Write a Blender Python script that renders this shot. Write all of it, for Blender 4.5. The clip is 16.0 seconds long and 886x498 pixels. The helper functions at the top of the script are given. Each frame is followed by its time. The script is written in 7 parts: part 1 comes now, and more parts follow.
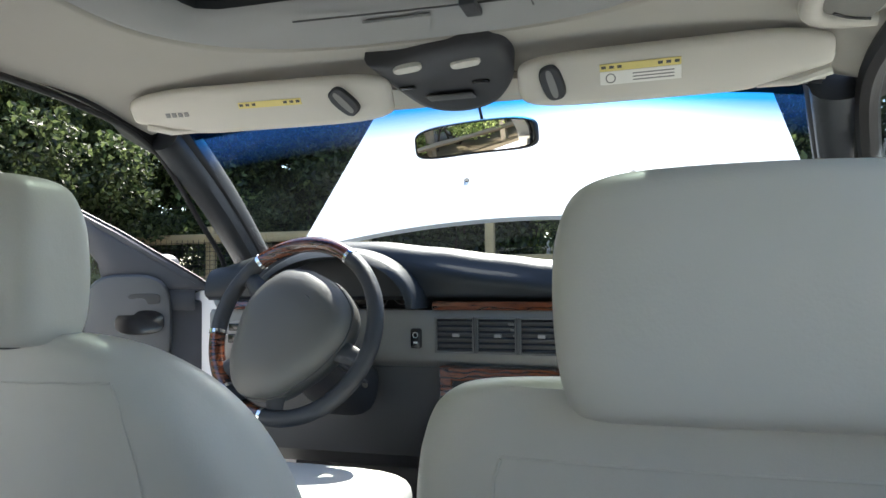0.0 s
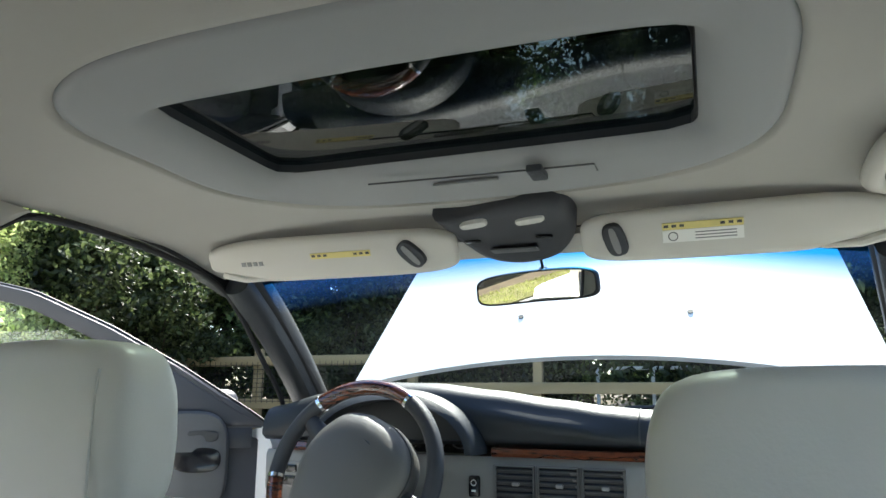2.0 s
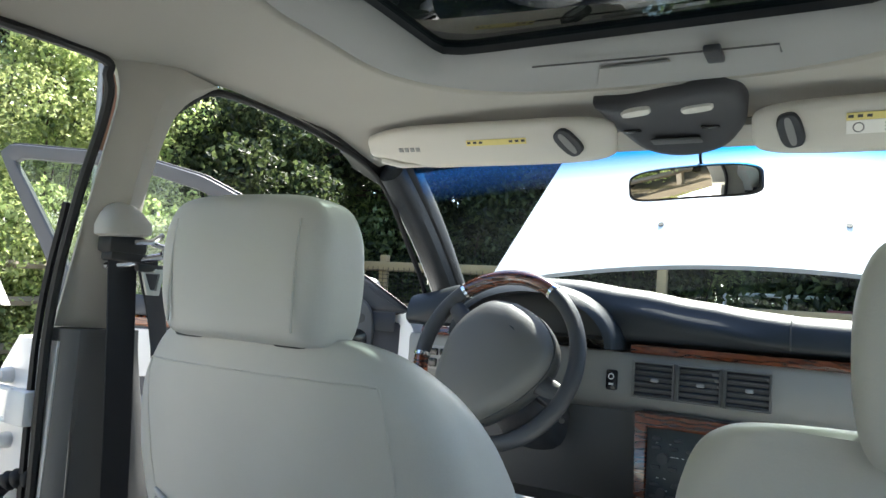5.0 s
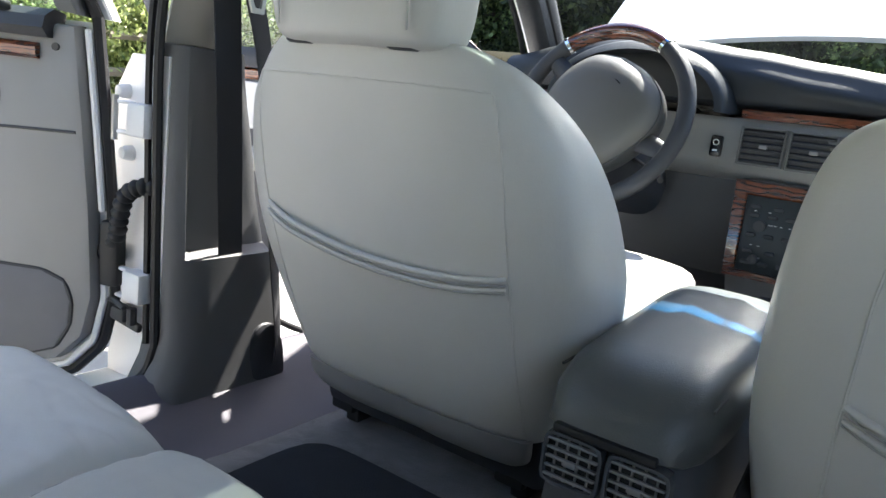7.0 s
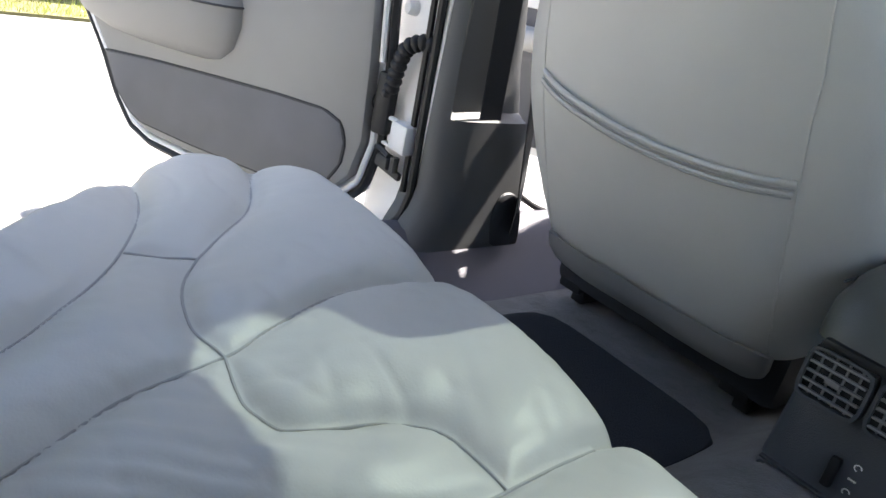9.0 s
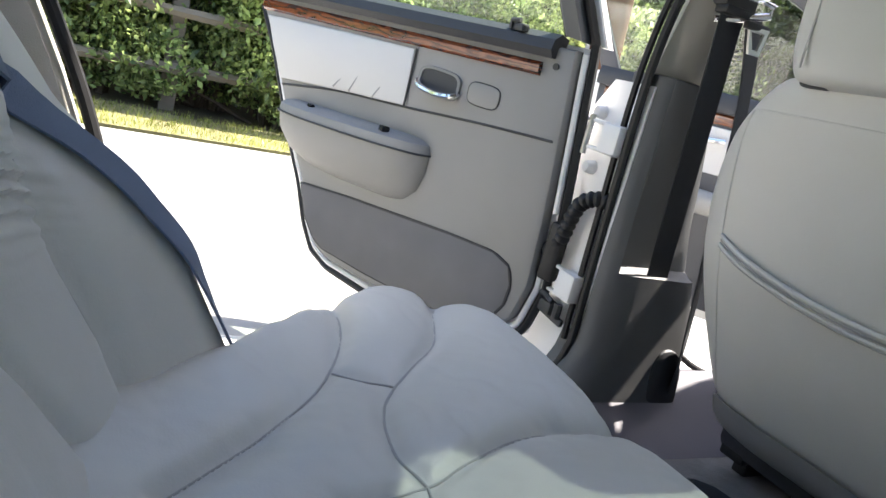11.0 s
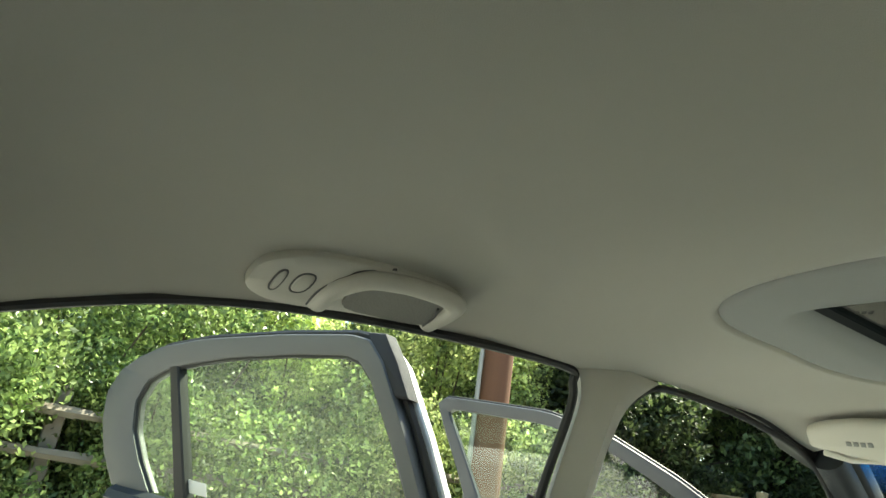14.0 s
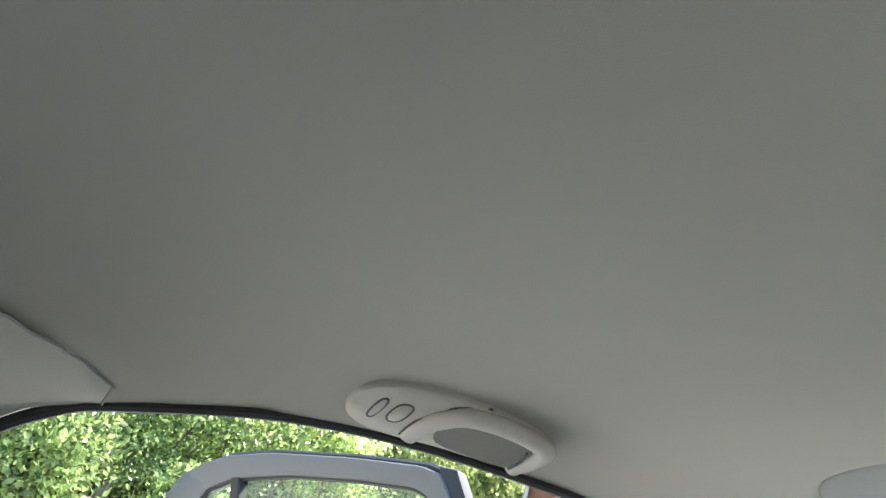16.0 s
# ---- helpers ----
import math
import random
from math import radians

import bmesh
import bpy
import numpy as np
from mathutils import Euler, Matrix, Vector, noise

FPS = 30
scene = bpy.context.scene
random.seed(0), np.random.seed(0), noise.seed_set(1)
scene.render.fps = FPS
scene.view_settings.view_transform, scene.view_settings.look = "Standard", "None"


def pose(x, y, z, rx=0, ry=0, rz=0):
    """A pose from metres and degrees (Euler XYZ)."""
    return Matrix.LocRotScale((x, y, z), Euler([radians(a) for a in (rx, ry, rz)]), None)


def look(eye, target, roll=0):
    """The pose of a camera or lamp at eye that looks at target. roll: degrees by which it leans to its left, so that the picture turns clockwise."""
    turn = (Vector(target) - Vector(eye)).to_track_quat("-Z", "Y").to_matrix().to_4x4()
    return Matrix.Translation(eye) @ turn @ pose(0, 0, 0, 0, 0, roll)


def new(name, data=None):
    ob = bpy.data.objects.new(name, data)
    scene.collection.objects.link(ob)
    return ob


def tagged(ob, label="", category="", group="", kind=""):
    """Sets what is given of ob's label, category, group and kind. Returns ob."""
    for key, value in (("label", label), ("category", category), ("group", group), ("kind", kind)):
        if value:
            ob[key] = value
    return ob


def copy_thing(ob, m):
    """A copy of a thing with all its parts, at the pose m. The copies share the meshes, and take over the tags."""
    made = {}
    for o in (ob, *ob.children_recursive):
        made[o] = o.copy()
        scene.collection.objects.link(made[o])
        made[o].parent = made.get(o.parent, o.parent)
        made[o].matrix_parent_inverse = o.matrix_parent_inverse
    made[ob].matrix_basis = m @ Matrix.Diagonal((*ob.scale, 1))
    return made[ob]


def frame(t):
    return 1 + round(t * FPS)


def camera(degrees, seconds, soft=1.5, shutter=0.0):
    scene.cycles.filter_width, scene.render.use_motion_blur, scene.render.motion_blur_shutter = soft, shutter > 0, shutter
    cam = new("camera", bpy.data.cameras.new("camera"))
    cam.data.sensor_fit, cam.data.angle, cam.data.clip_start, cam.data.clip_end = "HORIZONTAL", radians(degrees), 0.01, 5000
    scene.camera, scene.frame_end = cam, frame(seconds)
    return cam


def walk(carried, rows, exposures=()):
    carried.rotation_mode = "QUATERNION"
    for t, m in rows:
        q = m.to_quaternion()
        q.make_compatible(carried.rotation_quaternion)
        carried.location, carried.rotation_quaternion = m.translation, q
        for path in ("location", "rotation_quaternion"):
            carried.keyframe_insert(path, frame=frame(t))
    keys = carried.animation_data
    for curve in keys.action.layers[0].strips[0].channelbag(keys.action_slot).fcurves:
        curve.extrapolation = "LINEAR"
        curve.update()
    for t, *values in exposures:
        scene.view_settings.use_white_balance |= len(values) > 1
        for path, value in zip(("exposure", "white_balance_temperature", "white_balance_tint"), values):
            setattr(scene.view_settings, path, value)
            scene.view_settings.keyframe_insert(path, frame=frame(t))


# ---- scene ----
cam = camera(63.9, 16.0)
PATH = [
    (0, (0.346, -0.681, 0.952), (-0.23, 1.233, 1.034), -0.6),
    (0.5, (0.342, -0.703, 0.955), (-0.246, 1.202, 1.115), -1.0),
    (1, (0.337, -0.707, 0.958), (-0.308, 1.177, 1.143), -0.6),
    (1.5, (0.328, -0.704, 0.979), (-0.315, 1.169, 1.255), -0.1),
    (2, (0.322, -0.72, 1.001), (-0.357, 1.115, 1.419), 0.4),
    (2.5, (0.321, -0.736, 1.013), (-0.375, 1.074, 1.503), 0.4),
    (3, (0.314, -0.741, 1.023), (-0.374, 1.064, 1.543), 1.1),
    (5.5, (0.259, -0.759, 0.917), (-0.789, 0.945, 0.931), 4.8),
    (6, (0.248, -0.761, 0.897), (-0.825, 0.92, 0.744), 5.7),
    (6.5, (0.236, -0.766, 0.865), (-0.872, 0.875, 0.584), 6.4),
    (7, (0.239, -0.761, 0.836), (-0.866, 0.857, 0.436), 6.9),
    (7.5, (0.231, -0.77, 0.819), (-0.922, 0.772, 0.277), 9.2),
    (8, (0.222, -0.785, 0.798), (-0.968, 0.694, 0.168), 11.0),
    (8.5, (0.205, -0.809, 0.803), (-1.076, 0.554, 0.095), 10.9),
    (9, (0.192, -0.835, 0.795), (-1.197, 0.388, 0.037), 12.7),
    (9.5, (0.186, -0.859, 0.791), (-1.301, 0.211, -0.013), 14.9),
    (12, (0.18, -0.935, 0.839), (-1.594, -0.056, 0.556), 14.1),
    (12.5, (0.18, -0.897, 0.924), (-1.574, 0.051, 0.759), 11.5),
    (13, (0.19, -0.9, 0.97), (-1.525, 0.126, 1.044), 9.8),
    (13.5, (0.203, -0.914, 1.024), (-1.481, 0.115, 1.352), 9.7),
    (14, (0.209, -0.933, 1.054), (-1.434, 0.031, 1.664), 11.3),
    (14.5, (0.21, -0.943, 1.068), (-1.359, -0.015, 1.89), 12.1),
    (15, (0.217, -0.946, 1.068), (-1.333, -0.071, 1.981), 12.9),
    (15.5, (0.203, -0.976, 1.061), (-1.385, -0.166, 1.967), 16.1),
    (16, (0.197, -1.004, 1.044), (-1.448, -0.296, 1.935), 19.6),
]
walk(cam, [(t, look(eye, target, roll)) for t, eye, target, roll in PATH],
     exposures=[(0.0, 2.0, 6500, 10), (1.5, 1.9, 6450, 8), (3.2, 1.9, 6350, 4), (5.3, 2.1, 6450, 8), (6.5, 2.25, 6500, 11), (8.0, 2.5, 6550, 13), (9.5, 2.4, 6650, 14), (11.8, 2.05, 7100, 10), (12.5, 1.78, 7700, 3), (13.0, 1.68, 7800, 2), (13.5, 1.8, 7600, -1), (14.0, 1.97, 7300, -8), (14.5, 2.12, 6900, -4), (15.0, 2.33, 6650, -3), (16.0, 2.66, 6300, 8)])

# ---- world, sun, exposure ----
SUN = Vector((-0.035, 0.68, 1.0)).normalized()
world = bpy.data.worlds.new("world")
scene.world = world
world.use_nodes = True
sky = world.node_tree.nodes.new("ShaderNodeTexSky")
sky.sky_type, sky.sun_disc = "NISHITA", False
sky.sun_elevation = math.asin(SUN.z)
sky.sun_rotation = math.atan2(SUN.x, SUN.y)
back = world.node_tree.nodes["Background"]
back.inputs["Strength"].default_value = 0.14
world.node_tree.links.new(sky.outputs[0], back.inputs["Color"])
sun_data = bpy.data.lights.new("sun", "SUN")
sun_data.energy, sun_data.angle, sun_data.color = 5.0, radians(0.5), (1.0, 0.95, 0.87)
sun = new("sun", sun_data)
sun.matrix_world = look(SUN * 30, (0, 0, 0))


# ---- materials ----
def material(name, color, rough=0.5, metal=0.0, grain=0.0, grain_scale=300.0, mottle=0.12, mottle_scale=4.0, coat=0.0,
             stretch=(1, 1, 1), island=0.0, sheen=0.0, relief=0.0):
    m = bpy.data.materials.new(name)
    m.use_nodes = True
    nt = m.node_tree
    b = nt.nodes["Principled BSDF"]
    b.inputs["Roughness"].default_value, b.inputs["Metallic"].default_value = rough, metal
    b.inputs["Coat Weight"].default_value = coat
    b.inputs["Sheen Weight"].default_value = sheen
    co = nt.nodes.new("ShaderNodeTexCoord")
    mp = nt.nodes.new("ShaderNodeMapping")
    mp.inputs["Scale"].default_value = stretch
    nt.links.new(co.outputs["Object"], mp.inputs[0])
    big = nt.nodes.new("ShaderNodeTexNoise")
    big.inputs["Scale"].default_value, big.inputs["Detail"].default_value = mottle_scale, 6.0
    nt.links.new(mp.outputs[0], big.inputs["Vector"])
    fine = nt.nodes.new("ShaderNodeTexNoise")
    fine.inputs["Scale"].default_value, fine.inputs["Detail"].default_value = grain_scale, 3.0
    nt.links.new(mp.outputs[0], fine.inputs["Vector"])
    mixed = nt.nodes.new("ShaderNodeMix")
    mixed.data_type = "RGBA"
    mixed.inputs[6].default_value = (*[c * (1 - mottle) for c in color], 1)
    mixed.inputs[7].default_value = (*[min(1, c * (1 + mottle)) for c in color], 1)
    nt.links.new(big.outputs["Fac"], mixed.inputs[0])
    out = mixed.outputs[2]
    if island:
        geo = nt.nodes.new("ShaderNodeNewGeometry")
        hsv = nt.nodes.new("ShaderNodeHueSaturation")
        ramp = nt.nodes.new("ShaderNodeMapRange")
        ramp.inputs[3].default_value, ramp.inputs[4].default_value = 1 - island, 1 + island
        nt.links.new(geo.outputs["Random Per Island"], ramp.inputs[0])
        nt.links.new(ramp.outputs[0], hsv.inputs["Value"])
        nt.links.new(out, hsv.inputs["Color"])
        out = hsv.outputs[0]
    nt.links.new(out, b.inputs["Base Color"])
    if grain:
        bump = nt.nodes.new("ShaderNodeBump")
        bump.inputs["Strength"].default_value, bump.inputs["Distance"].default_value = grain, 0.002
        nt.links.new(fine.outputs["Fac"], bump.inputs["Height"])
        if relief:
            swell = nt.nodes.new("ShaderNodeBump")
            swell.inputs["Strength"].default_value, swell.inputs["Distance"].default_value = relief, 0.012
            nt.links.new(big.outputs["Fac"], swell.inputs["Height"])
            nt.links.new(swell.outputs[0], bump.inputs["Normal"])
        nt.links.new(bump.outputs[0], b.inputs["Normal"])
    return m


def leaf_material(name, low, high, rough=0.34):
    m = bpy.data.materials.new(name)
    m.use_nodes = True
    nt = m.node_tree
    b = nt.nodes["Principled BSDF"]
    geo = nt.nodes.new("ShaderNodeNewGeometry")
    mixed = nt.nodes.new("ShaderNodeMix")
    mixed.data_type = "RGBA"
    mixed.inputs[6].default_value, mixed.inputs[7].default_value = (*low, 1), (*high, 1)
    nt.links.new(geo.outputs["Random Per Island"], mixed.inputs[0])
    info = nt.nodes.new("ShaderNodeObjectInfo")
    vary = nt.nodes.new("ShaderNodeMapRange")
    vary.inputs[3].default_value, vary.inputs[4].default_value = 0.72, 1.3
    nt.links.new(info.outputs["Random"], vary.inputs[0])
    hsv = nt.nodes.new("ShaderNodeHueSaturation")
    co = nt.nodes.new("ShaderNodeTexCoord")
    clump = nt.nodes.new("ShaderNodeTexNoise")
    clump.inputs["Scale"].default_value, clump.inputs["Detail"].default_value = 3.2, 3.0
    nt.links.new(co.outputs["Object"], clump.inputs["Vector"])
    spread = nt.nodes.new("ShaderNodeMapRange")
    spread.inputs[1].default_value, spread.inputs[2].default_value, spread.inputs[3].default_value, spread.inputs[4].default_value = 0.32, 0.68, 0.45, 1.55
    nt.links.new(clump.outputs["Fac"], spread.inputs[0])
    both = nt.nodes.new("ShaderNodeMath")
    both.operation = "MULTIPLY"
    nt.links.new(vary.outputs[0], both.inputs[0])
    nt.links.new(spread.outputs[0], both.inputs[1])
    nt.links.new(both.outputs[0], hsv.inputs["Value"])
    nt.links.new(mixed.outputs[2], hsv.inputs["Color"])
    nt.links.new(hsv.outputs[0], b.inputs["Base Color"])
    b.inputs["Roughness"].default_value = rough
    tl = nt.nodes.new("ShaderNodeBsdfTranslucent")
    nt.links.new(hsv.outputs[0], tl.inputs["Color"])
    ms = nt.nodes.new("ShaderNodeMixShader")
    ms.inputs[0].default_value = 0.5
    nt.links.new(b.outputs[0], ms.inputs[1])
    nt.links.new(tl.outputs[0], ms.inputs[2])
    nt.links.new(ms.outputs[0], nt.nodes["Material Output"].inputs[0])
    return m


def glass_material(name, tint, gloss=0.9, rough=0.0, band=None, dust=0.0):
    """A thin pane: what passes through is tinted, what glances off is mirrored. band: z from which a blue shade deepens upwards. dust: share of the pane covered by a pale film."""
    m = bpy.data.materials.new(name)
    m.use_nodes = True
    nt = m.node_tree
    nt.nodes.remove(nt.nodes["Principled BSDF"])
    tr = nt.nodes.new("ShaderNodeBsdfTransparent")
    tr.inputs[0].default_value = (*tint, 1)
    if band:
        co = nt.nodes.new("ShaderNodeTexCoord")
        sep = nt.nodes.new("ShaderNodeSeparateXYZ")
        nt.links.new(co.outputs["Object"], sep.inputs[0])
        rng = nt.nodes.new("ShaderNodeMapRange")
        rng.inputs[1].default_value, rng.inputs[2].default_value = band
        sq = nt.nodes.new("ShaderNodeMath")
        sq.operation = "MULTIPLY"
        nt.links.new(sep.outputs[0], sq.inputs[0])
        nt.links.new(sep.outputs[0], sq.inputs[1])
        lift = nt.nodes.new("ShaderNodeMath")
        lift.operation = "MULTIPLY_ADD"
        lift.inputs[1].default_value = 0.14
        nt.links.new(sq.outputs[0], lift.inputs[0])
        nt.links.new(sep.outputs[2], lift.inputs[2])
        nt.links.new(lift.outputs[0], rng.inputs[0])
        mixed = nt.nodes.new("ShaderNodeMix")
        mixed.data_type = "RGBA"
        mixed.inputs[6].default_value, mixed.inputs[7].default_value = (*tint, 1), (0.015, 0.26, 0.62, 1)
        nt.links.new(rng.outputs[0], mixed.inputs[0])
        nt.links.new(mixed.outputs[2], tr.inputs[0])
        # translucent blue added to the band, imitating flare over the dark trees
        haze = nt.nodes.new("ShaderNodeBsdfTranslucent")
        haze.inputs[0].default_value = (0.05, 0.22, 0.80, 1)
        amount = nt.nodes.new("ShaderNodeMath")
        amount.operation = "MULTIPLY"
        amount.inputs[1].default_value = 0.035
        nt.links.new(rng.outputs[0], amount.inputs[0])
    gl = nt.nodes.new("ShaderNodeBsdfGlossy")
    gl.inputs["Roughness"].default_value = rough
    fr = nt.nodes.new("ShaderNodeLayerWeight")
    fr.inputs[0].default_value = 0.5
    five = nt.nodes.new("ShaderNodeMath")
    five.operation = "POWER"
    five.inputs[1].default_value = 5.0
    nt.links.new(fr.outputs["Facing"], five.inputs[0])
    mul = nt.nodes.new("ShaderNodeMath")
    mul.operation = "MULTIPLY_ADD"
    mul.inputs[1].default_value, mul.inputs[2].default_value = 0.9 * min(1.0, gloss), 0.045 * gloss
    mul.use_clamp = True
    nt.links.new(five.outputs[0], mul.inputs[0])
    ms = nt.nodes.new("ShaderNodeMixShader")
    nt.links.new(mul.outputs[0], ms.inputs[0])
    nt.links.new(tr.outputs[0], ms.inputs[1])
    nt.links.new(gl.outputs[0], ms.inputs[2])
    out = ms.outputs[0]
    if band:
        over = nt.nodes.new("ShaderNodeMixShader")
        nt.links.new(amount.outputs[0], over.inputs[0])
        nt.links.new(out, over.inputs[1])
        nt.links.new(haze.outputs[0], over.inputs[2])
        out = over.outputs[0]
    if dust:
        film = nt.nodes.new("ShaderNodeBsdfTranslucent")
        film.inputs[0].default_value = (0.80, 0.82, 0.76, 1)
        where = nt.nodes.new("ShaderNodeTexCoord")
        patch = nt.nodes.new("ShaderNodeTexNoise")
        patch.inputs["Scale"].default_value, patch.inputs["Detail"].default_value = 9.0, 7.0
        nt.links.new(where.outputs["Object"], patch.inputs["Vector"])
        share = nt.nodes.new("ShaderNodeMath")
        share.operation = "MULTIPLY"
        share.inputs[1].default_value = dust * 2
        nt.links.new(patch.outputs["Fac"], share.inputs[0])
        over = nt.nodes.new("ShaderNodeMixShader")
        nt.links.new(share.outputs[0], over.inputs[0])
        nt.links.new(out, over.inputs[1])
        nt.links.new(film.outputs[0], over.inputs[2])
        out = over.outputs[0]
    nt.links.new(out, nt.nodes["Material Output"].inputs[0])
    return m


def wood_material(name, dark, light, scale=18.0, rough=0.18, coat=0.8, stretch=(1, 1, 1)):
    m = material(name, dark, rough, coat=coat, stretch=stretch)
    nt = m.node_tree
    b = nt.nodes["Principled BSDF"]
    co, mp = nt.nodes["Texture Coordinate"], nt.nodes["Mapping"]
    wave = nt.nodes.new("ShaderNodeTexWave")
    wave.bands_direction = "Z"
    wave.inputs["Scale"].default_value, wave.inputs["Distortion"].default_value = scale, 11.0
    wave.inputs["Detail"].default_value, wave.inputs["Detail Scale"].default_value = 4.0, 3.0
    nt.links.new(mp.outputs[0], wave.inputs["Vector"])
    ramp = nt.nodes.new("ShaderNodeValToRGB")
    ramp.color_ramp.elements[0].color, ramp.color_ramp.elements[1].color = (*dark, 1), (*light, 1)
    nt.links.new(wave.outputs["Fac"], ramp.inputs[0])
    nt.links.new(ramp.outputs[0], b.inputs["Base Color"])
    return m


LEATHER = material("grey_leather", (0.61, 0.605, 0.572), 0.42, grain=0.09, grain_scale=420, mottle=0.06, mottle_scale=7, relief=0.28)
# darker than the hide: stitched line with the groove's shade in its colour
SHADED_SEAM = material("shaded_leather_seam", (0.40, 0.40, 0.39), 0.6, grain=0.2)
HEADLINER = material("headliner_cloth", (0.305, 0.29, 0.255), 0.95, grain=0.22, grain_scale=900, mottle=0.08, mottle_scale=3, sheen=0.2, relief=0.25)
TRAY = material("sunroof_surround_cloth", (0.27, 0.27, 0.265), 0.95, grain=0.4, grain_scale=900, mottle=0.07)
BEIGE = material("beige_plastic", (0.40, 0.38, 0.335), 0.55, grain=0.25, grain_scale=700, mottle=0.05)
# beige darkened to stand for the shade inside the grip recess
GRIP_SHADE = material("shaded_grip_beige", (0.16, 0.155, 0.14), 0.75, grain=0.5, grain_scale=260, mottle=0.06)
VISOR = material("visor_vinyl", (0.53, 0.505, 0.45), 0.65, grain=0.25, grain_scale=800, mottle=0.04)
GREY = material("grey_plastic", (0.215, 0.215, 0.21), 0.5, grain=0.3, grain_scale=800, mottle=0.06)
SILL_GREY = material("purple_grey_sill", (0.095, 0.092, 0.112), 0.6, grain=0.4, grain_scale=700, mottle=0.12, mottle_scale=9)
FRAME_GREY = material("dark_grey_frame_plastic", (0.105, 0.108, 0.11), 0.5, grain=0.3, grain_scale=800, mottle=0.06)
GREY_MID = material("mid_grey_plastic", (0.285, 0.28, 0.27), 0.5, grain=0.3, grain_scale=800, mottle=0.12, mottle_scale=6, relief=0.1)
DOOR_CLOTH = material("pale_door_leather", (0.62, 0.605, 0.585), 0.5, grain=0.2, grain_scale=500, mottle=0.05)
CARPET_PANEL = material("grey_door_carpet", (0.20, 0.195, 0.20), 0.95, grain=0.9, grain_scale=900, mottle=0.18, mottle_scale=9)
DARK = material("charcoal_plastic", (0.035, 0.037, 0.042), 0.5, grain=0.3, grain_scale=700, mottle=0.1)
DASH = material("dark_dash_vinyl", (0.020, 0.024, 0.029), 0.46, grain=0.35, grain_scale=500, mottle=0.1)
DASH.node_tree.nodes["Principled BSDF"].inputs["Specular IOR Level"].default_value = 0.4
BLACK = material("black_rubber", (0.012, 0.012, 0.013), 0.55, mottle=0.2)
BLACK_GLOSS = material("black_gloss", (0.01, 0.01, 0.012), 0.15, mottle=0.2)
CARPET = material("carpet", (0.155, 0.145, 0.138), 0.98, grain=1.0, grain_scale=420, mottle=0.45, mottle_scale=26, sheen=0.3, relief=0.4)
MAT = material("dark_mat_pile", (0.014, 0.016, 0.022), 0.98, grain=1.0, grain_scale=420, mottle=0.3, mottle_scale=22, sheen=0.06)
PAINT = material("white_car_paint", (0.80, 0.80, 0.80), 0.4, mottle=0.03, coat=0.5)
PAINT.node_tree.nodes["Principled BSDF"].inputs["Coat Roughness"].default_value = 0.3
CHROME = material("chrome", (0.85, 0.85, 0.86), 0.12, 1.0, mottle=0.03)
STEEL = material("dull_steel", (0.45, 0.45, 0.44), 0.4, 0.9, grain=0.2, mottle=0.15)
WEB = material("dark_belt_webbing", (0.028, 0.029, 0.034), 0.75, grain=0.5, grain_scale=700, mottle=0.1)
LID = material("padded_lid_vinyl", (0.090, 0.098, 0.095), 0.40, grain=0.2, grain_scale=500, mottle=0.1)
PAD_GREY = material("taupe_airbag_vinyl", (0.108, 0.105, 0.098), 0.45, grain=0.3, grain_scale=600, mottle=0.06)
# grey of the driver's door with its shade put into the colour
DOOR_SHADE = material("shaded_door_grey", (0.062, 0.064, 0.075), 0.42, grain=0.25, grain_scale=800, mottle=0.08)
HUB_GREY = material("dark_hub_vinyl", (0.075, 0.077, 0.08), 0.5, grain=0.3, grain_scale=600, mottle=0.06)
WEB_BLUE = material("navy_belt_webbing", (0.10, 0.14, 0.215), 0.7, grain=0.5, grain_scale=700, mottle=0.1)
RED = material("red_plastic", (0.42, 0.015, 0.02), 0.4, mottle=0.05)
YELLOW = material("yellow_print", (0.66, 0.56, 0.20), 0.6, mottle=0.1, mottle_scale=60)
WHITE_LABEL = material("white_label", (0.75, 0.74, 0.70), 0.6, mottle=0.04)
INK = material("dark_print", (0.05, 0.05, 0.05), 0.6)
LENS = material("pale_lens", (0.52, 0.51, 0.47), 0.25, mottle=0.25, mottle_scale=70)
MIRROR = material("mirror_silver", (0.80, 0.82, 0.80), 0.0, 1.0, mottle=0.0)
DISPLAY = material("smoked_display", (0.012, 0.02, 0.024), 0.45, mottle=0.1)
# darker copy of the door's burl, the dash's shade put into its colour
WOOD_SHADED = wood_material("shaded_burl_wood", (0.040, 0.010, 0.005), (0.135, 0.036, 0.013), 14.0, stretch=(0.35, 0.35, 1.6))
WOOD = wood_material("burl_wood", (0.065, 0.014, 0.006), (0.20, 0.052, 0.017), 14.0, stretch=(0.35, 0.35, 1.6))
GLASS = glass_material("clear_glass", (0.96, 0.98, 0.97), 0.7)
DOOR_GLASS = glass_material("dusty_green_glass", (0.88, 0.94, 0.88), 0.9, dust=0.004)
SHIELD = glass_material("windshield_glass", (0.90, 0.95, 0.94), 0.6, band=(1.250, 1.288))
SUNROOF = glass_material("smoked_sunroof_glass", (0.22, 0.25, 0.235), 1.6)
CONSOLE = material("console_plastic", (0.085, 0.090, 0.096), 0.45, grain=0.3, grain_scale=700, mottle=0.08)


# ---- mesh helpers ----
def thing(name, at=(0, 0, 0), label="", category="", group="", kind=""):
    ob = new(name)
    ob.location, ob.empty_display_size = at, 0.05
    return tagged(ob, label, category, group, kind)


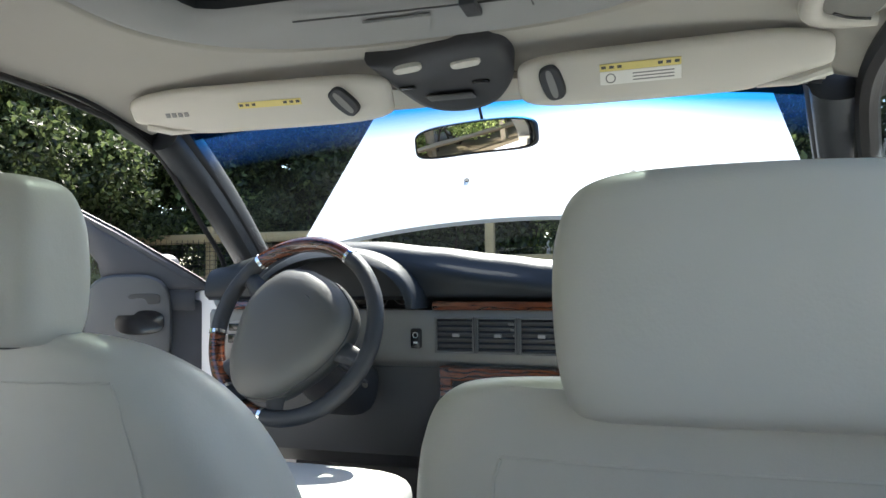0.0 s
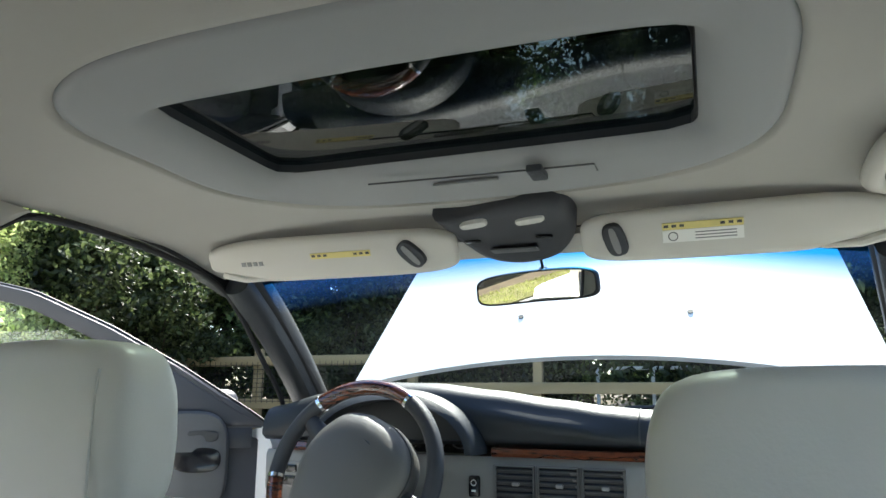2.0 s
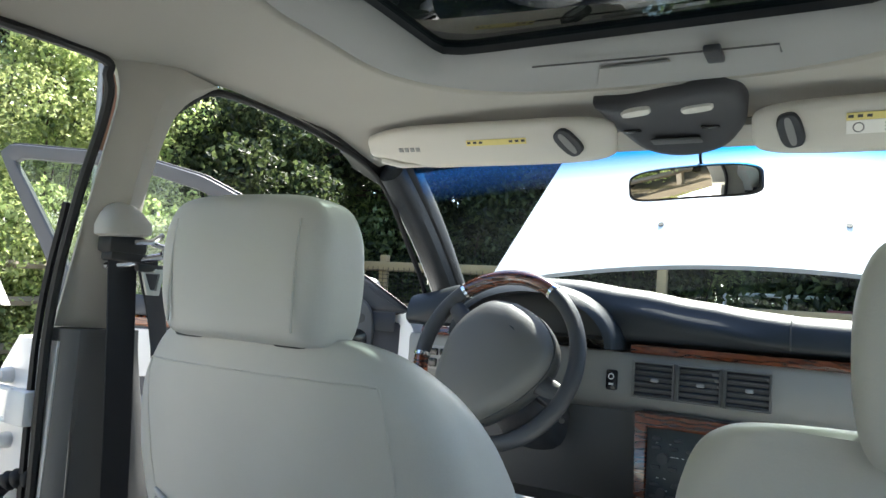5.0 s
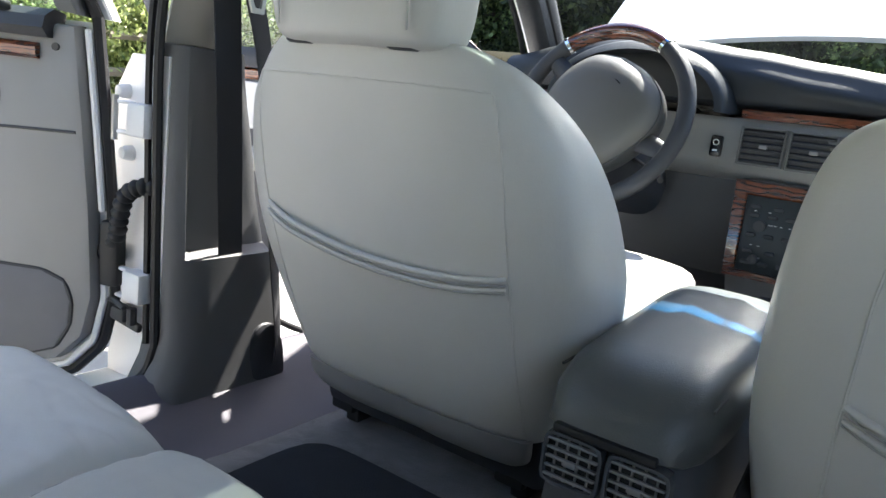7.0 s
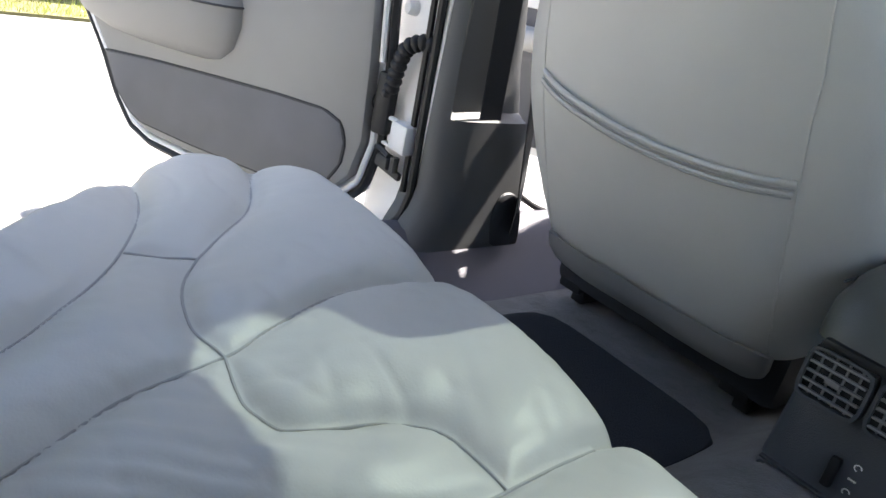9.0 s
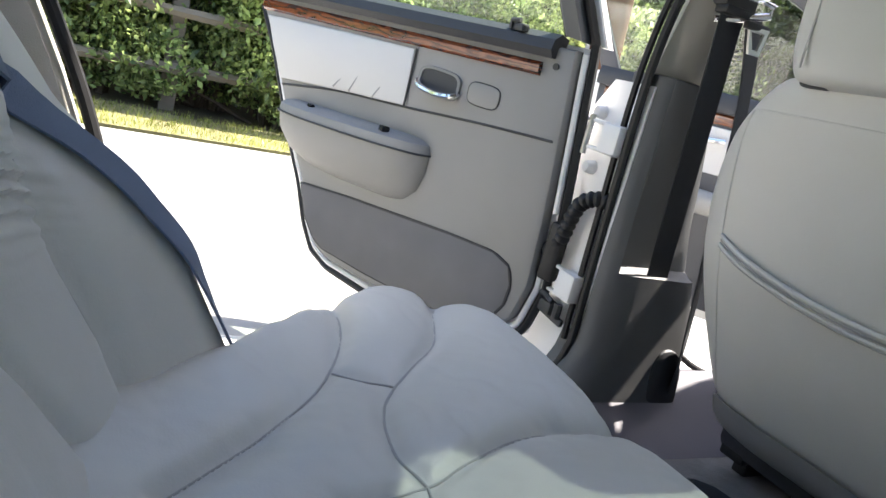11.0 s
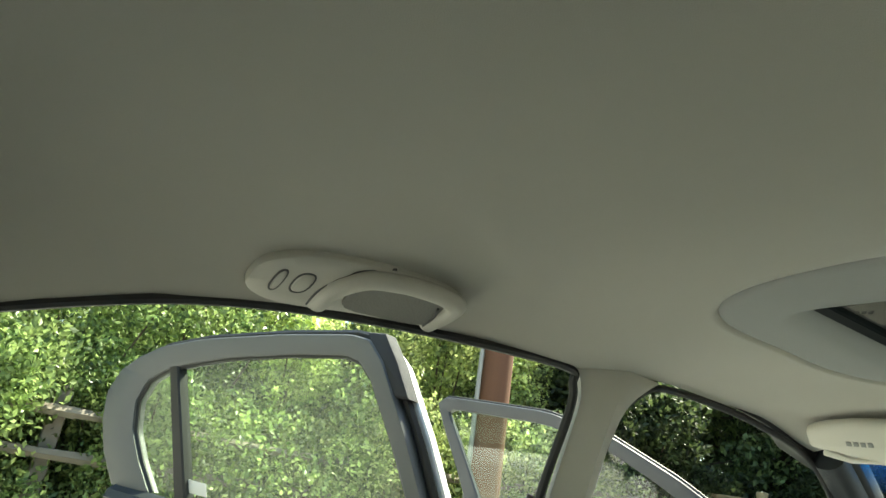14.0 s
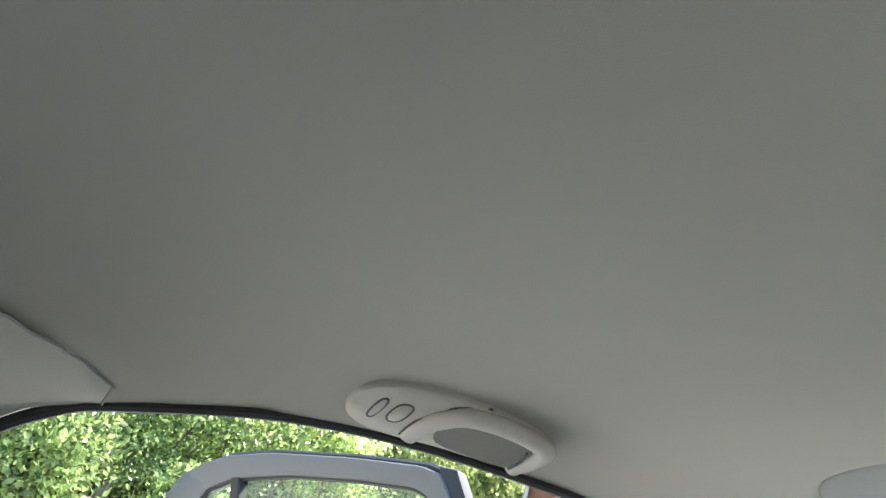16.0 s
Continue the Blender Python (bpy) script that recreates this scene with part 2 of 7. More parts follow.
def part(name, bm, material, parent=None, label="", sharp=38, kind="", category=""):
    bmesh.ops.recalc_face_normals(bm, faces=bm.faces[:])
    me = bpy.data.meshes.new(name)
    bm.to_mesh(me)
    bm.free()
    me.shade_smooth()
    me.set_sharp_from_angle(angle=radians(sharp))
    me.materials.append(material)
    ob = new(name, me)
    if parent is not None:
        ob.parent = parent
        ob.matrix_parent_inverse = Matrix.Translation(-parent.location)
    return tagged(ob, label, category, "", kind)


def rbox(bm, c, s, r=0.0, rot=None, seg=2):
    """A box of size s round c with edges rounded by r."""
    made = bmesh.ops.create_cube(bm, size=1.0)["verts"]
    bmesh.ops.scale(bm, vec=s, verts=made)
    if r:
        edges = list({e for v in made for e in v.link_edges})
        made = bmesh.ops.bevel(bm, geom=edges, offset=r, segments=seg, profile=0.5, affect="EDGES")["verts"]
    m = Matrix.Translation(c) @ (rot.to_4x4() if rot else Matrix())
    bmesh.ops.transform(bm, matrix=m, verts=made)
    return bm


def loft(bm, rings, ends=True, closed=True):
    """A skin over rings of equal length."""
    vs = [[bm.verts.new(p) for p in ring] for ring in rings]
    n = len(vs[0])
    for a, b in zip(vs, vs[1:]):
        for i in range(n if closed else n - 1):
            j = (i + 1) % n
            bm.faces.new((a[i], a[j], b[j], b[i]))
    if ends:
        bm.faces.new(vs[0][::-1])
        bm.faces.new(vs[-1])
    return bm


def superring(w, d, p=4.0, n=32, f=None):
    """A rounded rectangle w by d as n points, each passed through f(a, b)."""
    pts = []
    for i in range(n):
        t = 2 * math.pi * (i + 0.5) / n
        c, s = math.cos(t), math.sin(t)
        k = (abs(c) ** p + abs(s) ** p) ** (-1 / p)
        pts.append(f(c * k * w / 2, s * k * d / 2))
    return pts


def spline(pts, n):
    """n points on a smooth line through pts."""
    pts = [Vector(p) for p in pts]
    full = [pts[0] * 2 - pts[1]] + pts + [pts[-1] * 2 - pts[-2]]
    out = []
    for i in range(n):
        t = i / (n - 1) * (len(pts) - 1)
        k = min(int(t), len(pts) - 2)
        u = t - k
        a, b, c, d = full[k:k + 4]
        out.append(0.5 * ((2 * b) + (c - a) * u + (2 * a - 5 * b + 4 * c - d) * u * u + (3 * b - a - 3 * c + d) * u ** 3))
    return out


def tube(bm, pts, r, n=8, ends=True, ring=False, flat=1.0, up=None):
    """A round bar along pts; r a radius or one per point; flat squeezes it along up."""
    pts = [Vector(p) for p in pts]
    rings = []
    side = None
    for i, p in enumerate(pts):
        a = pts[i - 1] if (i or ring) else p
        b = pts[(i + 1) % len(pts)] if (i < len(pts) - 1 or ring) else p
        t = (b - a).normalized()
        ref = Vector(up) if up else (side if side is not None else (Vector((0, 0, 1)) if abs(t.z) < 0.9 else Vector((1, 0, 0))))
        x = t.cross(ref)
        x.normalize()
        y = x.cross(t).normalized()
        side = y
        rr = r[i] if isinstance(r, (list, tuple)) else r
        rings.append([p + (x * math.cos(q) + y * math.sin(q) * flat) * rr for q in (2 * math.pi * k / n for k in range(n))])
    if ring:
        rings.append(rings[0])
        vs = [[bm.verts.new(q) for q in g] for g in rings[:-1]]
        for i in range(len(vs)):
            a, b = vs[i], vs[(i + 1) % len(vs)]
            for k in range(n):
                bm.faces.new((a[k], a[(k + 1) % n], b[(k + 1) % n], b[k]))
        return bm
    return loft(bm, rings, ends)


def strap(bm, pts, across, w, th):
    """A flat band of width w along pts, laid along the direction across."""
    pts = [Vector(p) for p in pts]
    rings = []
    for i, p in enumerate(pts):
        t = (pts[min(i + 1, len(pts) - 1)] - pts[max(i - 1, 0)]).normalized()
        a = Vector(across[i] if isinstance(across, list) else across)
        a = (a - t * a.dot(t)).normalized()
        nn = t.cross(a)
        rings.append([p + a * w / 2 + nn * th / 2, p - a * w / 2 + nn * th / 2, p - a * w / 2 - nn * th / 2, p + a * w / 2 - nn * th / 2])
    return loft(bm, rings)


def even(pts, n, ring=False):
    """n points at even steps along a line of 2D or 3D points."""
    pts = [Vector(p) for p in pts] + ([Vector(pts[0])] if ring else [])
    run = [0.0]
    for a, b in zip(pts, pts[1:]):
        run.append(run[-1] + (b - a).length)
    out = []
    k = 0
    for i in range(n):
        s = run[-1] * i / (n if ring else n - 1)
        while k < len(run) - 2 and run[k + 1] < s:
            k += 1
        u = (s - run[k]) / max(1e-9, run[k + 1] - run[k])
        out.append(pts[k].lerp(pts[k + 1], min(1, u)))
    return out


def stepped(pts, n, ring=False):
    """n points along a line, the same share of them between each pair."""
    pts = [Vector(p) for p in pts] + ([Vector(pts[0])] if ring else [])
    out = []
    for i in range(n):
        t = (len(pts) - 1) * i / (n if ring else n - 1)
        k = min(int(t), len(pts) - 2)
        out.append(pts[k].lerp(pts[k + 1], t - k))
    return out


def slab(bm, outline, f, w0, w1, edge=0.004):
    """A plate with the given outline (u, v), from depth w0 (back) to w1 (front), its front edge rounded; f(u, v, w) places it."""
    c = Vector((sum(p[0] for p in outline) / len(outline), sum(p[1] for p in outline) / len(outline)))

    def ring(w, inset):
        out = []
        for p in outline:
            v = Vector((p[0], p[1])) - c
            k = max(0.0, 1 - inset / max(v.length, 1e-6))
            out.append(f(c.x + v.x * k, c.y + v.y * k, w))
        return out
    s = 1 if w1 > w0 else -1
    return loft(bm, [ring(w0, 0), ring(w1 - s * edge, 0), ring(w1 - s * edge * 0.3, edge * 0.4), ring(w1, edge * 1.4)])


def band(bm, outer, inner, f, w0, w1, n=48, ring=False):
    """A flat bar between two lines (u, v), from depth w0 to w1."""
    if len(outer) == len(inner):
        a, b = stepped(outer, n, ring), stepped(inner, n, ring)
    else:
        a, b = even(outer, n, ring), even(inner, n, ring)
    rings = [[f(p.x, p.y, w0), f(p.x, p.y, w1 - 0.004), f(p.x * .93 + q.x * .07, p.y * .93 + q.y * .07, w1), f(p.x * .12 + q.x * .88, p.y * .12 + q.y * .88, w1),
              f(q.x, q.y, w1 - 0.004), f(q.x, q.y, w0)] for p, q in zip(a, b)]
    if not ring:
        return loft(bm, rings)
    vs = [[bm.verts.new(p) for p in g] for g in rings]
    for i in range(n):
        g, h = vs[i], vs[(i + 1) % n]
        for k in range(6):
            bm.faces.new((g[k], g[(k + 1) % 6], h[(k + 1) % 6], h[k]))
    return bm


def sheet(bm, f, nu, nv, thick=None):
    """A surface f(u, v), u and v from 0 to 1; thick, a vector, gives it a back."""
    top = [[bm.verts.new(f(i / nu, j / nv)) for j in range(nv + 1)] for i in range(nu + 1)]
    for i in range(nu):
        for j in range(nv):
            bm.faces.new((top[i][j], top[i + 1][j], top[i + 1][j + 1], top[i][j + 1]))
    if thick is not None:
        t = Vector(thick)
        low = [[bm.verts.new(v.co + t) for v in row] for row in top]
        for i in range(nu):
            for j in range(nv):
                bm.faces.new((low[i][j + 1], low[i + 1][j + 1], low[i + 1][j], low[i][j]))
        for i in range(nu):
            bm.faces.new((top[i][0], low[i][0], low[i + 1][0], top[i + 1][0]))
            bm.faces.new((top[i + 1][nv], low[i + 1][nv], low[i][nv], top[i][nv]))
        for j in range(nv):
            bm.faces.new((top[0][j + 1], low[0][j + 1], low[0][j], top[0][j]))
            bm.faces.new((top[nu][j], low[nu][j], low[nu][j + 1], top[nu][j + 1]))
    return bm


def lerp_table(table, x):
    """Reads a value off a table of (x, value) rows in rising x."""
    if x <= table[0][0]:
        return table[0][1]
    for (a, va), (b, vb) in zip(table, table[1:]):
        if x <= b:
            u = (x - a) / (b - a)
            u = u * u * (3 - 2 * u) * 0.5 + u * 0.5
            return va + (vb - va) * u
    return table[-1][1]


B = bmesh.new


# ---- car shell: the setting ----
RAIL = [(-1.4, 1.0), (-1.1, 1.07), (-0.95, 1.14), (-0.74, 1.205), (-0.53, 1.24), (-0.32, 1.262), (-0.16, 1.265), (0.09, 1.292), (0.35, 1.288), (0.56, 1.252)]
CROWN = [(-1.4, 1.20), (-1.0, 1.30), (-0.6, 1.345), (-0.2, 1.352), (0.0, 1.352), (0.25, 1.345), (0.40, 1.336), (0.56, 1.315)]


def roof_z(x, y):
    a, b = lerp_table(RAIL, y), lerp_table(CROWN, y)
    return a + (b - a) * (1 - min(1, abs(x) / 0.65) ** 3.4)


def headliner():
    hx, hy, cy = 0.428, 0.300, 0.098

    def reach(q):
        """How square the surround's outline is: fuller behind, rounder in front."""
        return 2.7 if q > 0 else 4.5
    x0, x1, y0, y1 = -0.655, 0.655, -1.38, 0.545
    angs = sorted({2 * math.pi * i / 120 for i in range(120)} | {math.atan2(y - cy, x) % (2 * math.pi) for x in (x0, x1) for y in (y0, y1)})
    rings = []
    for k in range(25):
        s = (k / 24) ** 1.3
        ring = []
        for t in angs:
            c, q = math.cos(t), math.sin(t)
            e = ((abs(c) / hx) ** reach(q) + (abs(q) / hy) ** reach(q)) ** (-1 / reach(q))
            far = min((x1 if c > 0 else x0) / c if abs(c) > 1e-9 else 1e9, ((y1 if q > 0 else y0) - cy) / q if abs(q) > 1e-9 else 1e9)
            r = e + (far - e) * s
            x, y = c * r, cy + q * r
            ring.append(Vector((x, y, roof_z(x, y) + (0.006 if k == 0 else 0))))
        rings.append(ring)
    bm = loft(B(), rings, ends=False)
    ob = part("ceiling", bm, HEADLINER, label="beige cloth headliner of the car roof", category="headliner", kind="structure", sharp=60)
    # the recessed surround of the sunroof
    rings = []
    n = 96
    for grow, dz in ((1.008, 0.010), (0.994, 0.003), (0.965, 0.0)):
        ring = []
        for i in range(n):
            t = 2 * math.pi * (i + 0.5) / n
            c, q = math.cos(t), math.sin(t)
            k = (abs(c) ** reach(q) + abs(q) ** reach(q)) ** (-1 / reach(q)) * grow
            x, y = c * k * hx, cy + q * k * hy
            ring.append(Vector((x, y, roof_z(x, y) + dz)))
        rings.append(ring)
    for w, d, p, lift in ((0.745, 0.40, 6, None), (0.705, 0.36, 9, 0.004), (0.668, 0.322, 14, 0.020), (0.66, 0.314, 16, 0.034)):
        rings.append(superring(w, d, p, n, lambda a, b: Vector((a, b + 0.098, (roof_z(a, b + 0.098) + 0.002) if lift is None else 1.348 - 0.01 * abs(a) + lift))))
    part("sunroof_surround", loft(B(), rings, ends=False), TRAY, None, "grey cloth-covered recessed sunroof surround", kind="structure", category="trim", sharp=50)
    return ob


ceiling = headliner()
roof = thing("sunroof", (0, 0.098, 1.385), "dark smoked glass sunroof panel, closed", "sunroof", kind="structure")
bm = B()
loft(bm, [superring(0.70, 0.355, 14, 64, lambda a, b: Vector((a, b + 0.098, z))) for z in (1.381, 1.386)])
g = part("pane", bm, SUNROOF, roof)
bm = B()
band(bm, superring(0.70, 0.352, 14, 64, lambda a, b: (a, b)), superring(0.655, 0.308, 14, 64, lambda a, b: (a, b)), lambda u, v, w: Vector((u, v + 0.098, w)), 1.392, 1.372, 64, True)
part("seal", bm, BLACK, roof)
bm = B()
rbox(bm, (0.10, 0.285, roof_z(0.1, 0.285) - 0.006), (0.024, 0.05, 0.012), 0.003)
part("shade_latch", bm, DARK, roof)
bm = B()
sheet(bm, lambda u, v: Vector((-0.072 + 0.108 * u - 0.025 * v, 0.298 + 0.07 * v, roof_z(-0.05, 0.298 + 0.07 * v) - 0.0055)), 6, 6, (0, 0, 0.004))
part("map_cover", bm, TRAY, roof)
bm = B()
tube(bm, [(-0.175, 0.272, roof_z(-0.175, 0.272) - 0.001), (0.0, 0.282, roof_z(0, 0.282) - 0.001), (0.185, 0.285, roof_z(0.185, 0.285) - 0.001), (0.186, 0.31, roof_z(0.186, 0.31) - 0.001)], 0.0016, 5)
part("tray_gap", bm, INK, roof)

# outer roof skin with its own opening
rings = []
for k in range(9):
    s = k / 8
    ring = []
    for i in range(96):
        t = 2 * math.pi * (i + 0.5) / 96
        c, q = math.cos(t), math.sin(t)
        e = ((abs(c) / 0.352) ** 12 + (abs(q) / 0.179) ** 12) ** (-1 / 12)
        far = ((abs(c) / 0.69) ** 12 + (abs(q) / (0.48 if q > 0 else 1.55)) ** 12) ** (-1 / 12)
        r = e + (far - e) * s
        x, y = c * r, 0.098 + q * r
        ring.append(Vector((x, y, roof_z(x * 0.93, y) + 0.042 - 0.02 * (abs(x) / 0.69) ** 6)))
    rings.append(ring)
part("roof_skin", loft(B(), rings, ends=False), PAINT, None, "white painted roof panel of the car", kind="structure", category="roof")

# floor, tunnel, firewall, sills
bm = B()
sheet(bm, lambda u, v: Vector((-0.74 + 1.48 * u, -0.72 + 2.1 * v, 0.262 + 0.10 * math.exp(-((-0.74 + 1.48 * u - 0.02) / 0.14) ** 4)
      + 0.06 * max(0.0, (abs(-0.74 + 1.48 * u) - 0.62) / 0.12) ** 2 + 0.004 * noise.noise((u * 22, v * 30, 0)))), 60, 70, (0, 0, -0.03))
floor = part("floor", bm, CARPET, label="dark grey carpeted car floor", category="carpet", kind="structure")
bm = B()
rbox(bm, (0, 1.36, 0.6), (1.5, 0.04, 0.74))
part("wall_north", bm, DARK, label="dark carpeted firewall under the dashboard", category="wall", kind="structure")
bm = B()
rbox(bm, (0, -1.5, 0.62), (1.5, 0.05, 0.8))
part("wall_south", bm, DARK, label="closed bulkhead behind the rear seat", category="wall", kind="structure")
bm = B()
sheet(bm, lambda u, v: Vector((-0.66 + 1.32 * u, -1.98 + 0.83 * v, 0.985)), 4, 4, (0, 0, -0.02))
part("parcel_shelf", bm, DARK, label="dark parcel shelf behind the rear seat", category="shelf", kind="structure")
for sx, nm in ((-1, "sill_left"), (1, "sill_right")):
    bm = B()
    prof = [(-0.72, 0.30), (-0.735, 0.335), (-0.76, 0.338), (-0.78, 0.32), (-0.88, 0.315), (-0.915, 0.30), (-0.93, 0.27), (-0.92, 0.16), (-0.72, 0.16)]
    loft(bm, [[Vector((-sx * a, y, z)) for a, z in prof] for y in (-0.78, -0.5, -0.1, 0.3, 1.1)])
    part(nm, bm, PAINT, label="white painted door sill", category="sill", kind="structure")

for sx in (-1, 1):
    bm = B()
    prof = [(0.58, 0.262), (0.63, 0.285), (0.68, 0.322), (0.705, 0.348), (0.735, 0.356), (0.752, 0.350), (0.756, 0.30)]
    loft(bm, [[Vector((sx * a, y, z)) for a, z in prof] for y in [-0.74 + 1.75 * i / 16 for i in range(17)]], ends=False)
    part("trim", bm, SILL_GREY, label="purple-grey sill trim along the door opening", category="trim", kind="structure")


def a_pillar(sx, nm):
    bm = B()
    rings = []
    for k in range(12):
        s = k / 11
        y = 0.545 + 0.60 * s
        x = 0.615 + 0.155 * s
        z = 1.25 - 0.285 * s + 0.02 * math.sin(math.pi * s)
        rings.append(superring(0.088 + 0.02 * s, 0.062, 3, 16, lambda a, b: Vector((sx * (x + a * 0.85), y + a * 0.25 + b * 0.5, z + b))))
    loft(bm, rings)
    # black piece added behind the trim to keep sun off it
    ob = B()
    loft(ob, [[p + (p - sum(r, Vector()) / len(r)) * -0.1 + Vector((-sx * 0.010, 0.020, 0.020)) for p in r] for r in rings])
    # outer body added out of view to shade the sill
    body = B()
    loft(body, [[p + Vector((sx * 0.044, 0.070, 0.004)) for p in r] for r in rings])
    part("trim", body, PAINT, label="white painted outer windshield pillar, added unseen to block sun", category="pillar", kind="structure")
    part("trim", ob, BLACK, label="black shading strip added along the windshield pillar", category="pillar", kind="structure")
    part(nm, bm, DASH, label="dark blue-grey windshield pillar trim", category="pillar", kind="structure")


a_pillar(-1, "pillar_front_left")
a_pillar(1, "pillar_front_right")

# windscreen, curved, with its blue shade band
bm = B()


def shield_pt(u, v, off=0.0):
    a = (u - 0.5) * 2
    top = Vector((0.60 * a, 0.565 - 0.03 * a * a, 1.318 - 0.056 * a * a))
    low = Vector((0.80 * a, 1.40 - 0.28 * a * a, 0.985 - 0.015 * a * a))
    p = low.lerp(top, v)
    p.z += 0.012 * math.sin(math.pi * v) + off
    return p


sheet(bm, lambda u, v: shield_pt(u, v), 24, 16)
w = part("window_1", bm, SHIELD, label="clear windshield with a blue shade band along its top", category="windshield", kind="structure")
bm = B()
tube(bm, [shield_pt(i / 20, 1.0) + Vector((0, 0.004, -0.004)) for i in range(21)], 0.012, 6)
part("trim", bm, BLACK, label="black windshield header seal", category="seal", kind="structure")
# border carried down behind the visors to block the sun stripe on the console
bm = B()
sheet(bm, lambda u, v: shield_pt(u, 0.910 + 0.09 * v, 0.003), 30, 3)
part("trim", bm, BLACK, label="black border added along the windshield top to block sun", category="trim", kind="structure")


def b_pillar(sx, nm):
    th = thing(nm, (sx * 0.73, -0.03, 0.33), "centre pillar with pale upper and grey lower trim", "pillar", kind="structure")
    F = lambda a: sx * a
    rings = []
    for k in range(22):
        s = (k / 21) ** 1.5
        z = 1.285 - (1.285 - 0.876) * s
        x = 0.625 + 0.115 * s ** 0.9
        y0 = -0.110
        y1 = 0.0 - 0.03 * math.sin(math.pi * s) + 0.02 * s
        flare = max(0.0, 1 - s / 0.22) ** 2.4
        y0, y1, x = y0 - 0.030 * flare, y1 + 0.075 * flare, x + 0.026 * flare
        rings.append([Vector((F(x + 0.035), y0 + 0.012, z)), Vector((F(x + 0.012), y0, z)), Vector((F(x - 0.004), y0 + 0.02, z)), Vector((F(x - 0.018), (y0 + y1) / 2, z)), Vector((F(x - 0.004), y1 - 0.02, z)), Vector((F(x + 0.012), y1, z)), Vector((F(x + 0.035), y1 - 0.012, z))])
    part("upper_trim", loft(B(), rings), BEIGE, th)
    rings = []
    for z in (0.874, 0.84, 0.79, 0.74, 0.69, 0.64, 0.60, 0.57, 0.556, 0.550, 0.546, 0.540, 0.53, 0.50, 0.46, 0.42, 0.38, 0.34, 0.31, 0.28):
        s = (0.874 - z) / 0.594
        x = 0.736 - 0.035 * s ** 2
        y0 = -0.112 - 0.07 * max(0, s - 0.8) / 0.2
        y1 = lerp_table([(0.28, 0.100), (0.33, 0.112), (0.40, 0.116), (0.47, 0.106), (0.55, 0.088), (0.66, 0.064), (0.874, 0.024)], z)
        dip = 0.030 * max(0.0, min(1.0, (z - 0.546) / 0.010)) * (1 - 0.6 * max(0.0, (z - 0.60) / 0.27)) - 0.008
        rings.append([Vector((F(x + 0.06), y0, z)), Vector((F(x + 0.006), y0, z)), Vector((F(x - 0.006), y0 + 0.005, z)), Vector((F(x - 0.015), y0 + 0.012, z)), Vector((F(x - 0.021), y0 + 0.020, z)), Vector((F(x - 0.021 + dip), y0 + 0.036, z)),
                      Vector((F(x - 0.023 + dip), y0 + 0.060, z)), Vector((F(x - 0.023 + dip), y1 - 0.028, z)), Vector((F(x - 0.020 + dip), y1 - 0.012, z)), Vector((F(x - 0.006 + dip * 0.5), y1 - 0.003, z)), Vector((F(x + 0.05), y1, z))])
    part("lower_trim", loft(B(), rings), FRAME_GREY, th, "dark grey lower pillar trim with a belt ledge", sharp=34)
    # rounded foot where the trim meets the sill
    bm = B()
    loft(bm, [superring(0.085 * k, 0.175 * k, 2.4, 28, lambda a, b: Vector((F(x), 0.070 + a - 0.10 * b, 0.335 + b))) for x, k in ((0.715, 1.0), (0.690, 1.0), (0.680, 0.95), (0.675, 0.82), (0.674, 0.5))])
    part("trim_foot", bm, DARK, th, "dark rounded trim foot at the sill")
    return th


b_pillar(-1, "pillar_left")
b_pillar(1, "pillar_right")
# white jamb behind the seal, which carries the hinges
bm = B()
rings = []
for k in range(9):
    s = k / 8
    z = 0.31 + 0.545 * s
    out = 0.915 if z < 0.80 else 0.915 - (z - 0.80) * 0.9
    far = 0.0
    edge = 0.735 - 0.10 * max(0, (z - 0.88) / 0.36)
    rings.append([Vector((-edge, -0.112, z)), Vector((-max(edge + 0.012, out - 0.035), -0.114, z)), Vector((-max(edge + 0.018, out - 0.012), -0.100, z)), Vector((-max(edge + 0.02, out), -0.07, z)), Vector((-max(edge + 0.02, out), far, z)), Vector((-edge, far, z))])
loft(bm, rings)
part("jamb", bm, PAINT, label="white painted door jamb with hinge bolts", category="door jamb", kind="structure")

SEAL_PATH = [(-0.738, -0.118, 0.40), (-0.748, -0.116, 0.6), (-0.744, -0.124, 0.88), (-0.712, -0.124, 1.06), (-0.674, -0.122, 1.19), (-0.660, -0.133, 1.240), (-0.654, -0.175, 1.264), (-0.652, -0.5, 1.242),
             (-0.654, -0.74, 1.203), (-0.658, -0.93, 1.140), (-0.662, -0.99, 1.110), (-0.666, -1.04, 1.06), (-0.672, -1.05, 1.00), (-0.680, -1.012, 0.88), (-0.690, -0.924, 0.69), (-0.70, -0.868, 0.54), (-0.725, -0.79, 0.40), (-0.740, -0.61, 0.340), (-0.742, -0.22, 0.338), (-0.740, -0.14, 0.350)]
for sx, nm in ((1, "door_seal"), (-1, "door_seal")):
    loop = spline([(sx * a, b, c) for a, b, c in SEAL_PATH + SEAL_PATH[:1]], 150)[:-1]
    bm = B()
    tube(bm, loop, 0.0075, 8, ring=True)
    lip = [p + Vector((-sx * 0.018, -0.004, 0.0)) for p in spline([(sx * a, b, c) for a, b, c in SEAL_PATH[:4]], 30)]
    tube(bm, lip, 0.006, 6)
    part(nm, bm, BLACK, label="black rubber seal round the rear door opening", category="seal", kind="structure")
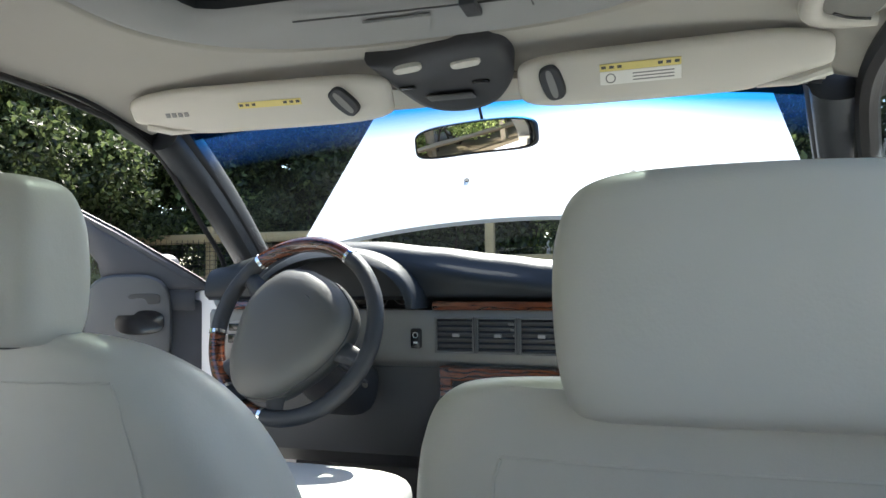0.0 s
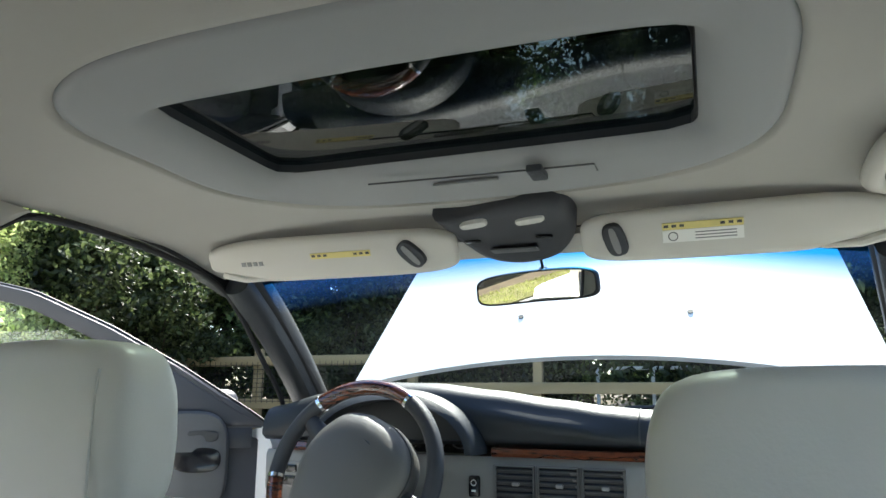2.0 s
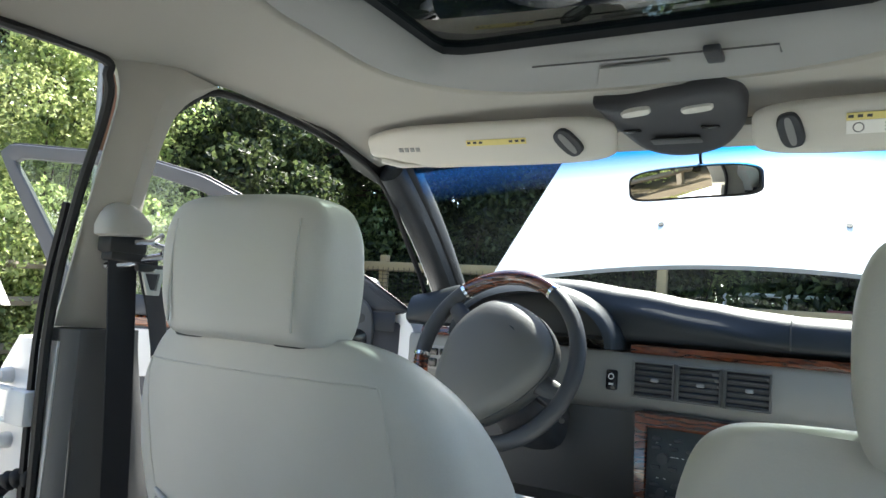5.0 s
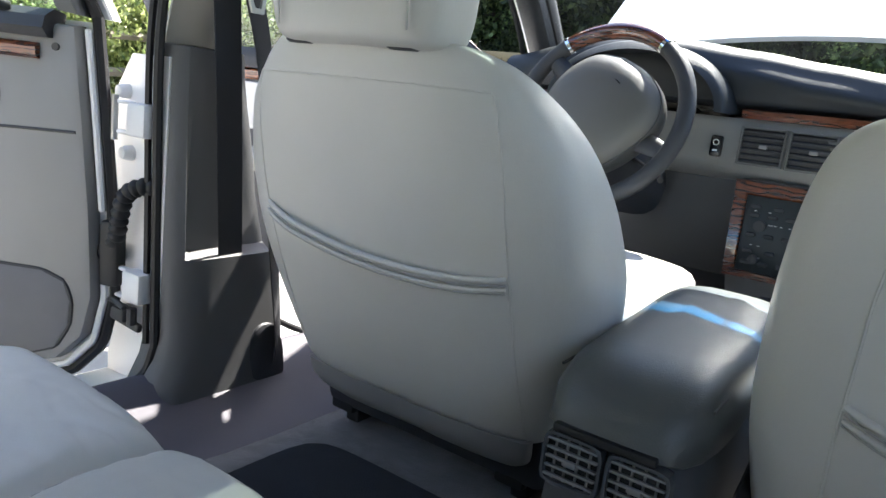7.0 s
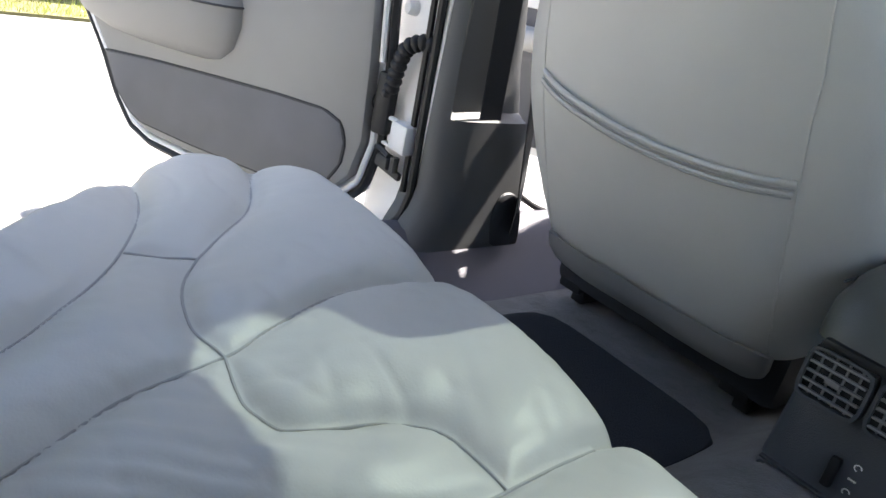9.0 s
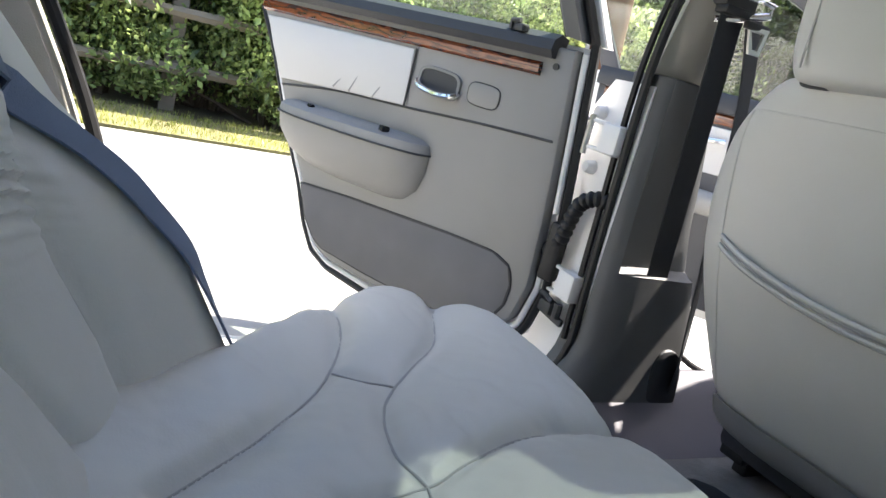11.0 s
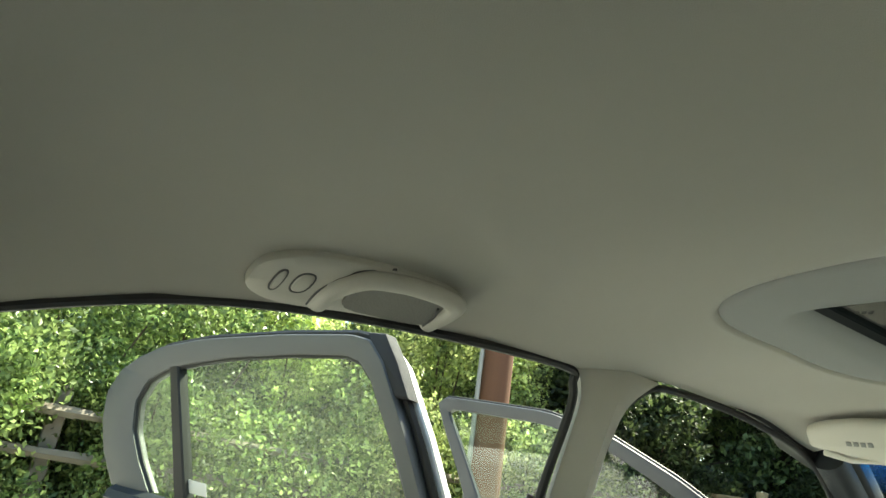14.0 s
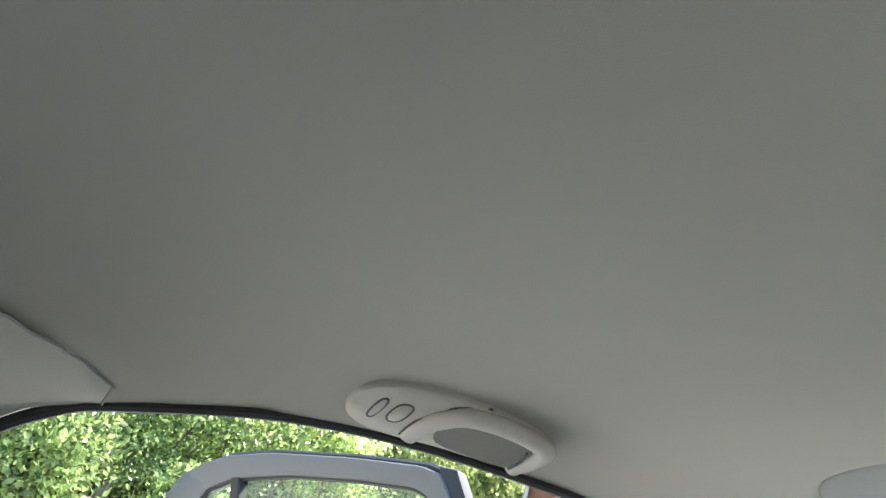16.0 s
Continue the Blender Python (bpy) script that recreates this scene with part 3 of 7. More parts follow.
FRONT_PATH = [(-0.745, 0.09, 0.42), (-0.745, 0.05, 0.70), (-0.735, -0.006, 0.95), (-0.688, -0.030, 1.16), (-0.666, 0.035, 1.262), (-0.652, 0.12, 1.282), (-0.650, 0.35, 1.272), (-0.655, 0.55, 1.230), (-0.700, 0.765, 1.105), (-0.765, 0.99, 0.96), (-0.78, 1.0, 0.75), (-0.77, 0.95, 0.45), (-0.75, 0.75, 0.345), (-0.745, 0.3, 0.338)]
for sx in (1, -1):
    loop = spline([(sx * a, b, c) for a, b, c in FRONT_PATH + FRONT_PATH[:1]], 120)[:-1]
    bm = B()
    tube(bm, loop, 0.0065, 8, ring=True)
    part("door_seal", bm, BLACK, label="black rubber seal round the front door opening", category="seal", kind="structure")


# gutter rail added outside the door openings to keep sun off the sill
for sx in (1, -1):
    bm = B()
    rail_line = [(-0.653, 0.58, 1.205), (-0.655, 0.53, 1.232), (-0.650, 0.35, 1.272), (-0.652, 0.12, 1.284), (-0.652, -0.05, 1.275), (-0.653, -0.2, 1.266), (-0.652, -0.5, 1.246), (-0.654, -0.74, 1.207), (-0.658, -0.93, 1.146)]
    loft(bm, [[Vector((sx * a, b, c + 0.010)), Vector((sx * (a - 0.026), b, c + 0.019)), Vector((sx * (a - 0.050 - (0.05 if b > 0.52 else 0)), b, c + 0.034 + (0.025 if b > 0.52 else 0))), Vector((sx * (a - 0.046), b, c + 0.066)), Vector((sx * (a + 0.01), b, c + 0.05))] for a, b, c in [tuple(p) for p in spline(rail_line, 40)]])
    part("trim", bm, BLACK, label="black roof gutter rail, added to block sun", category="trim", kind="structure")


# quarter trim behind the rear door opening, and its mirror on the far side
def c_pillar(sx, nm):
    edge = spline([(-0.663, -1.00, 1.118), (-0.668, -1.052, 1.06), (-0.674, -1.064, 1.0), (-0.682, -1.026, 0.88), (-0.692, -0.938, 0.69), (-0.702, -0.883, 0.54), (-0.71, -0.82, 0.42), (-0.71, -0.78, 0.30)], 24)
    rings = []
    for p in edge:
        y = p.y
        rings.append([Vector((sx * -p.x, y, p.z)), Vector((sx * (-p.x - 0.020), y - 0.012, p.z + 0.012)), Vector((sx * (-p.x - 0.045), y - 0.06, p.z + 0.028)), Vector((sx * (-p.x - 0.05 * (p.z - 0.3)), -1.52, p.z + 0.02)), Vector((sx * 0.74, -1.52, p.z)), Vector((sx * 0.74, y, p.z))])
    part(nm, loft(B(), rings), BEIGE, label="pale beige quarter trim behind the rear door opening", category="pillar", kind="structure")


def quarter_panel(sx):
    """Moulded panel over the quarter trim, its front upper corner rounded."""
    def at(u, v):
        y = -0.952 - 0.50 * u
        low = Vector((0.662 - 0.03 * u, y, lerp_table([(0, 1.128), (0.08, 1.112), (0.18, 1.09), (0.3, 1.04), (1, 0.94)], u)))
        x = lerp_table([(0, 0.630), (0.036, 0.620), (0.07, 0.604), (0.152, 0.579), (0.242, 0.552), (1, 0.44)], u)
        top = Vector((x, y, roof_z(-x, y) - 0.007))
        p = low.lerp(top, v)
        p.x = p.x - 0.006 * math.sin(math.pi * v)
        p.x *= sx
        return p
    bm = B()
    sheet(bm, at, 40, 10, (sx * 0.012, 0, 0.006))
    part("trim", bm, BEIGE, label="pale moulded quarter panel behind the rear door opening", category="trim", kind="structure")
    bm = B()
    tube(bm, [at(i / 40, 1.0) + Vector((0, 0, 0.001)) for i in range(41)], 0.0018, 5)
    tube(bm, [at(0, i / 8) + Vector((0, 0.001, 0)) for i in range(9)], 0.0018, 5)
    part("trim", bm, TRAY, label="thin shaded gap round the quarter panel", category="trim", kind="structure")


quarter_panel(-1)
quarter_panel(1)
c_pillar(-1, "pillar_rear_left")
c_pillar(1, "pillar_rear_right")
# rear window and tail, behind the camera
bm = B()
sheet(bm, lambda u, v: Vector((-0.60 + 1.2 * u, -1.36 - 0.62 * v, 1.20 - 0.21 * v)), 8, 4)
part("window_2", bm, DOOR_GLASS, label="tinted rear window", category="rear window", kind="structure")
for sx in (-1, 1):
    bm = B()
    loft(bm, [[Vector((sx * x, y, z)) for y, z in ((-1.36, 1.21), (-2.0, 0.98), (-2.0, 0.9), (-1.2, 0.9), (-1.05, 1.12))] for x in (0.60, 0.70)])
    part("trim", bm, PAINT, label="white rear roof pillar panel", category="pillar", kind="structure")

# closed side on the passenger side
right = thing("door_panel", (0.75, 0.4, 0.33), "closed grey passenger-side doors with clear windows", "car door", kind="structure")
for a, b in ((-0.70, -0.10), (0.03, 0.98)):
    bm = B()
    slab(bm, [(a, 0.30), (b, 0.30), (b, 0.90), (a, 0.90)], lambda u, v, w: Vector((w, u, v)), 0.90, 0.74, 0.012)
    part("panel", bm, GREY_MID, right)
    bm = B()
    slab(bm, [(a, 0.91), (b, 0.91), (b - 0.02 if b < 0.5 else 0.52, 1.27), (a + 0.08 if a > -0.2 else a - 0.12, 1.23 if a < -0.2 else 1.28)], lambda u, v, w: Vector((w - 0.24 * (v - 0.9), u, v)), 0.742, 0.738, 0.001)
    part("pane", bm, GLASS, right)
bm = B()
tube(bm, spline([(0.665, 0.06, 1.285), (0.655, 0.35, 1.275), (0.66, 0.53, 1.235), (0.71, 0.72, 1.11), (0.775, 0.95, 0.95)], 24), 0.018, 8)
part("window_rim", bm, BLACK, right)


# ---- doors ----
def plane_map(O, d, lean):
    d = Vector((d[0], d[1], 0)).normalized()
    n = Vector((-d.y, d.x, 0))
    if n.y > 0:
        n = -n
    O = Vector((O[0], O[1], 0))
    return lambda u, z, w: O + d * u + n * (w + lean * max(0.0, z - 0.9)) + Vector((0, 0, z))


DR = plane_map((-0.923, -0.208), (-0.898, -0.44), 0.26)
rear_door = thing("side_door", DR(-0.1, 0.31, -0.04), "open rear car door with grey trim and wood strip", "car door", "doors of the car")
OUT = [(0.84, 0.885), (0.80, 0.835), (0.735, 0.75), (0.675, 0.65), (0.615, 0.555), (0.555, 0.47), (0.51, 0.39), (0.475, 0.345), (0.43, 0.325), (0.30, 0.318), (0.15, 0.316), (0.05, 0.322), (-0.03, 0.345), (-0.075, 0.39), (-0.092, 0.46), (-0.085, 0.60), (-0.070, 0.75), (-0.055, 0.885)]
GROW = [(0.875, 0.905), (0.84, 0.84), (0.775, 0.75), (0.715, 0.65), (0.655, 0.55), (0.595, 0.46), (0.55, 0.37), (0.505, 0.315), (0.44, 0.290), (0.30, 0.278), (0.15, 0.276), (0.04, 0.282), (-0.06, 0.312), (-0.115, 0.37), (-0.135, 0.46), (-0.128, 0.60), (-0.112, 0.75), (-0.095, 0.905)]
GROW = [(u + (0.012 if u < 0 else 0.0), z) for u, z in GROW]
part("shell", loft(B(), [[DR(u + (k if u < 0.1 else 0.0), z - (0.012 - 0.35 * (w + 0.03) if z > 0.88 else 0.0), w) for u, z in GROW] for k, w in ((0.16, -0.125), (0.10, -0.08), (0.02, -0.042), (0.0, -0.034), (0.003, -0.030))]), PAINT, rear_door, "white painted door shell")
part("trim_panel", slab(B(), OUT, DR, -0.028, 0.0, 0.010), GREY_MID, rear_door, "grey moulded inner door panel")
bm = B()
between = lambda k: [(a[0] + (b[0] - a[0]) * k, a[1] + (b[1] - a[1]) * k) for a, b in zip(OUT, GROW)]
tube(bm, [DR(p.x, p.y, -0.026) for p in even(between(0.78)[1:], 90)], 0.009, 6)
part("door_seal", bm, BLACK, rear_door)
strip = even(between(0.36), 160)
for lo, hi in ((20, 124), (133, 159)):
    bm = B()
    tube(bm, [DR(p.x, p.y, -0.019) for p in strip[lo:hi]], 0.0062, 8)
    part("edge_strip", bm, PAINT, rear_door, "bright white painted door edge")
# sill roll along the window, wood strip, pale insert
bm = B()
loft(bm, [[DR(u, 0.862, -0.02), DR(u, 0.862, 0.012), DR(u, 0.875, 0.024), DR(u, 0.893, 0.018), DR(u, 0.905, -0.004), DR(u, 0.90, -0.03)] for u in [-0.02 + 0.86 * i / 30 for i in range(31)]])
part("sill_roll", bm, DARK, rear_door, "dark grey padded window sill")
bm = B()
loft(bm, [[DR(u, z, w) for z, w in ((0.829, -0.01), (0.829, 0.004), (0.834, 0.010), (0.846, 0.011), (0.853, 0.006), (0.853, -0.01))] for u in [0.002 + (0.79 - 0.002) * i / 24 for i in range(25)]])
part("wood_strip", bm, WOOD, rear_door, "glossy red-brown burl wood strip")
part("insert", slab(B(), [(0.772, 0.818), (0.74, 0.76), (0.69, 0.685), (0.60, 0.690), (0.45, 0.700), (0.292, 0.708), (0.297, 0.822), (0.5, 0.823)], DR, -0.01, 0.007, 0.006), DOOR_CLOTH, rear_door, "pale leather insert with creases at its lower edge")
# folds drawn as thin darker lines, their shade in the colour
for u, h in ((0.505, 0.02), (0.455, 0.035), (0.385, 0.028)):
    bm = B()
    tube(bm, [DR(u - 0.006 * k, 0.703 + h * k / 3, 0.0072) for k in range(4)], [0.0022, 0.002, 0.0015, 0.0005], 5)
    part("crease", bm, SHADED_SEAM, rear_door)
bm = B()
tube(bm, [DR(u, z, 0.0005) for u, z in spline([(0.68, 0.672), (0.5, 0.695), (0.288, 0.706), (0.1, 0.718), (-0.06, 0.724)], 24)], 0.0028, 6)
part("panel_groove", bm, INK, rear_door)
bm = B()
tube(bm, [DR(0.294, z, 0.004) for z in (0.708, 0.74, 0.78, 0.824)], 0.0025, 6)
part("insert_groove", bm, INK, rear_door)
# inner pull with chrome lever, and the blank square beside it
rec = superring(0.108, 0.056, 4, 28, lambda a, b: (0.219 + a, 0.770 + b * 1.0 + a * 0.05))
bm = B()
band(bm, rec, [(0.219 + (p[0] - 0.219) * .86, 0.77 + (p[1] - 0.77) * .78) for p in rec], DR, -0.004, 0.006, 40, True)
part("handle_bezel", bm, GREY, rear_door)
bm = B()
loft(bm, [[DR(0.219 + (p[0] - 0.219) * k, 0.77 + (p[1] - 0.77) * k, w) for p in rec] for k, w in ((0.9, 0.0035), (0.8, 0.0022), (0.3, 0.001))])
part("handle_cup", bm, DARK, rear_door)
bm = B()
tube(bm, [DR(u, z, w) for u, z, w in spline([(0.268, 0.766, 0.006), (0.255, 0.757, 0.016), (0.21, 0.750, 0.020), (0.172, 0.753, 0.016), (0.168, 0.757, 0.006)], 16)], 0.0085, 8, flat=0.7)
part("door_handle", bm, CHROME, rear_door, "chrome door lever")
sq = superring(0.074, 0.042, 4, 24, lambda a, b: (0.109 + a, 0.769 + b + a * 0.03))
part("speaker_blank", slab(B(), sq, DR, 0.0, 0.0035, 0.002), GREY_MID, rear_door)
bm = B()
tube(bm, [DR(p[0], p[1], 0.001) for p in sq], 0.0018, 5, ring=True)
part("blank_groove", bm, INK, rear_door)
# armrest: a wide pod with a lid line and a window switch
bm = B()
rings = []
for k, (z, w, shift, span) in enumerate([(0.512, 0.010, 0.37, 0.20), (0.52, 0.026, 0.39, 0.30), (0.545, 0.048, 0.41, 0.395), (0.585, 0.066, 0.422, 0.445), (0.628, 0.072, 0.428, 0.455), (0.640, 0.068, 0.43, 0.448), (0.648, 0.052, 0.435, 0.42), (0.652, 0.03, 0.44, 0.37)]):
    ring = []
    for i in range(28):
        t = math.pi * i / 27
        c, s = math.cos(t), math.sin(t)
        e = (abs(c) ** 2.5 + abs(s) ** 2.5) ** (-1 / 2.5)
        ring.append(DR(shift + c * e * span / 2, z + 0.02 * (0.45 - (shift + c * e * span / 2)) * 1.0, -0.006 + s * e * w * 1.05))
    rings.append(ring)
loft(bm, rings)
arm = part("armrest", bm, GREY_MID, rear_door, "grey padded armrest pod")
bm = B()
tube(bm, [DR(0.428 + math.cos(t) * (abs(math.cos(t)) ** 2.5 + abs(math.sin(t)) ** 2.5) ** (-1 / 2.5) * 0.229, 0.622 + 0.02 * (0.02 - math.cos(t) * 0.2), -0.004 + math.sin(t) * (abs(math.cos(t)) ** 2.5 + abs(math.sin(t)) ** 2.5) ** (-1 / 2.5) * 0.0765) for t in [math.pi * i / 30 for i in range(31)]], 0.0022, 5)
part("armrest_groove", bm, INK, rear_door)
bm = B()
rbox(bm, DR(0.30, 0.655, 0.040), (0.022, 0.018, 0.012), 0.003)
part("window_switch", bm, BLACK_GLOSS, rear_door)
part("lock_switch", rbox(B(), DR(0.53, 0.650, 0.036), (0.020, 0.014, 0.008), 0.003), BLACK_GLOSS, rear_door)
# carpeted lower pocket panel
POCKET = [(0.548, 0.468), (0.515, 0.40), (0.475, 0.360), (0.44, 0.345), (0.30, 0.338), (0.12, 0.336), (0.03, 0.345), (-0.03, 0.368), (-0.055, 0.41), (-0.058, 0.45), (-0.045, 0.482), (-0.005, 0.496), (0.10, 0.495), (0.21, 0.490), (0.40, 0.480)]
part("lower_panel", slab(B(), POCKET, DR, -0.004, 0.006, 0.005), CARPET_PANEL, rear_door, "dark grey carpeted lower door panel")
bm = B()
tube(bm, [DR(p.x, p.y, 0.001) for p in even(POCKET, 90, True)], 0.0035, 5, ring=True)
part("panel_rim", bm, INK, rear_door)
# window surround and panes
FO = [(0.862, 0.90), (0.905, 0.97), (0.921, 1.04), (0.912, 1.105), (0.865, 1.16), (0.80, 1.195), (0.72, 1.224), (0.58, 1.250), (0.34, 1.274), (0.165, 1.284), (0.120, 1.277), (0.088, 1.240), (0.028, 1.12), (-0.028, 0.985), (-0.062, 0.90)]
FI = [(0.725, 0.905), (0.77, 0.965), (0.803, 1.03), (0.802, 1.095), (0.765, 1.145), (0.70, 1.175), (0.64, 1.190), (0.50, 1.216), (0.32, 1.236), (0.18, 1.245), (0.145, 1.236), (0.115, 1.205), (0.06, 1.10), (0.01, 0.99), (-0.025, 0.905)]
part("window_frame", band(B(), FO, FI, DR, -0.035, 0.0, 70), FRAME_GREY, rear_door, "dark grey window surround")
bm = B()
band(bm, [(u + (0.012 if u > 0.5 else -0.030 if z < 1.26 else -0.012 if u < 0.15 else 0), z + (0.012 if 0.1 < u < 0.8 else 0)) for u, z in FO], [((a[0] + b[0]) / 2, (a[1] + b[1]) / 2) for a, b in zip(FO, FI)], DR, -0.062, -0.038, 70)
part("outer_frame", bm, PAINT, rear_door, "white painted outer window frame")
bm = B()
tube(bm, [DR(u - 0.012 if u < 0.1 else u, z + (0.006 if u > 0.1 else 0.0), -0.030) for u, z in (tuple(p) for p in even(FO, 90))], 0.009, 6)
part("frame_seal", bm, BLACK, rear_door)
bm = B()
tube(bm, [DR(p.x, p.y, -0.014) for p in even(FI, 90)], 0.006, 6)
part("glass_channel", bm, BLACK, rear_door)
bm = B()
band(bm, [(0.688, 1.18), (0.632, 0.90)], [(0.660, 1.186), (0.595, 0.90)], DR, -0.03, -0.002, 8)
part("divider", bm, BLACK, rear_door, "black quarter-window divider")
bm = B()
loft(bm, [[DR(u, z, w) for u, z in [(p.x, p.y) for p in even(FI, 40)]] for w in (-0.022, -0.018)])
pane = part("pane", bm, DOOR_GLASS, rear_door, "dusty green-tinted door window, wound up")
bm = B()
slab(bm, [(0.545, 0.925), (0.61, 0.925), (0.615, 0.952), (0.55, 0.952)], DR, -0.018, -0.0165, 0.0003)
part("window_sticker", bm, WHITE_LABEL, rear_door, "small white window sticker")
bm = B()
rbox(bm, DR(0.065, 0.902, 0.008), (0.046, 0.018, 0.014), 0.004)
tube(bm, [DR(0.08, 0.899, 0.012), DR(0.078, 0.912, 0.012), DR(0.06, 0.914, 0.012)], 0.005, 6)
part("lock_button", bm, DARK, rear_door)
bm = B()
tube(bm, [DR(-0.026, 0.85, -0.002), DR(-0.026, 0.85, 0.004)], 0.006, 8)
part("screw", bm, INK, rear_door)
# front edge of the door: corner cap at the top
bm = B()
slab(bm, [(0.088, 1.291), (0.130, 1.291), (0.118, 1.268), (0.090, 1.232), (0.064, 1.180), (0.028, 1.180), (0.055, 1.24)], DR, -0.040, -0.004, 0.006)
part("corner_cap", bm, WEB, rear_door, "black rubber corner cap")

# hinges, check strap and cable boot between pillar and door
for z in (0.755, 0.490):
    bm = B()
    rbox(bm, (-0.778, -0.126, z), (0.050, 0.030, 0.052), 0.007)
    rbox(bm, (-0.825, -0.132, z + 0.024), (0.062, 0.012, 0.007), 0.003)
    rbox(bm, (-0.825, -0.132, z - 0.022), (0.050, 0.012, 0.007), 0.003)
    hg = part("hinge", bm, PAINT, rear_door, "white painted steel hinge")
    bm = B()
    tube(bm, [(-0.836, -0.138, z - 0.036), (-0.836, -0.138, z + 0.034)], 0.0055, 10)
    part("pin", bm, STEEL, hg)
    for dx, dz in ((-0.842, 0.040), (-0.828, -0.056)):
        bm = B()
        tube(bm, [(dx, -0.100, z + dz), (dx, -0.124, z + dz), (dx, -0.130, z + dz)], [0.014, 0.012, 0.009], 14)
        part("bolt", bm, PAINT, hg, "white painted bolt head")
boot = thing("cable_boot", (-0.80, -0.07, 0.57), "black ribbed rubber cable boot", "cable boot")
bm = B()
path = spline([(-0.752, -0.100, 0.652), (-0.776, -0.124, 0.652), (-0.800, -0.136, 0.636), (-0.814, -0.138, 0.600), (-0.822, -0.138, 0.566), (-0.842, -0.140, 0.540), (-0.876, -0.144, 0.528)], 64)
tube(bm, path, [0.0115 + 0.0035 * (0, 0.7, 1, 0.7)[i % 4] for i in range(64)], 12)
part("bellows", bm, BLACK, boot)
bm = B()
rbox(bm, DR(-0.112, 0.535, -0.024), (0.034, 0.030, 0.11), 0.008, Euler((0, 0, radians(26))).to_matrix())
part("boot_socket", bm, BLACK, boot)
chk = thing("door_check", (-0.82, -0.09, 0.425), "dark steel door check strap", "check strap")
bm = B()
rbox(bm, (-0.835, -0.130, 0.428), (0.13, 0.010, 0.014), 0.003, Euler((0, radians(8), radians(6))).to_matrix())
rbox(bm, (-0.815, -0.128, 0.436), (0.040, 0.026, 0.024), 0.005)
tube(bm, [(-0.785, -0.130, 0.425), (-0.785, -0.130, 0.452)], 0.008, 8)
tube(bm, spline([(-0.80, -0.135, 0.45), (-0.83, -0.14, 0.458), (-0.86, -0.14, 0.44)], 10), 0.005, 6)
part("strap", bm, INK, chk)

# front door, swung wide
DF = plane_map((-0.86, 0.98), (-0.92, -0.646), 0.20)
front_door = thing("side_door", DF(0.0, 0.31, -0.04), "open driver's door with grey trim and window surround", "car door", "doors of the car")
FOUT = [(-0.04, 0.90), (-0.05, 0.6), (-0.03, 0.36), (0.02, 0.315), (0.85, 0.315), (0.90, 0.34), (0.905, 0.6), (0.93, 0.90)]
part("shell", slab(B(), [(u + (0.03 if u > 0.5 else -0.03), z - (0.03 if z < 0.5 else -0.01)) for u, z in FOUT], DF, -0.12, -0.03, 0.006), PAINT, front_door, "white painted door shell")
# trim, frame and sail take the grey that is darkened for shade
part("trim_panel", slab(B(), FOUT, DF, -0.028, 0.0, 0.01), DOOR_SHADE, front_door)
bm = B()
loft(bm, [[DF(u, 0.872, -0.02), DF(u, 0.872, 0.014), DF(u, 0.90, 0.018), DF(u, 0.925, 0.0), DF(u, 0.915, -0.03)] for u in [0.0 + 0.93 * i / 20 for i in range(21)]])
part("sill_roll", bm, DARK, front_door)
bm = B()
loft(bm, [[DF(u, z, w) for z, w in ((0.838, -0.01), (0.838, 0.006), (0.846, 0.010), (0.862, 0.010), (0.868, 0.004), (0.868, -0.01))] for u in [0.26 + 0.64 * i / 20 for i in range(21)]])
part("wood_strip", bm, WOOD, front_door, "red-brown burl wood strip")
part("insert", slab(B(), [(0.36, 0.83), (0.90, 0.832), (0.88, 0.70), (0.38, 0.70)], DF, -0.01, 0.007, 0.006), DOOR_CLOTH, front_door, "pale leather insert")
# the pod's grey is lowered to stand for the shade on it
part("pull_pod", slab(B(), superring(0.215, 0.27, 3.4, 40, lambda a, b: (0.165 + a, 0.835 + b)), DF, -0.01, 0.035, 0.016), FRAME_GREY, front_door, "grey moulded pull pod, coloured darker for shade")
part("pull_cup", slab(B(), superring(0.080, 0.030, 4, 20, lambda a, b: (0.126 + a, 0.905 + b)), DF, 0.02, 0.0405, 0.002), INK, front_door)
part("switch_cup", slab(B(), superring(0.120, 0.064, 3, 24, lambda a, b: (0.136 + a, 0.845 + b)), DF, 0.02, 0.0405, 0.002), BLACK_GLOSS, front_door)
bm = B()
tube(bm, [DF(0.62, 0.80, 0.014), DF(0.56, 0.792, 0.026), DF(0.52, 0.796, 0.020)], 0.008, 8)
part("door_handle", bm, CHROME, front_door, "chrome door lever")
bm = B()
tube(bm, spline([DF(0.1, 0.60, 0.03), DF(0.4, 0.62, 0.06), DF(0.7, 0.62, 0.06), DF(0.86, 0.6, 0.02)], 20), 0.035, 10)
part("armrest", bm, GREY_MID, front_door)
FO2 = [(0.935, 0.92), (1.005, 1.08), (1.075, 1.225), (1.098, 1.280), (1.07, 1.304), (0.75, 1.304), (0.56, 1.264), (0.37, 1.180), (0.19, 1.080), (0.0, 0.960), (-0.05, 0.925)]
FI2 = [(0.875, 0.92), (0.955, 1.07), (1.03, 1.21), (1.058, 1.258), (1.04, 1.270), (0.75, 1.268), (0.57, 1.226), (0.42, 1.155), (0.31, 1.095), (0.235, 1.01), (0.215, 0.925)]
part("window_frame", band(B(), FO2, FI2, DF, -0.03, 0.0, 60), DOOR_SHADE, front_door, "dark grey window surround")
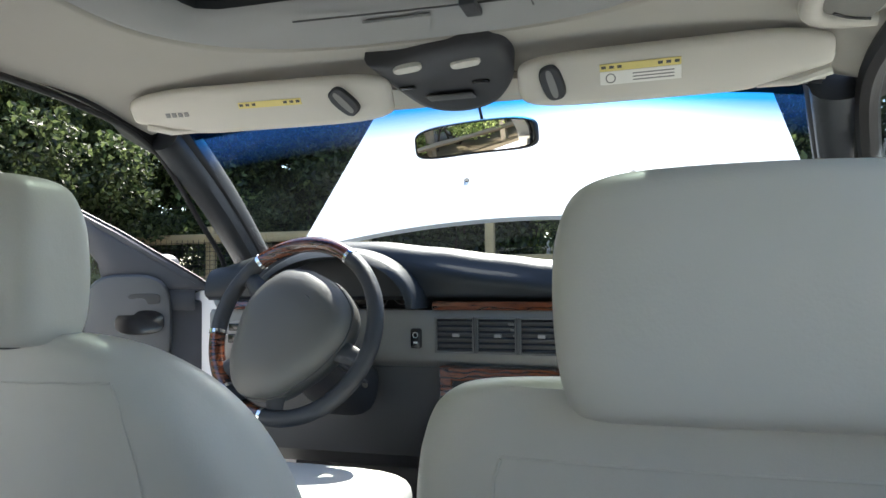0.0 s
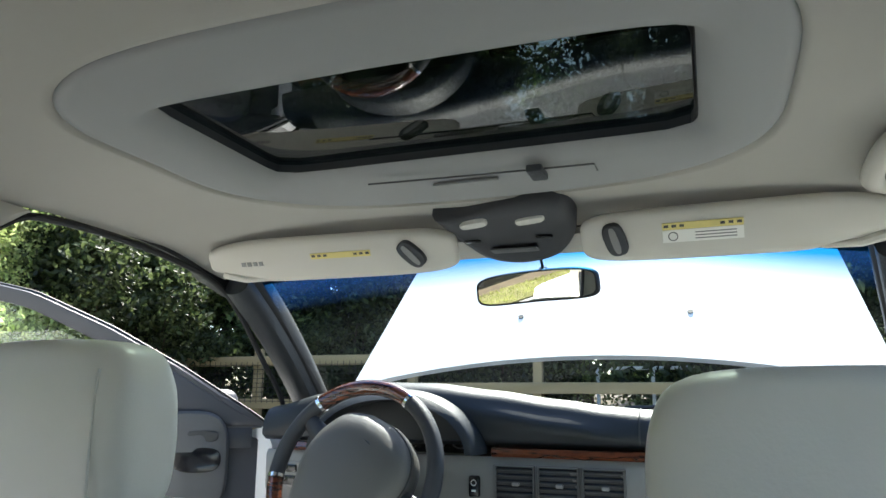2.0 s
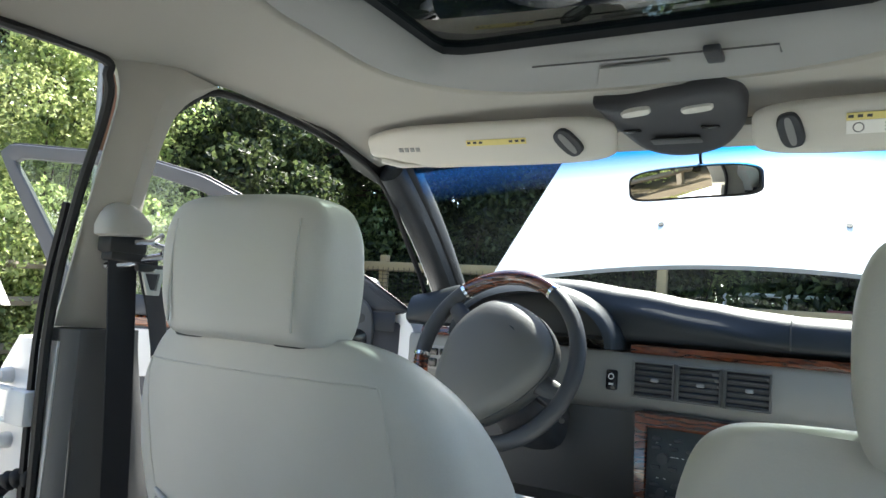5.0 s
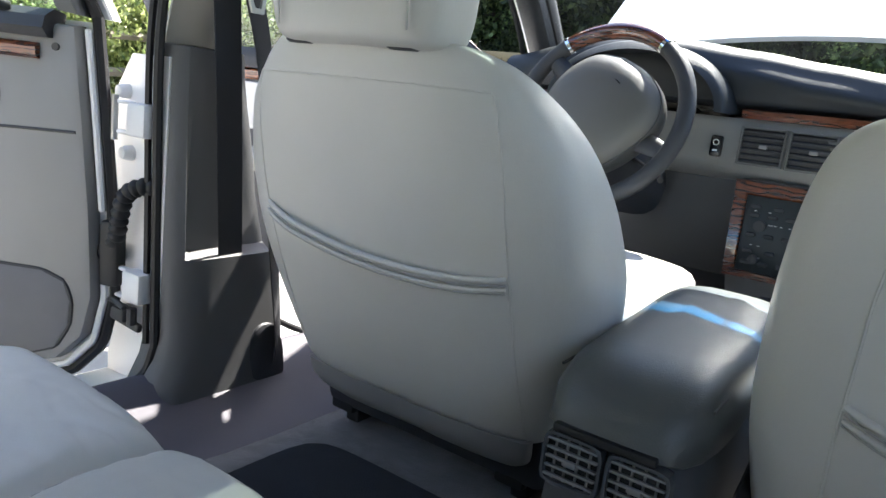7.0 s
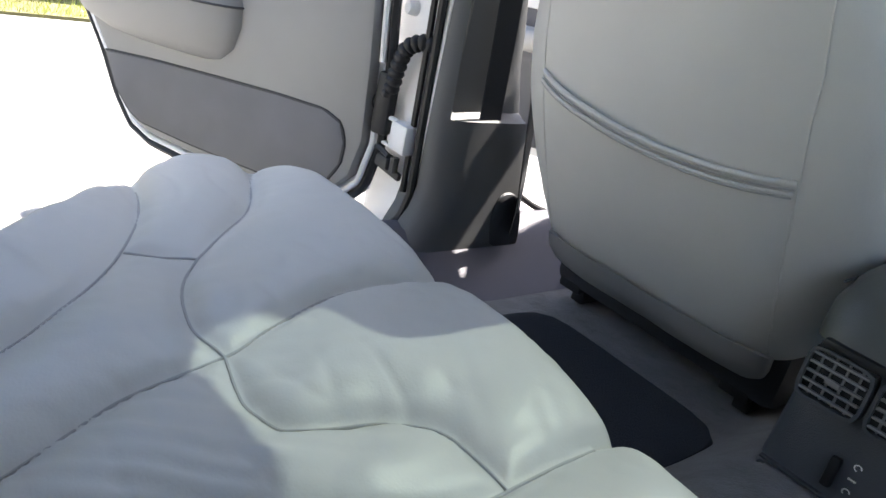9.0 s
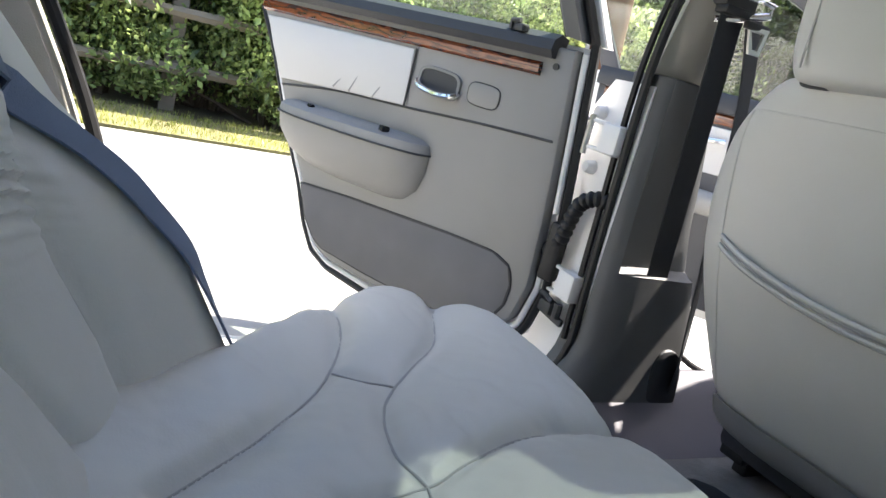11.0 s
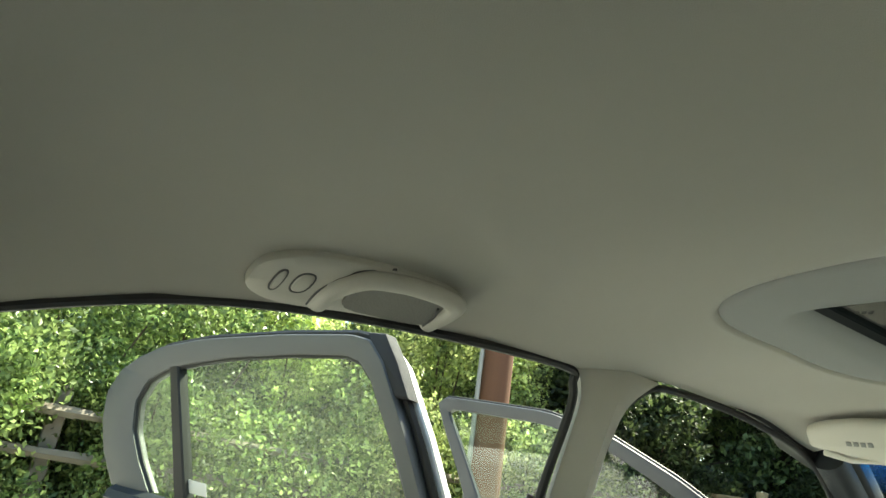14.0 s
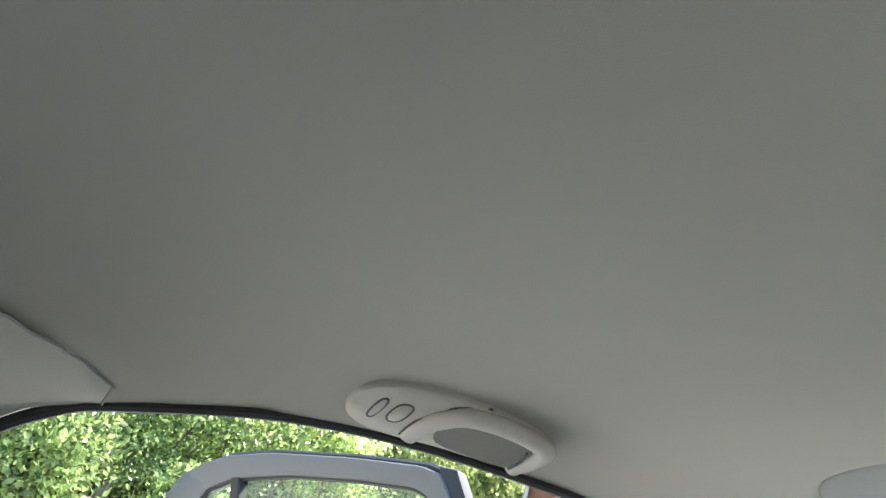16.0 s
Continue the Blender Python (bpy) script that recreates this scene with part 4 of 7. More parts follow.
part("outer_frame", band(B(), [(u, z + 0.002) for u, z in FO2], [((a[0] + b[0]) / 2, (a[1] + b[1]) / 2) for a, b in zip(FO2, FI2)], DF, -0.05, -0.034, 60), DOOR_SHADE, front_door, "outer window frame, coloured dark for shade")
bm = B()
tube(bm, [DF(p.x, p.y + 0.002, -0.028) for p in even(FO2, 70)], 0.007, 6)
part("frame_seal", bm, BLACK, front_door)
bm = B()
loft(bm, [[DF(p.x, p.y, w) for p in even(FI2, 40)] for w in (-0.02, -0.016)])
part("pane", bm, DOOR_GLASS, front_door, "green-tinted door window")
part("mirror_sail", slab(B(), [(-0.04, 0.93), (0.225, 0.93), (0.24, 1.0), (0.29, 1.075), (0.31, 1.10), (0.29, 1.125), (0.19, 1.06), (0.0, 0.945)], DF, -0.02, 0.004, 0.005), DOOR_SHADE, front_door)
# outside mirror on the front door, its white housing darkened for shade
mir = part("door_mirror", rbox(B(), DF(0.13, 0.975, -0.17), (0.17, 0.10, 0.11), 0.035, Euler((0, 0, radians(40))).to_matrix(), 4), DOOR_SHADE, front_door, "outside mirror housing, coloured dark for its shaded side")


# ---- seats ----
# height, width, depth and rear skin of a backrest
DRIVER_BACK = [(0.386, 0.380, 0.10, 0.092), (0.396, 0.440, 0.14, 0.082), (0.43, 0.490, 0.19, 0.062), (0.52, 0.545, 0.235, 0.022), (0.62, 0.572, 0.25, -0.018), (0.70, 0.560, 0.238, -0.045), (0.76, 0.530, 0.22, -0.062),
               (0.81, 0.485, 0.20, -0.077), (0.85, 0.425, 0.17, -0.088), (0.880, 0.365, 0.13, -0.095), (0.896, 0.300, 0.085, -0.098), (0.902, 0.230, 0.045, -0.098)]
GUEST_BACK = [(0.386, 0.44, 0.10, 0.050), (0.396, 0.48, 0.14, 0.040), (0.44, 0.51, 0.20, 0.018), (0.52, 0.545, 0.25, -0.006), (0.62, 0.575, 0.255, -0.030), (0.72, 0.570, 0.23, -0.048), (0.80, 0.552, 0.20, -0.064),
              (0.85, 0.53, 0.185, -0.076), (0.882, 0.50, 0.165, -0.086), (0.900, 0.45, 0.125, -0.092), (0.908, 0.38, 0.075, -0.094)]


def catmull(rows, steps):
    """Rows of numbers joined by a smooth curve through all of them."""
    out = []
    for k in range(len(rows) - 1):
        a, b, c, d = rows[max(0, k - 1)], rows[k], rows[k + 1], rows[min(len(rows) - 1, k + 2)]
        for i in range(steps):
            t = i / steps
            out.append(tuple(0.5 * (2 * q + (r - p) * t + (2 * p - 5 * q + 4 * r - v) * t * t + (3 * q - p - 3 * r + v) * t ** 3) for p, q, r, v in zip(a, b, c, d)))
    return out + [rows[-1]]


def ruffle(x, z):
    """Slack in the leather: broad dents and fine creases."""
    return 0.0022 * noise.noise((x * 7, z * 7, 3.0)) + 0.0011 * noise.noise((x * 16 + z * 9, z * 30, 8.0))


def seat_back_rings(rows, cx, cy, dz, n=72):
    rings = []
    for z, w, d, rear in rows:
        yc = cy + rear + d / 2
        e = 3.6 - 0.8 * max(0.0, min(1.0, (z - 0.84) / 0.05))
        rings.append(superring(w, d, e, n, lambda a, b: Vector((cx + a, yc + b * (1 + 0.12 * (abs(a) / (w / 2)) ** 2 * (b > 0)) + ruffle(cx + a, z), z + dz))))
    return rings


def front_seat(cx, cy, label, rows, dz=0.0, rise=0.0):
    th = thing("bucket_seat", (cx, cy + 0.25, 0.27), label, "car seat", "front seats")
    rows = catmull(rows, 5)
    widths, depths, rears = [[(r[0], r[k]) for r in rows] for k in (1, 2, 3)]

    def skin(dx, z):
        """How far the rear skin lies from the seat's own y at dx from its middle."""
        w, d = lerp_table(widths, z), lerp_table(depths, z)
        a = min(0.97, abs(dx) / (w / 2))
        return lerp_table(rears, z) + d / 2 * (1 - (1 - a ** 3.6) ** (1 / 3.6)) + ruffle(cx + dx, z)

    def half(z):
        return lerp_table([(0.38, 0.205), (0.50, 0.205), (0.62, 0.205), (0.75, 0.200), (0.84, 0.19), (0.87, 0.17)], z)
    part("backrest", loft(B(), seat_back_rings(rows, cx, cy, dz)), LEATHER, th, "smooth grey leather backrest", sharp=60)
    # stitched seam down the inner side of the rear panel and along its top
    for sx in (-1, 1):
        bm = B()
        tube(bm, [(cx + sx * half(z), cy + skin(sx * half(z), z) + 0.0002, z + dz) for z in [0.40 + 0.45 * k / 26 for k in range(27)]], 0.0015, 6)
        part("seam", bm, LEATHER, th)
    bm = B()
    tube(bm, [(cx + half(0.852) * (k / 10 - 1), cy + skin(half(0.852) * (k / 10 - 1), 0.852) + 0.0004, 0.852 + dz) for k in range(21)], 0.0016, 6)
    part("seam", bm, LEATHER, th)
    # map pocket: a fuller lower skin under an elastic hem
    hem = lambda a: 0.655 - 0.012 * a - 0.026 * (1 - a * a)

    def pocket(u, v, off=0.0):
        a = 2 * u - 1
        z = 0.398 + (hem(a) - 0.398) * v
        x = a * half(z) * 0.99
        puff = (1 - a ** 6) * (0.0035 + 0.006 * v ** 2 + 0.004 * math.sin(math.pi * v))
        return Vector((cx + x, cy + skin(x, z) - puff - off, z + dz))
    bm = B()
    sheet(bm, pocket, 40, 24, (0, 0.010, 0))
    part("map_pocket", bm, LEATHER, th, "leather map pocket with a double-stitched hem", sharp=60)
    for off, r in ((0.0, 0.0040), (-0.0125, 0.0026)):
        part("pocket_hem", tube(B(), [pocket(i / 40, 1, 0.0006) + Vector((0, 0, off)) for i in range(41)], r, 8), LEATHER, th, sharp=60)
    for off in (-0.0066, -0.0168):
        part("stitching", tube(B(), [pocket(i / 40, 1, 0.0004) + Vector((0, 0, off)) for i in range(41)], 0.0012, 5), SHADED_SEAM, th)
    # headrest on two posts
    lean = 0.010 if rise else 0.0
    wide = 0.958 if rise else 1.0
    hb = [(0.868, 0.150, 0.060), (0.872, 0.225, 0.095), (0.885, 0.255, 0.118), (0.92, 0.270, 0.130), (0.97, 0.274, 0.132), (1.01, 0.268, 0.124), (1.040, 0.245, 0.105), (1.053, 0.20, 0.075), (1.057, 0.13, 0.04)]
    bm = B()
    loft(bm, [superring(w, d, 5.4, 64, lambda a, b: Vector((cx + lean + a * wide, cy - 0.079 - 0.05 * (z - 0.87) + b * 0.78 + ruffle(cx + a, z) * 0.7, 0.885 + (z - 0.868) * 0.92 + dz + 0.004 * (1 - (a / 0.14) ** 2)))) for z, w, d in catmull(hb, 4)])
    hr = part("headrest", bm, LEATHER, th, "rounded grey leather headrest", sharp=60)
    for sx in (-1, 1):
        bm = B()
        tube(bm, [(cx + lean + sx * 0.097, cy - 0.079 - 0.0025 - 0.0495 - 0.0025 * math.sin(math.pi * k / 12), 0.905 + dz + 0.125 * k / 12) for k in range(13)], 0.0018, 6)
        if rise:
            part("headrest_seam", bm, LEATHER, hr)
        else:
            bm.free()
        bm = B()
        tube(bm, [(cx + sx * 0.080, cy - 0.060, 0.87 + dz), (cx + sx * 0.080, cy - 0.070, 0.92 + dz)], 0.007, 10)
        part("post", bm, STEEL, th)
        if rise:
            part("post_sleeve", rbox(B(), (cx + sx * 0.080, cy - 0.092, 0.893 + dz), (0.040, 0.034, 0.012), 0.005), DARK, th, "dark plastic headrest sleeve")
    # cushion with raised side bolsters
    bm = B()
    loft(bm, [superring(w, h, 3.4, 40, lambda a, b: Vector((cx + a, y + cy, zc + rise + b + 0.022 * (abs(a) / 0.26) ** 4 * (b > 0) + ruffle(a, y) * 1.5))) for y, w, h, zc in
              catmull([(0.10, 0.40, 0.12, 0.455), (0.15, 0.49, 0.17, 0.465), (0.32, 0.525, 0.185, 0.475), (0.50, 0.535, 0.19, 0.487), (0.60, 0.52, 0.17, 0.487), (0.655, 0.47, 0.13, 0.48), (0.675, 0.38, 0.07, 0.475)], 3)])
    part("seat_cushion", bm, LEATHER, th, sharp=60)
    bm = B()
    rbox(bm, (cx, cy + 0.36, 0.355), (0.44, 0.42, 0.09 + rise), 0.02)
    part("seat_base", bm, DARK, th)
    for sx in (-1, 1):
        bm = B()
        rbox(bm, (cx + sx * 0.17, cy + 0.40, 0.280), (0.028, 0.46, 0.024), 0.004)
        rbox(bm, (cx + sx * 0.17, cy + 0.20, 0.315), (0.020, 0.050, 0.075), 0.008)
        rbox(bm, (cx + sx * 0.17 - 0.012, cy + 0.165, 0.300), (0.050, 0.022, 0.022), 0.005)
        part("seat_rail", bm, BLACK, th, "black steel seat rail")
    bm = B()
    loft(bm, [superring(w, 0.05, 4, 36, lambda a, b: Vector((cx + a, cy + y + b + 0.004 * noise.noise((a * 30, z * 40, 1)), z + dz))) for z, w, y in ((0.345, 0.37, 0.135), (0.356, 0.40, 0.122), (0.374, 0.415, 0.110), (0.400, 0.42, 0.102))])
    part("lower_skirt", bm, GREY_MID, th, "grey skirt under the backrest")
    return th


front_seat(-0.354, -0.035, "grey leather driver's seat with a headrest and map pocket", DRIVER_BACK, 0.0, 0.027)
front_seat(0.412, -0.075, "grey leather passenger seat with a headrest", GUEST_BACK, -0.037)


def seg_dist(px, py, line):
    best = 9
    for (ax, ay), (bx, by) in zip(line, line[1:]):
        dx, dy = bx - ax, by - ay
        t = max(0, min(1, ((px - ax) * dx + (py - ay) * dy) / (dx * dx + dy * dy + 1e-12)))
        best = min(best, math.hypot(px - ax - t * dx, py - ay - t * dy))
    return best


def mirrored(lines):
    return lines + [[(-x, y) for x, y in l] for l in lines]


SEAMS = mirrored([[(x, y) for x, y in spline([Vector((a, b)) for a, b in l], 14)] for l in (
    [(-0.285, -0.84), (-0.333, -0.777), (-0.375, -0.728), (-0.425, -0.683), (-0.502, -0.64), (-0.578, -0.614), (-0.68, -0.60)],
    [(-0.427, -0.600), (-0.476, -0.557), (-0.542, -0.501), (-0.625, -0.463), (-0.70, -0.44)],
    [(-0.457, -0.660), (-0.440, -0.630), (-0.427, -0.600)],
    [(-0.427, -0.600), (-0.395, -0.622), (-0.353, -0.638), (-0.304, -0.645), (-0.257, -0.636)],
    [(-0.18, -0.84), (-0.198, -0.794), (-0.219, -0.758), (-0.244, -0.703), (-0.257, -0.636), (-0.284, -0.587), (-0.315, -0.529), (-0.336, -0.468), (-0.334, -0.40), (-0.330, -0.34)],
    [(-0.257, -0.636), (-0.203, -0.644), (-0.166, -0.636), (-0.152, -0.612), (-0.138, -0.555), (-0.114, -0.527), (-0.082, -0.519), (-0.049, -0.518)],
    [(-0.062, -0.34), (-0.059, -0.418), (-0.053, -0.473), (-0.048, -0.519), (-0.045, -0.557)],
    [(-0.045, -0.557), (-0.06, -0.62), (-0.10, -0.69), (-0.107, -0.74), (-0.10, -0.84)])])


# run of the long creases across the seat
CREASE = (0.60, 0.80)


def cushion_edge(x):
    return -0.375 - 0.02 * (1 - min(1, abs(x) / 0.3)) - 0.0 * abs(x) - 0.34 * max(0, (abs(x) - 0.60) / 0.11) ** 2.6


def rear_cushion(u, v):
    x = -0.705 + 1.41 * u
    y1 = cushion_edge(x) + 0.035
    y = -0.94 + (y1 + 0.94) * v
    z = 0.462 + 0.018 * math.sin(math.pi * min(1, max(0, (y + 0.84) / 0.48))) + 0.012 * v
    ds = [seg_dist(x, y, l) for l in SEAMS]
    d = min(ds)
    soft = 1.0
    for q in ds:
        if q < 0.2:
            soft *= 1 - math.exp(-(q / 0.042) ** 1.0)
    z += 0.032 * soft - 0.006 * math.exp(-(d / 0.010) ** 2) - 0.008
    crease = (1 - abs(noise.noise((x * 9 + y * 5, y * 20 - x * 6, 7.0)))) ** 9 * max(0.0, noise.noise((x * 5, y * 5, 2.2)) + 0.25)
    z -= 0.006 * crease * math.exp(-(d / 0.10) ** 2)
    # soft creases running off the seams
    z += 0.0030 * noise.noise((x * 26 + y * 9, y * 13, 1.7)) * math.exp(-(d / 0.07) ** 2) + 0.0008 * noise.noise((x * 60, y * 40 - x * 20, 4.1))
    q = CREASE[1] * abs(x) + CREASE[0] * y
    z += 0.0042 * noise.noise((q * 85, (CREASE[1] * y - CREASE[0] * abs(x)) * 8, 6.0)) * math.exp(-((abs(x) - 0.15) / 0.08) ** 2 - ((y + 0.71) / 0.07) ** 2)
    z += 0.0020 * noise.noise((x * 14 + y * 20, y * 62 + x * 24, 9.0)) * math.exp(-((abs(x) - 0.13) / 0.09) ** 2 - ((y + 0.46) / 0.07) ** 2)
    drop = max(0, (y - (y1 - 0.055)) / 0.055)
    z -= 0.055 * drop ** 2.6
    rim = lerp_table([(-0.94, 0.40), (-0.86, 0.445), (-0.775, 0.512), (-0.70, 0.577), (-0.65, 0.624), (-0.585, 0.682), (-0.53, 0.706), (-0.46, 0.712), (-0.40, 0.700)], y)
    side = max(0, (abs(x) - rim + 0.055) / 0.05)
    z = max(0.30, z - 0.032 * side ** 2.2)
    return Vector((x, y, z))


rear_seat = thing("bench_seat", (0, -0.7, 0.27), "grey leather rear bench with stitched contoured panels", "car seat")
bm = B()
sheet(bm, rear_cushion, 330, 160)
# front face of the cushion down to the floor
n = 60
rows = []
for i in range(n + 1):
    p = rear_cushion(i / n, 1)
    rows.append([p, p + Vector((0, 0.012, -0.03)), p + Vector((0, 0.010, -0.09)), Vector((p.x, p.y - 0.03, 0.26))])
vs = [[bm.verts.new(q) for q in r] for r in rows]
for a, b in zip(vs, vs[1:]):
    for k in range(3):
        bm.faces.new((a[k], b[k], b[k + 1], a[k + 1]))
for e in (0, 1):
    vs = [[bm.verts.new(p), bm.verts.new((p.x, p.y, 0.27))] for p in (rear_cushion(e, v / 20) for v in range(21))]
    for a, b in zip(vs, vs[1:]):
        bm.faces.new((a[0], b[0], b[1], a[1]))
part("cushion", bm, LEATHER, rear_seat, "grey leather bench cushion with deep stitched seams", sharp=70)
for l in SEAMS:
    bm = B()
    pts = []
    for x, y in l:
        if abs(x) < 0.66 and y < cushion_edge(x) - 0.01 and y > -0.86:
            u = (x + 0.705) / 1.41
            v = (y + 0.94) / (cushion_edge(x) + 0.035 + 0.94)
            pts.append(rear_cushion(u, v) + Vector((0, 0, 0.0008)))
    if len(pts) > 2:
        part("seam", tube(bm, spline(pts, 60), 0.0015, 6), SHADED_SEAM, rear_seat)

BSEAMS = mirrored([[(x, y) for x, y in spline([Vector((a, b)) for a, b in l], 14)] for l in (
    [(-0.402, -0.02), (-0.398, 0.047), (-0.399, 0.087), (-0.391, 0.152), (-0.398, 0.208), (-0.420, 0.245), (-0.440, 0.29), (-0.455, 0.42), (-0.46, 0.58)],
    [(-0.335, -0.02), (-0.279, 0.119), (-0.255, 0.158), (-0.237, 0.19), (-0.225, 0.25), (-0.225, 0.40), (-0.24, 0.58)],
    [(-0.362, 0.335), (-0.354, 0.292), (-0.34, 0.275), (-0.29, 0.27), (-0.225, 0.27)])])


def rear_backrest(u, v):
    x = -0.60 + 1.2 * u
    s = 0.72 * v - 0.10
    z = 0.455 + 0.93 * s
    y = -0.862 - 0.48 * (z - 0.48) - 0.07 * max(0.0, 1 - (abs(x) / 0.42) ** 2)
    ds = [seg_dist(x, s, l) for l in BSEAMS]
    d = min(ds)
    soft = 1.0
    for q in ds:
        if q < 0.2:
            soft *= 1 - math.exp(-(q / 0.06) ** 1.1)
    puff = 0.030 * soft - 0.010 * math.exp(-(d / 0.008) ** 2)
    # gathered creases under the shoulder, running outwards and a little down
    c = s + 0.16 * abs(x) + 0.010 * noise.noise((x * 12, s * 8, 0))
    gather = math.exp(-((abs(x) - 0.335) / 0.075) ** 4) * math.exp(-((c - 0.278) / 0.034) ** 2)
    puff += 0.0050 * gather * math.sin(c * 520 + 4 * noise.noise((x * 9, s * 20, 5.0))) + 0.002 * noise.noise((x * 22, s * 14, 3.3))
    bol = math.exp(-((abs(x) - 0.50) / 0.07) ** 2)
    y += puff + bol * lerp_table([(0.46, 0.075), (0.57, 0.065), (0.63, 0.042), (0.70, 0.0), (0.80, -0.03), (1.02, -0.05)], z)
    edge = max(0, (abs(x) - 0.525) / 0.075)
    y -= 0.12 * edge ** 2.2
    top = max(0, (v - 0.9) / 0.1)
    y -= 0.05 * top ** 2.2
    return Vector((x, y, z))


bm = B()
sheet(bm, rear_backrest, 260, 240)
for e in (0, 1):
    vs = [[bm.verts.new(p), bm.verts.new((p.x, -1.45, p.z))] for p in (rear_backrest(e, v / 240) for v in range(241))]
    for a, b in zip(vs, vs[1:]):
        bm.faces.new((a[0], b[0], b[1], a[1]))
vs = [[bm.verts.new(p), bm.verts.new((p.x, -1.45, p.z))] for p in (rear_backrest(u / 260, 1) for u in range(261))]
for a, b in zip(vs, vs[1:]):
    bm.faces.new((a[0], b[0], b[1], a[1]))
bmesh.ops.remove_doubles(bm, verts=bm.verts[:], dist=1e-5)
part("backrest", bm, LEATHER, rear_seat, "grey leather backrest with gathered creases", sharp=70)
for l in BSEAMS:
    part("seam", tube(B(), [rear_backrest((x + 0.60) / 1.2, (s + 0.10) / 0.72) + Vector((0, 0.0014, 0)) for x, s in l if s < 0.54], 0.0014, 5), SHADED_SEAM, rear_seat)


# ---- dashboard ----
dash = thing("dashboard", (0, 1.05, 0.45), "dark padded dashboard with wood strip, vents and radio", "dashboard")
CREST = [(-0.76, 0.985), (-0.60, 1.02), (-0.45, 1.045), (-0.30, 1.042), (-0.15, 1.025), (0.0, 1.005), (0.12, 0.990), (0.2, 0.984), (0.45, 0.98), (0.76, 0.96)]
LIP = [(-0.76, 0.88), (-0.60, 0.87), (-0.17, 0.87), (-0.05, 0.865), (0.15, 0.855), (0.30, 0.86), (0.76, 0.93)]


def dash_section(x):
    c, f = lerp_table(CREST, x), lerp_table(LIP, x)
    back_y = 1.40 - 0.42 * (abs(x) / 0.78) ** 2
    bulge = 0.035 * math.exp(-((x + 0.02) / 0.16) ** 4)
    mid = f + (back_y - f) * 0.35
    over = spline([Vector((x, back_y, c - 0.085)), Vector((x, (mid + back_y) / 2, c - 0.040)), Vector((x, mid + 0.06, c - 0.014)), Vector((x, f + 0.080, c)), Vector((x, f + 0.045, c - 0.003)), Vector((x, f + 0.022, c - 0.013)), Vector((x, f + 0.008, c - 0.032)),
                   Vector((x, f - bulge * 0.3, c - 0.062)), Vector((x, f + 0.004, 0.912))], 41)
    return over + [Vector((x, f + 0.02, 0.902)), Vector((x, f + 0.12, 0.90)), Vector((x, back_y, 0.90))]


bm = B()
loft(bm, [dash_section(-0.76 + 1.52 * i / 60) for i in range(61)])
part("dash_pad", bm, DASH, dash, "dark blue-grey padded dash top", sharp=50)
bm = B()
tube(bm, [p + Vector((0, -0.001, 0.0005)) for p in dash_section(0.178)[6:41]], 0.002, 5)
part("airbag_seam", bm, INK, dash)
bm = B()
tube(bm, [(0.02 + 0.045 * k, lerp_table(LIP, 0.0) + 0.008, 0.945 + 0.001 * k) for k in (-0.5, 0.5)], 0.0018, 5)
part("emblem_mark", bm, GREY_MID, dash)
# instrument hood and cluster
bm = B()
rings = []
for y, k in ((0.80, 1.0), (0.81, 1.03), (0.87, 1.06), (1.0, 1.05)):
    rings.append([Vector((-0.378 + math.cos(t) * 0.205 * k, y + 0.015 * math.sin(t), 0.885 + math.sin(t) * 0.135 * k)) for t in [math.pi * (i / 24) for i in range(25)]])
inner = [[Vector((-0.378 + math.cos(t) * 0.190, y, 0.885 + math.sin(t) * 0.118)) for t in [math.pi * (i / 24) for i in range(25)]] for y in (0.955, 0.80)]
loft(bm, inner + rings, ends=False, closed=False)
part("instrument_hood", bm, DASH, dash, sharp=50)
bm = B()
slab(bm, [(-0.378 + math.cos(t) * 0.195, 0.875 + max(0, math.sin(t)) * 0.128 - (0.03 if math.sin(t) < 0 else 0)) for t in [2 * math.pi * i / 40 for i in range(40)]], lambda u, v, w: Vector((u, w, v)), 0.975, 0.945, 0.002)
part("cluster_face", bm, BLACK_GLOSS, dash)
for x, r in ((-0.45, 0.048), (-0.33, 0.048), (-0.245, 0.028), (-0.535, 0.026)):
    bm = B()
    tube(bm, [(x + r * math.cos(t), 0.942, 0.918 + r * math.sin(t)) for t in [2 * math.pi * i / 32 for i in range(32)]], 0.0018, 5, ring=True)
    for i in range(13):
        t = radians(-40 + 260 * i / 12)
        tube(bm, [(x + r * 0.80 * math.cos(t), 0.943, 0.918 + r * 0.80 * math.sin(t)), (x + r * 0.94 * math.cos(t), 0.943, 0.918 + r * 0.94 * math.sin(t))], 0.0009, 4)
    part("gauge_ring", bm, GREY, dash)
# wood strip under the pad
for a, b in ((-0.145, 0.72), (-0.70, -0.585)):
    bm = B()
    n = 24
    loft(bm, [[Vector((x, lerp_table(LIP, x) + q, z)) for q, z in ((0.03, 0.878), (-0.006, 0.880), (-0.010, 0.888), (-0.006, 0.899), (0.03, 0.901))] for x in [a + (b - a) * i / n for i in range(n + 1)]])
    part("wood_strip", bm, WOOD_SHADED, dash, "glossy burl wood strip")
# fascia with vents
bm = B()


def fascia(x):
    f = lerp_table(LIP, x)
    return [Vector((x, f + 0.10, 0.879)), Vector((x, f + 0.004, 0.879)), Vector((x, f - 0.004, 0.868)), Vector((x, f - 0.002, 0.79)), Vector((x, f + 0.010, 0.765)), Vector((x, f + 0.04, 0.745)), Vector((x, f + 0.10, 0.745))]


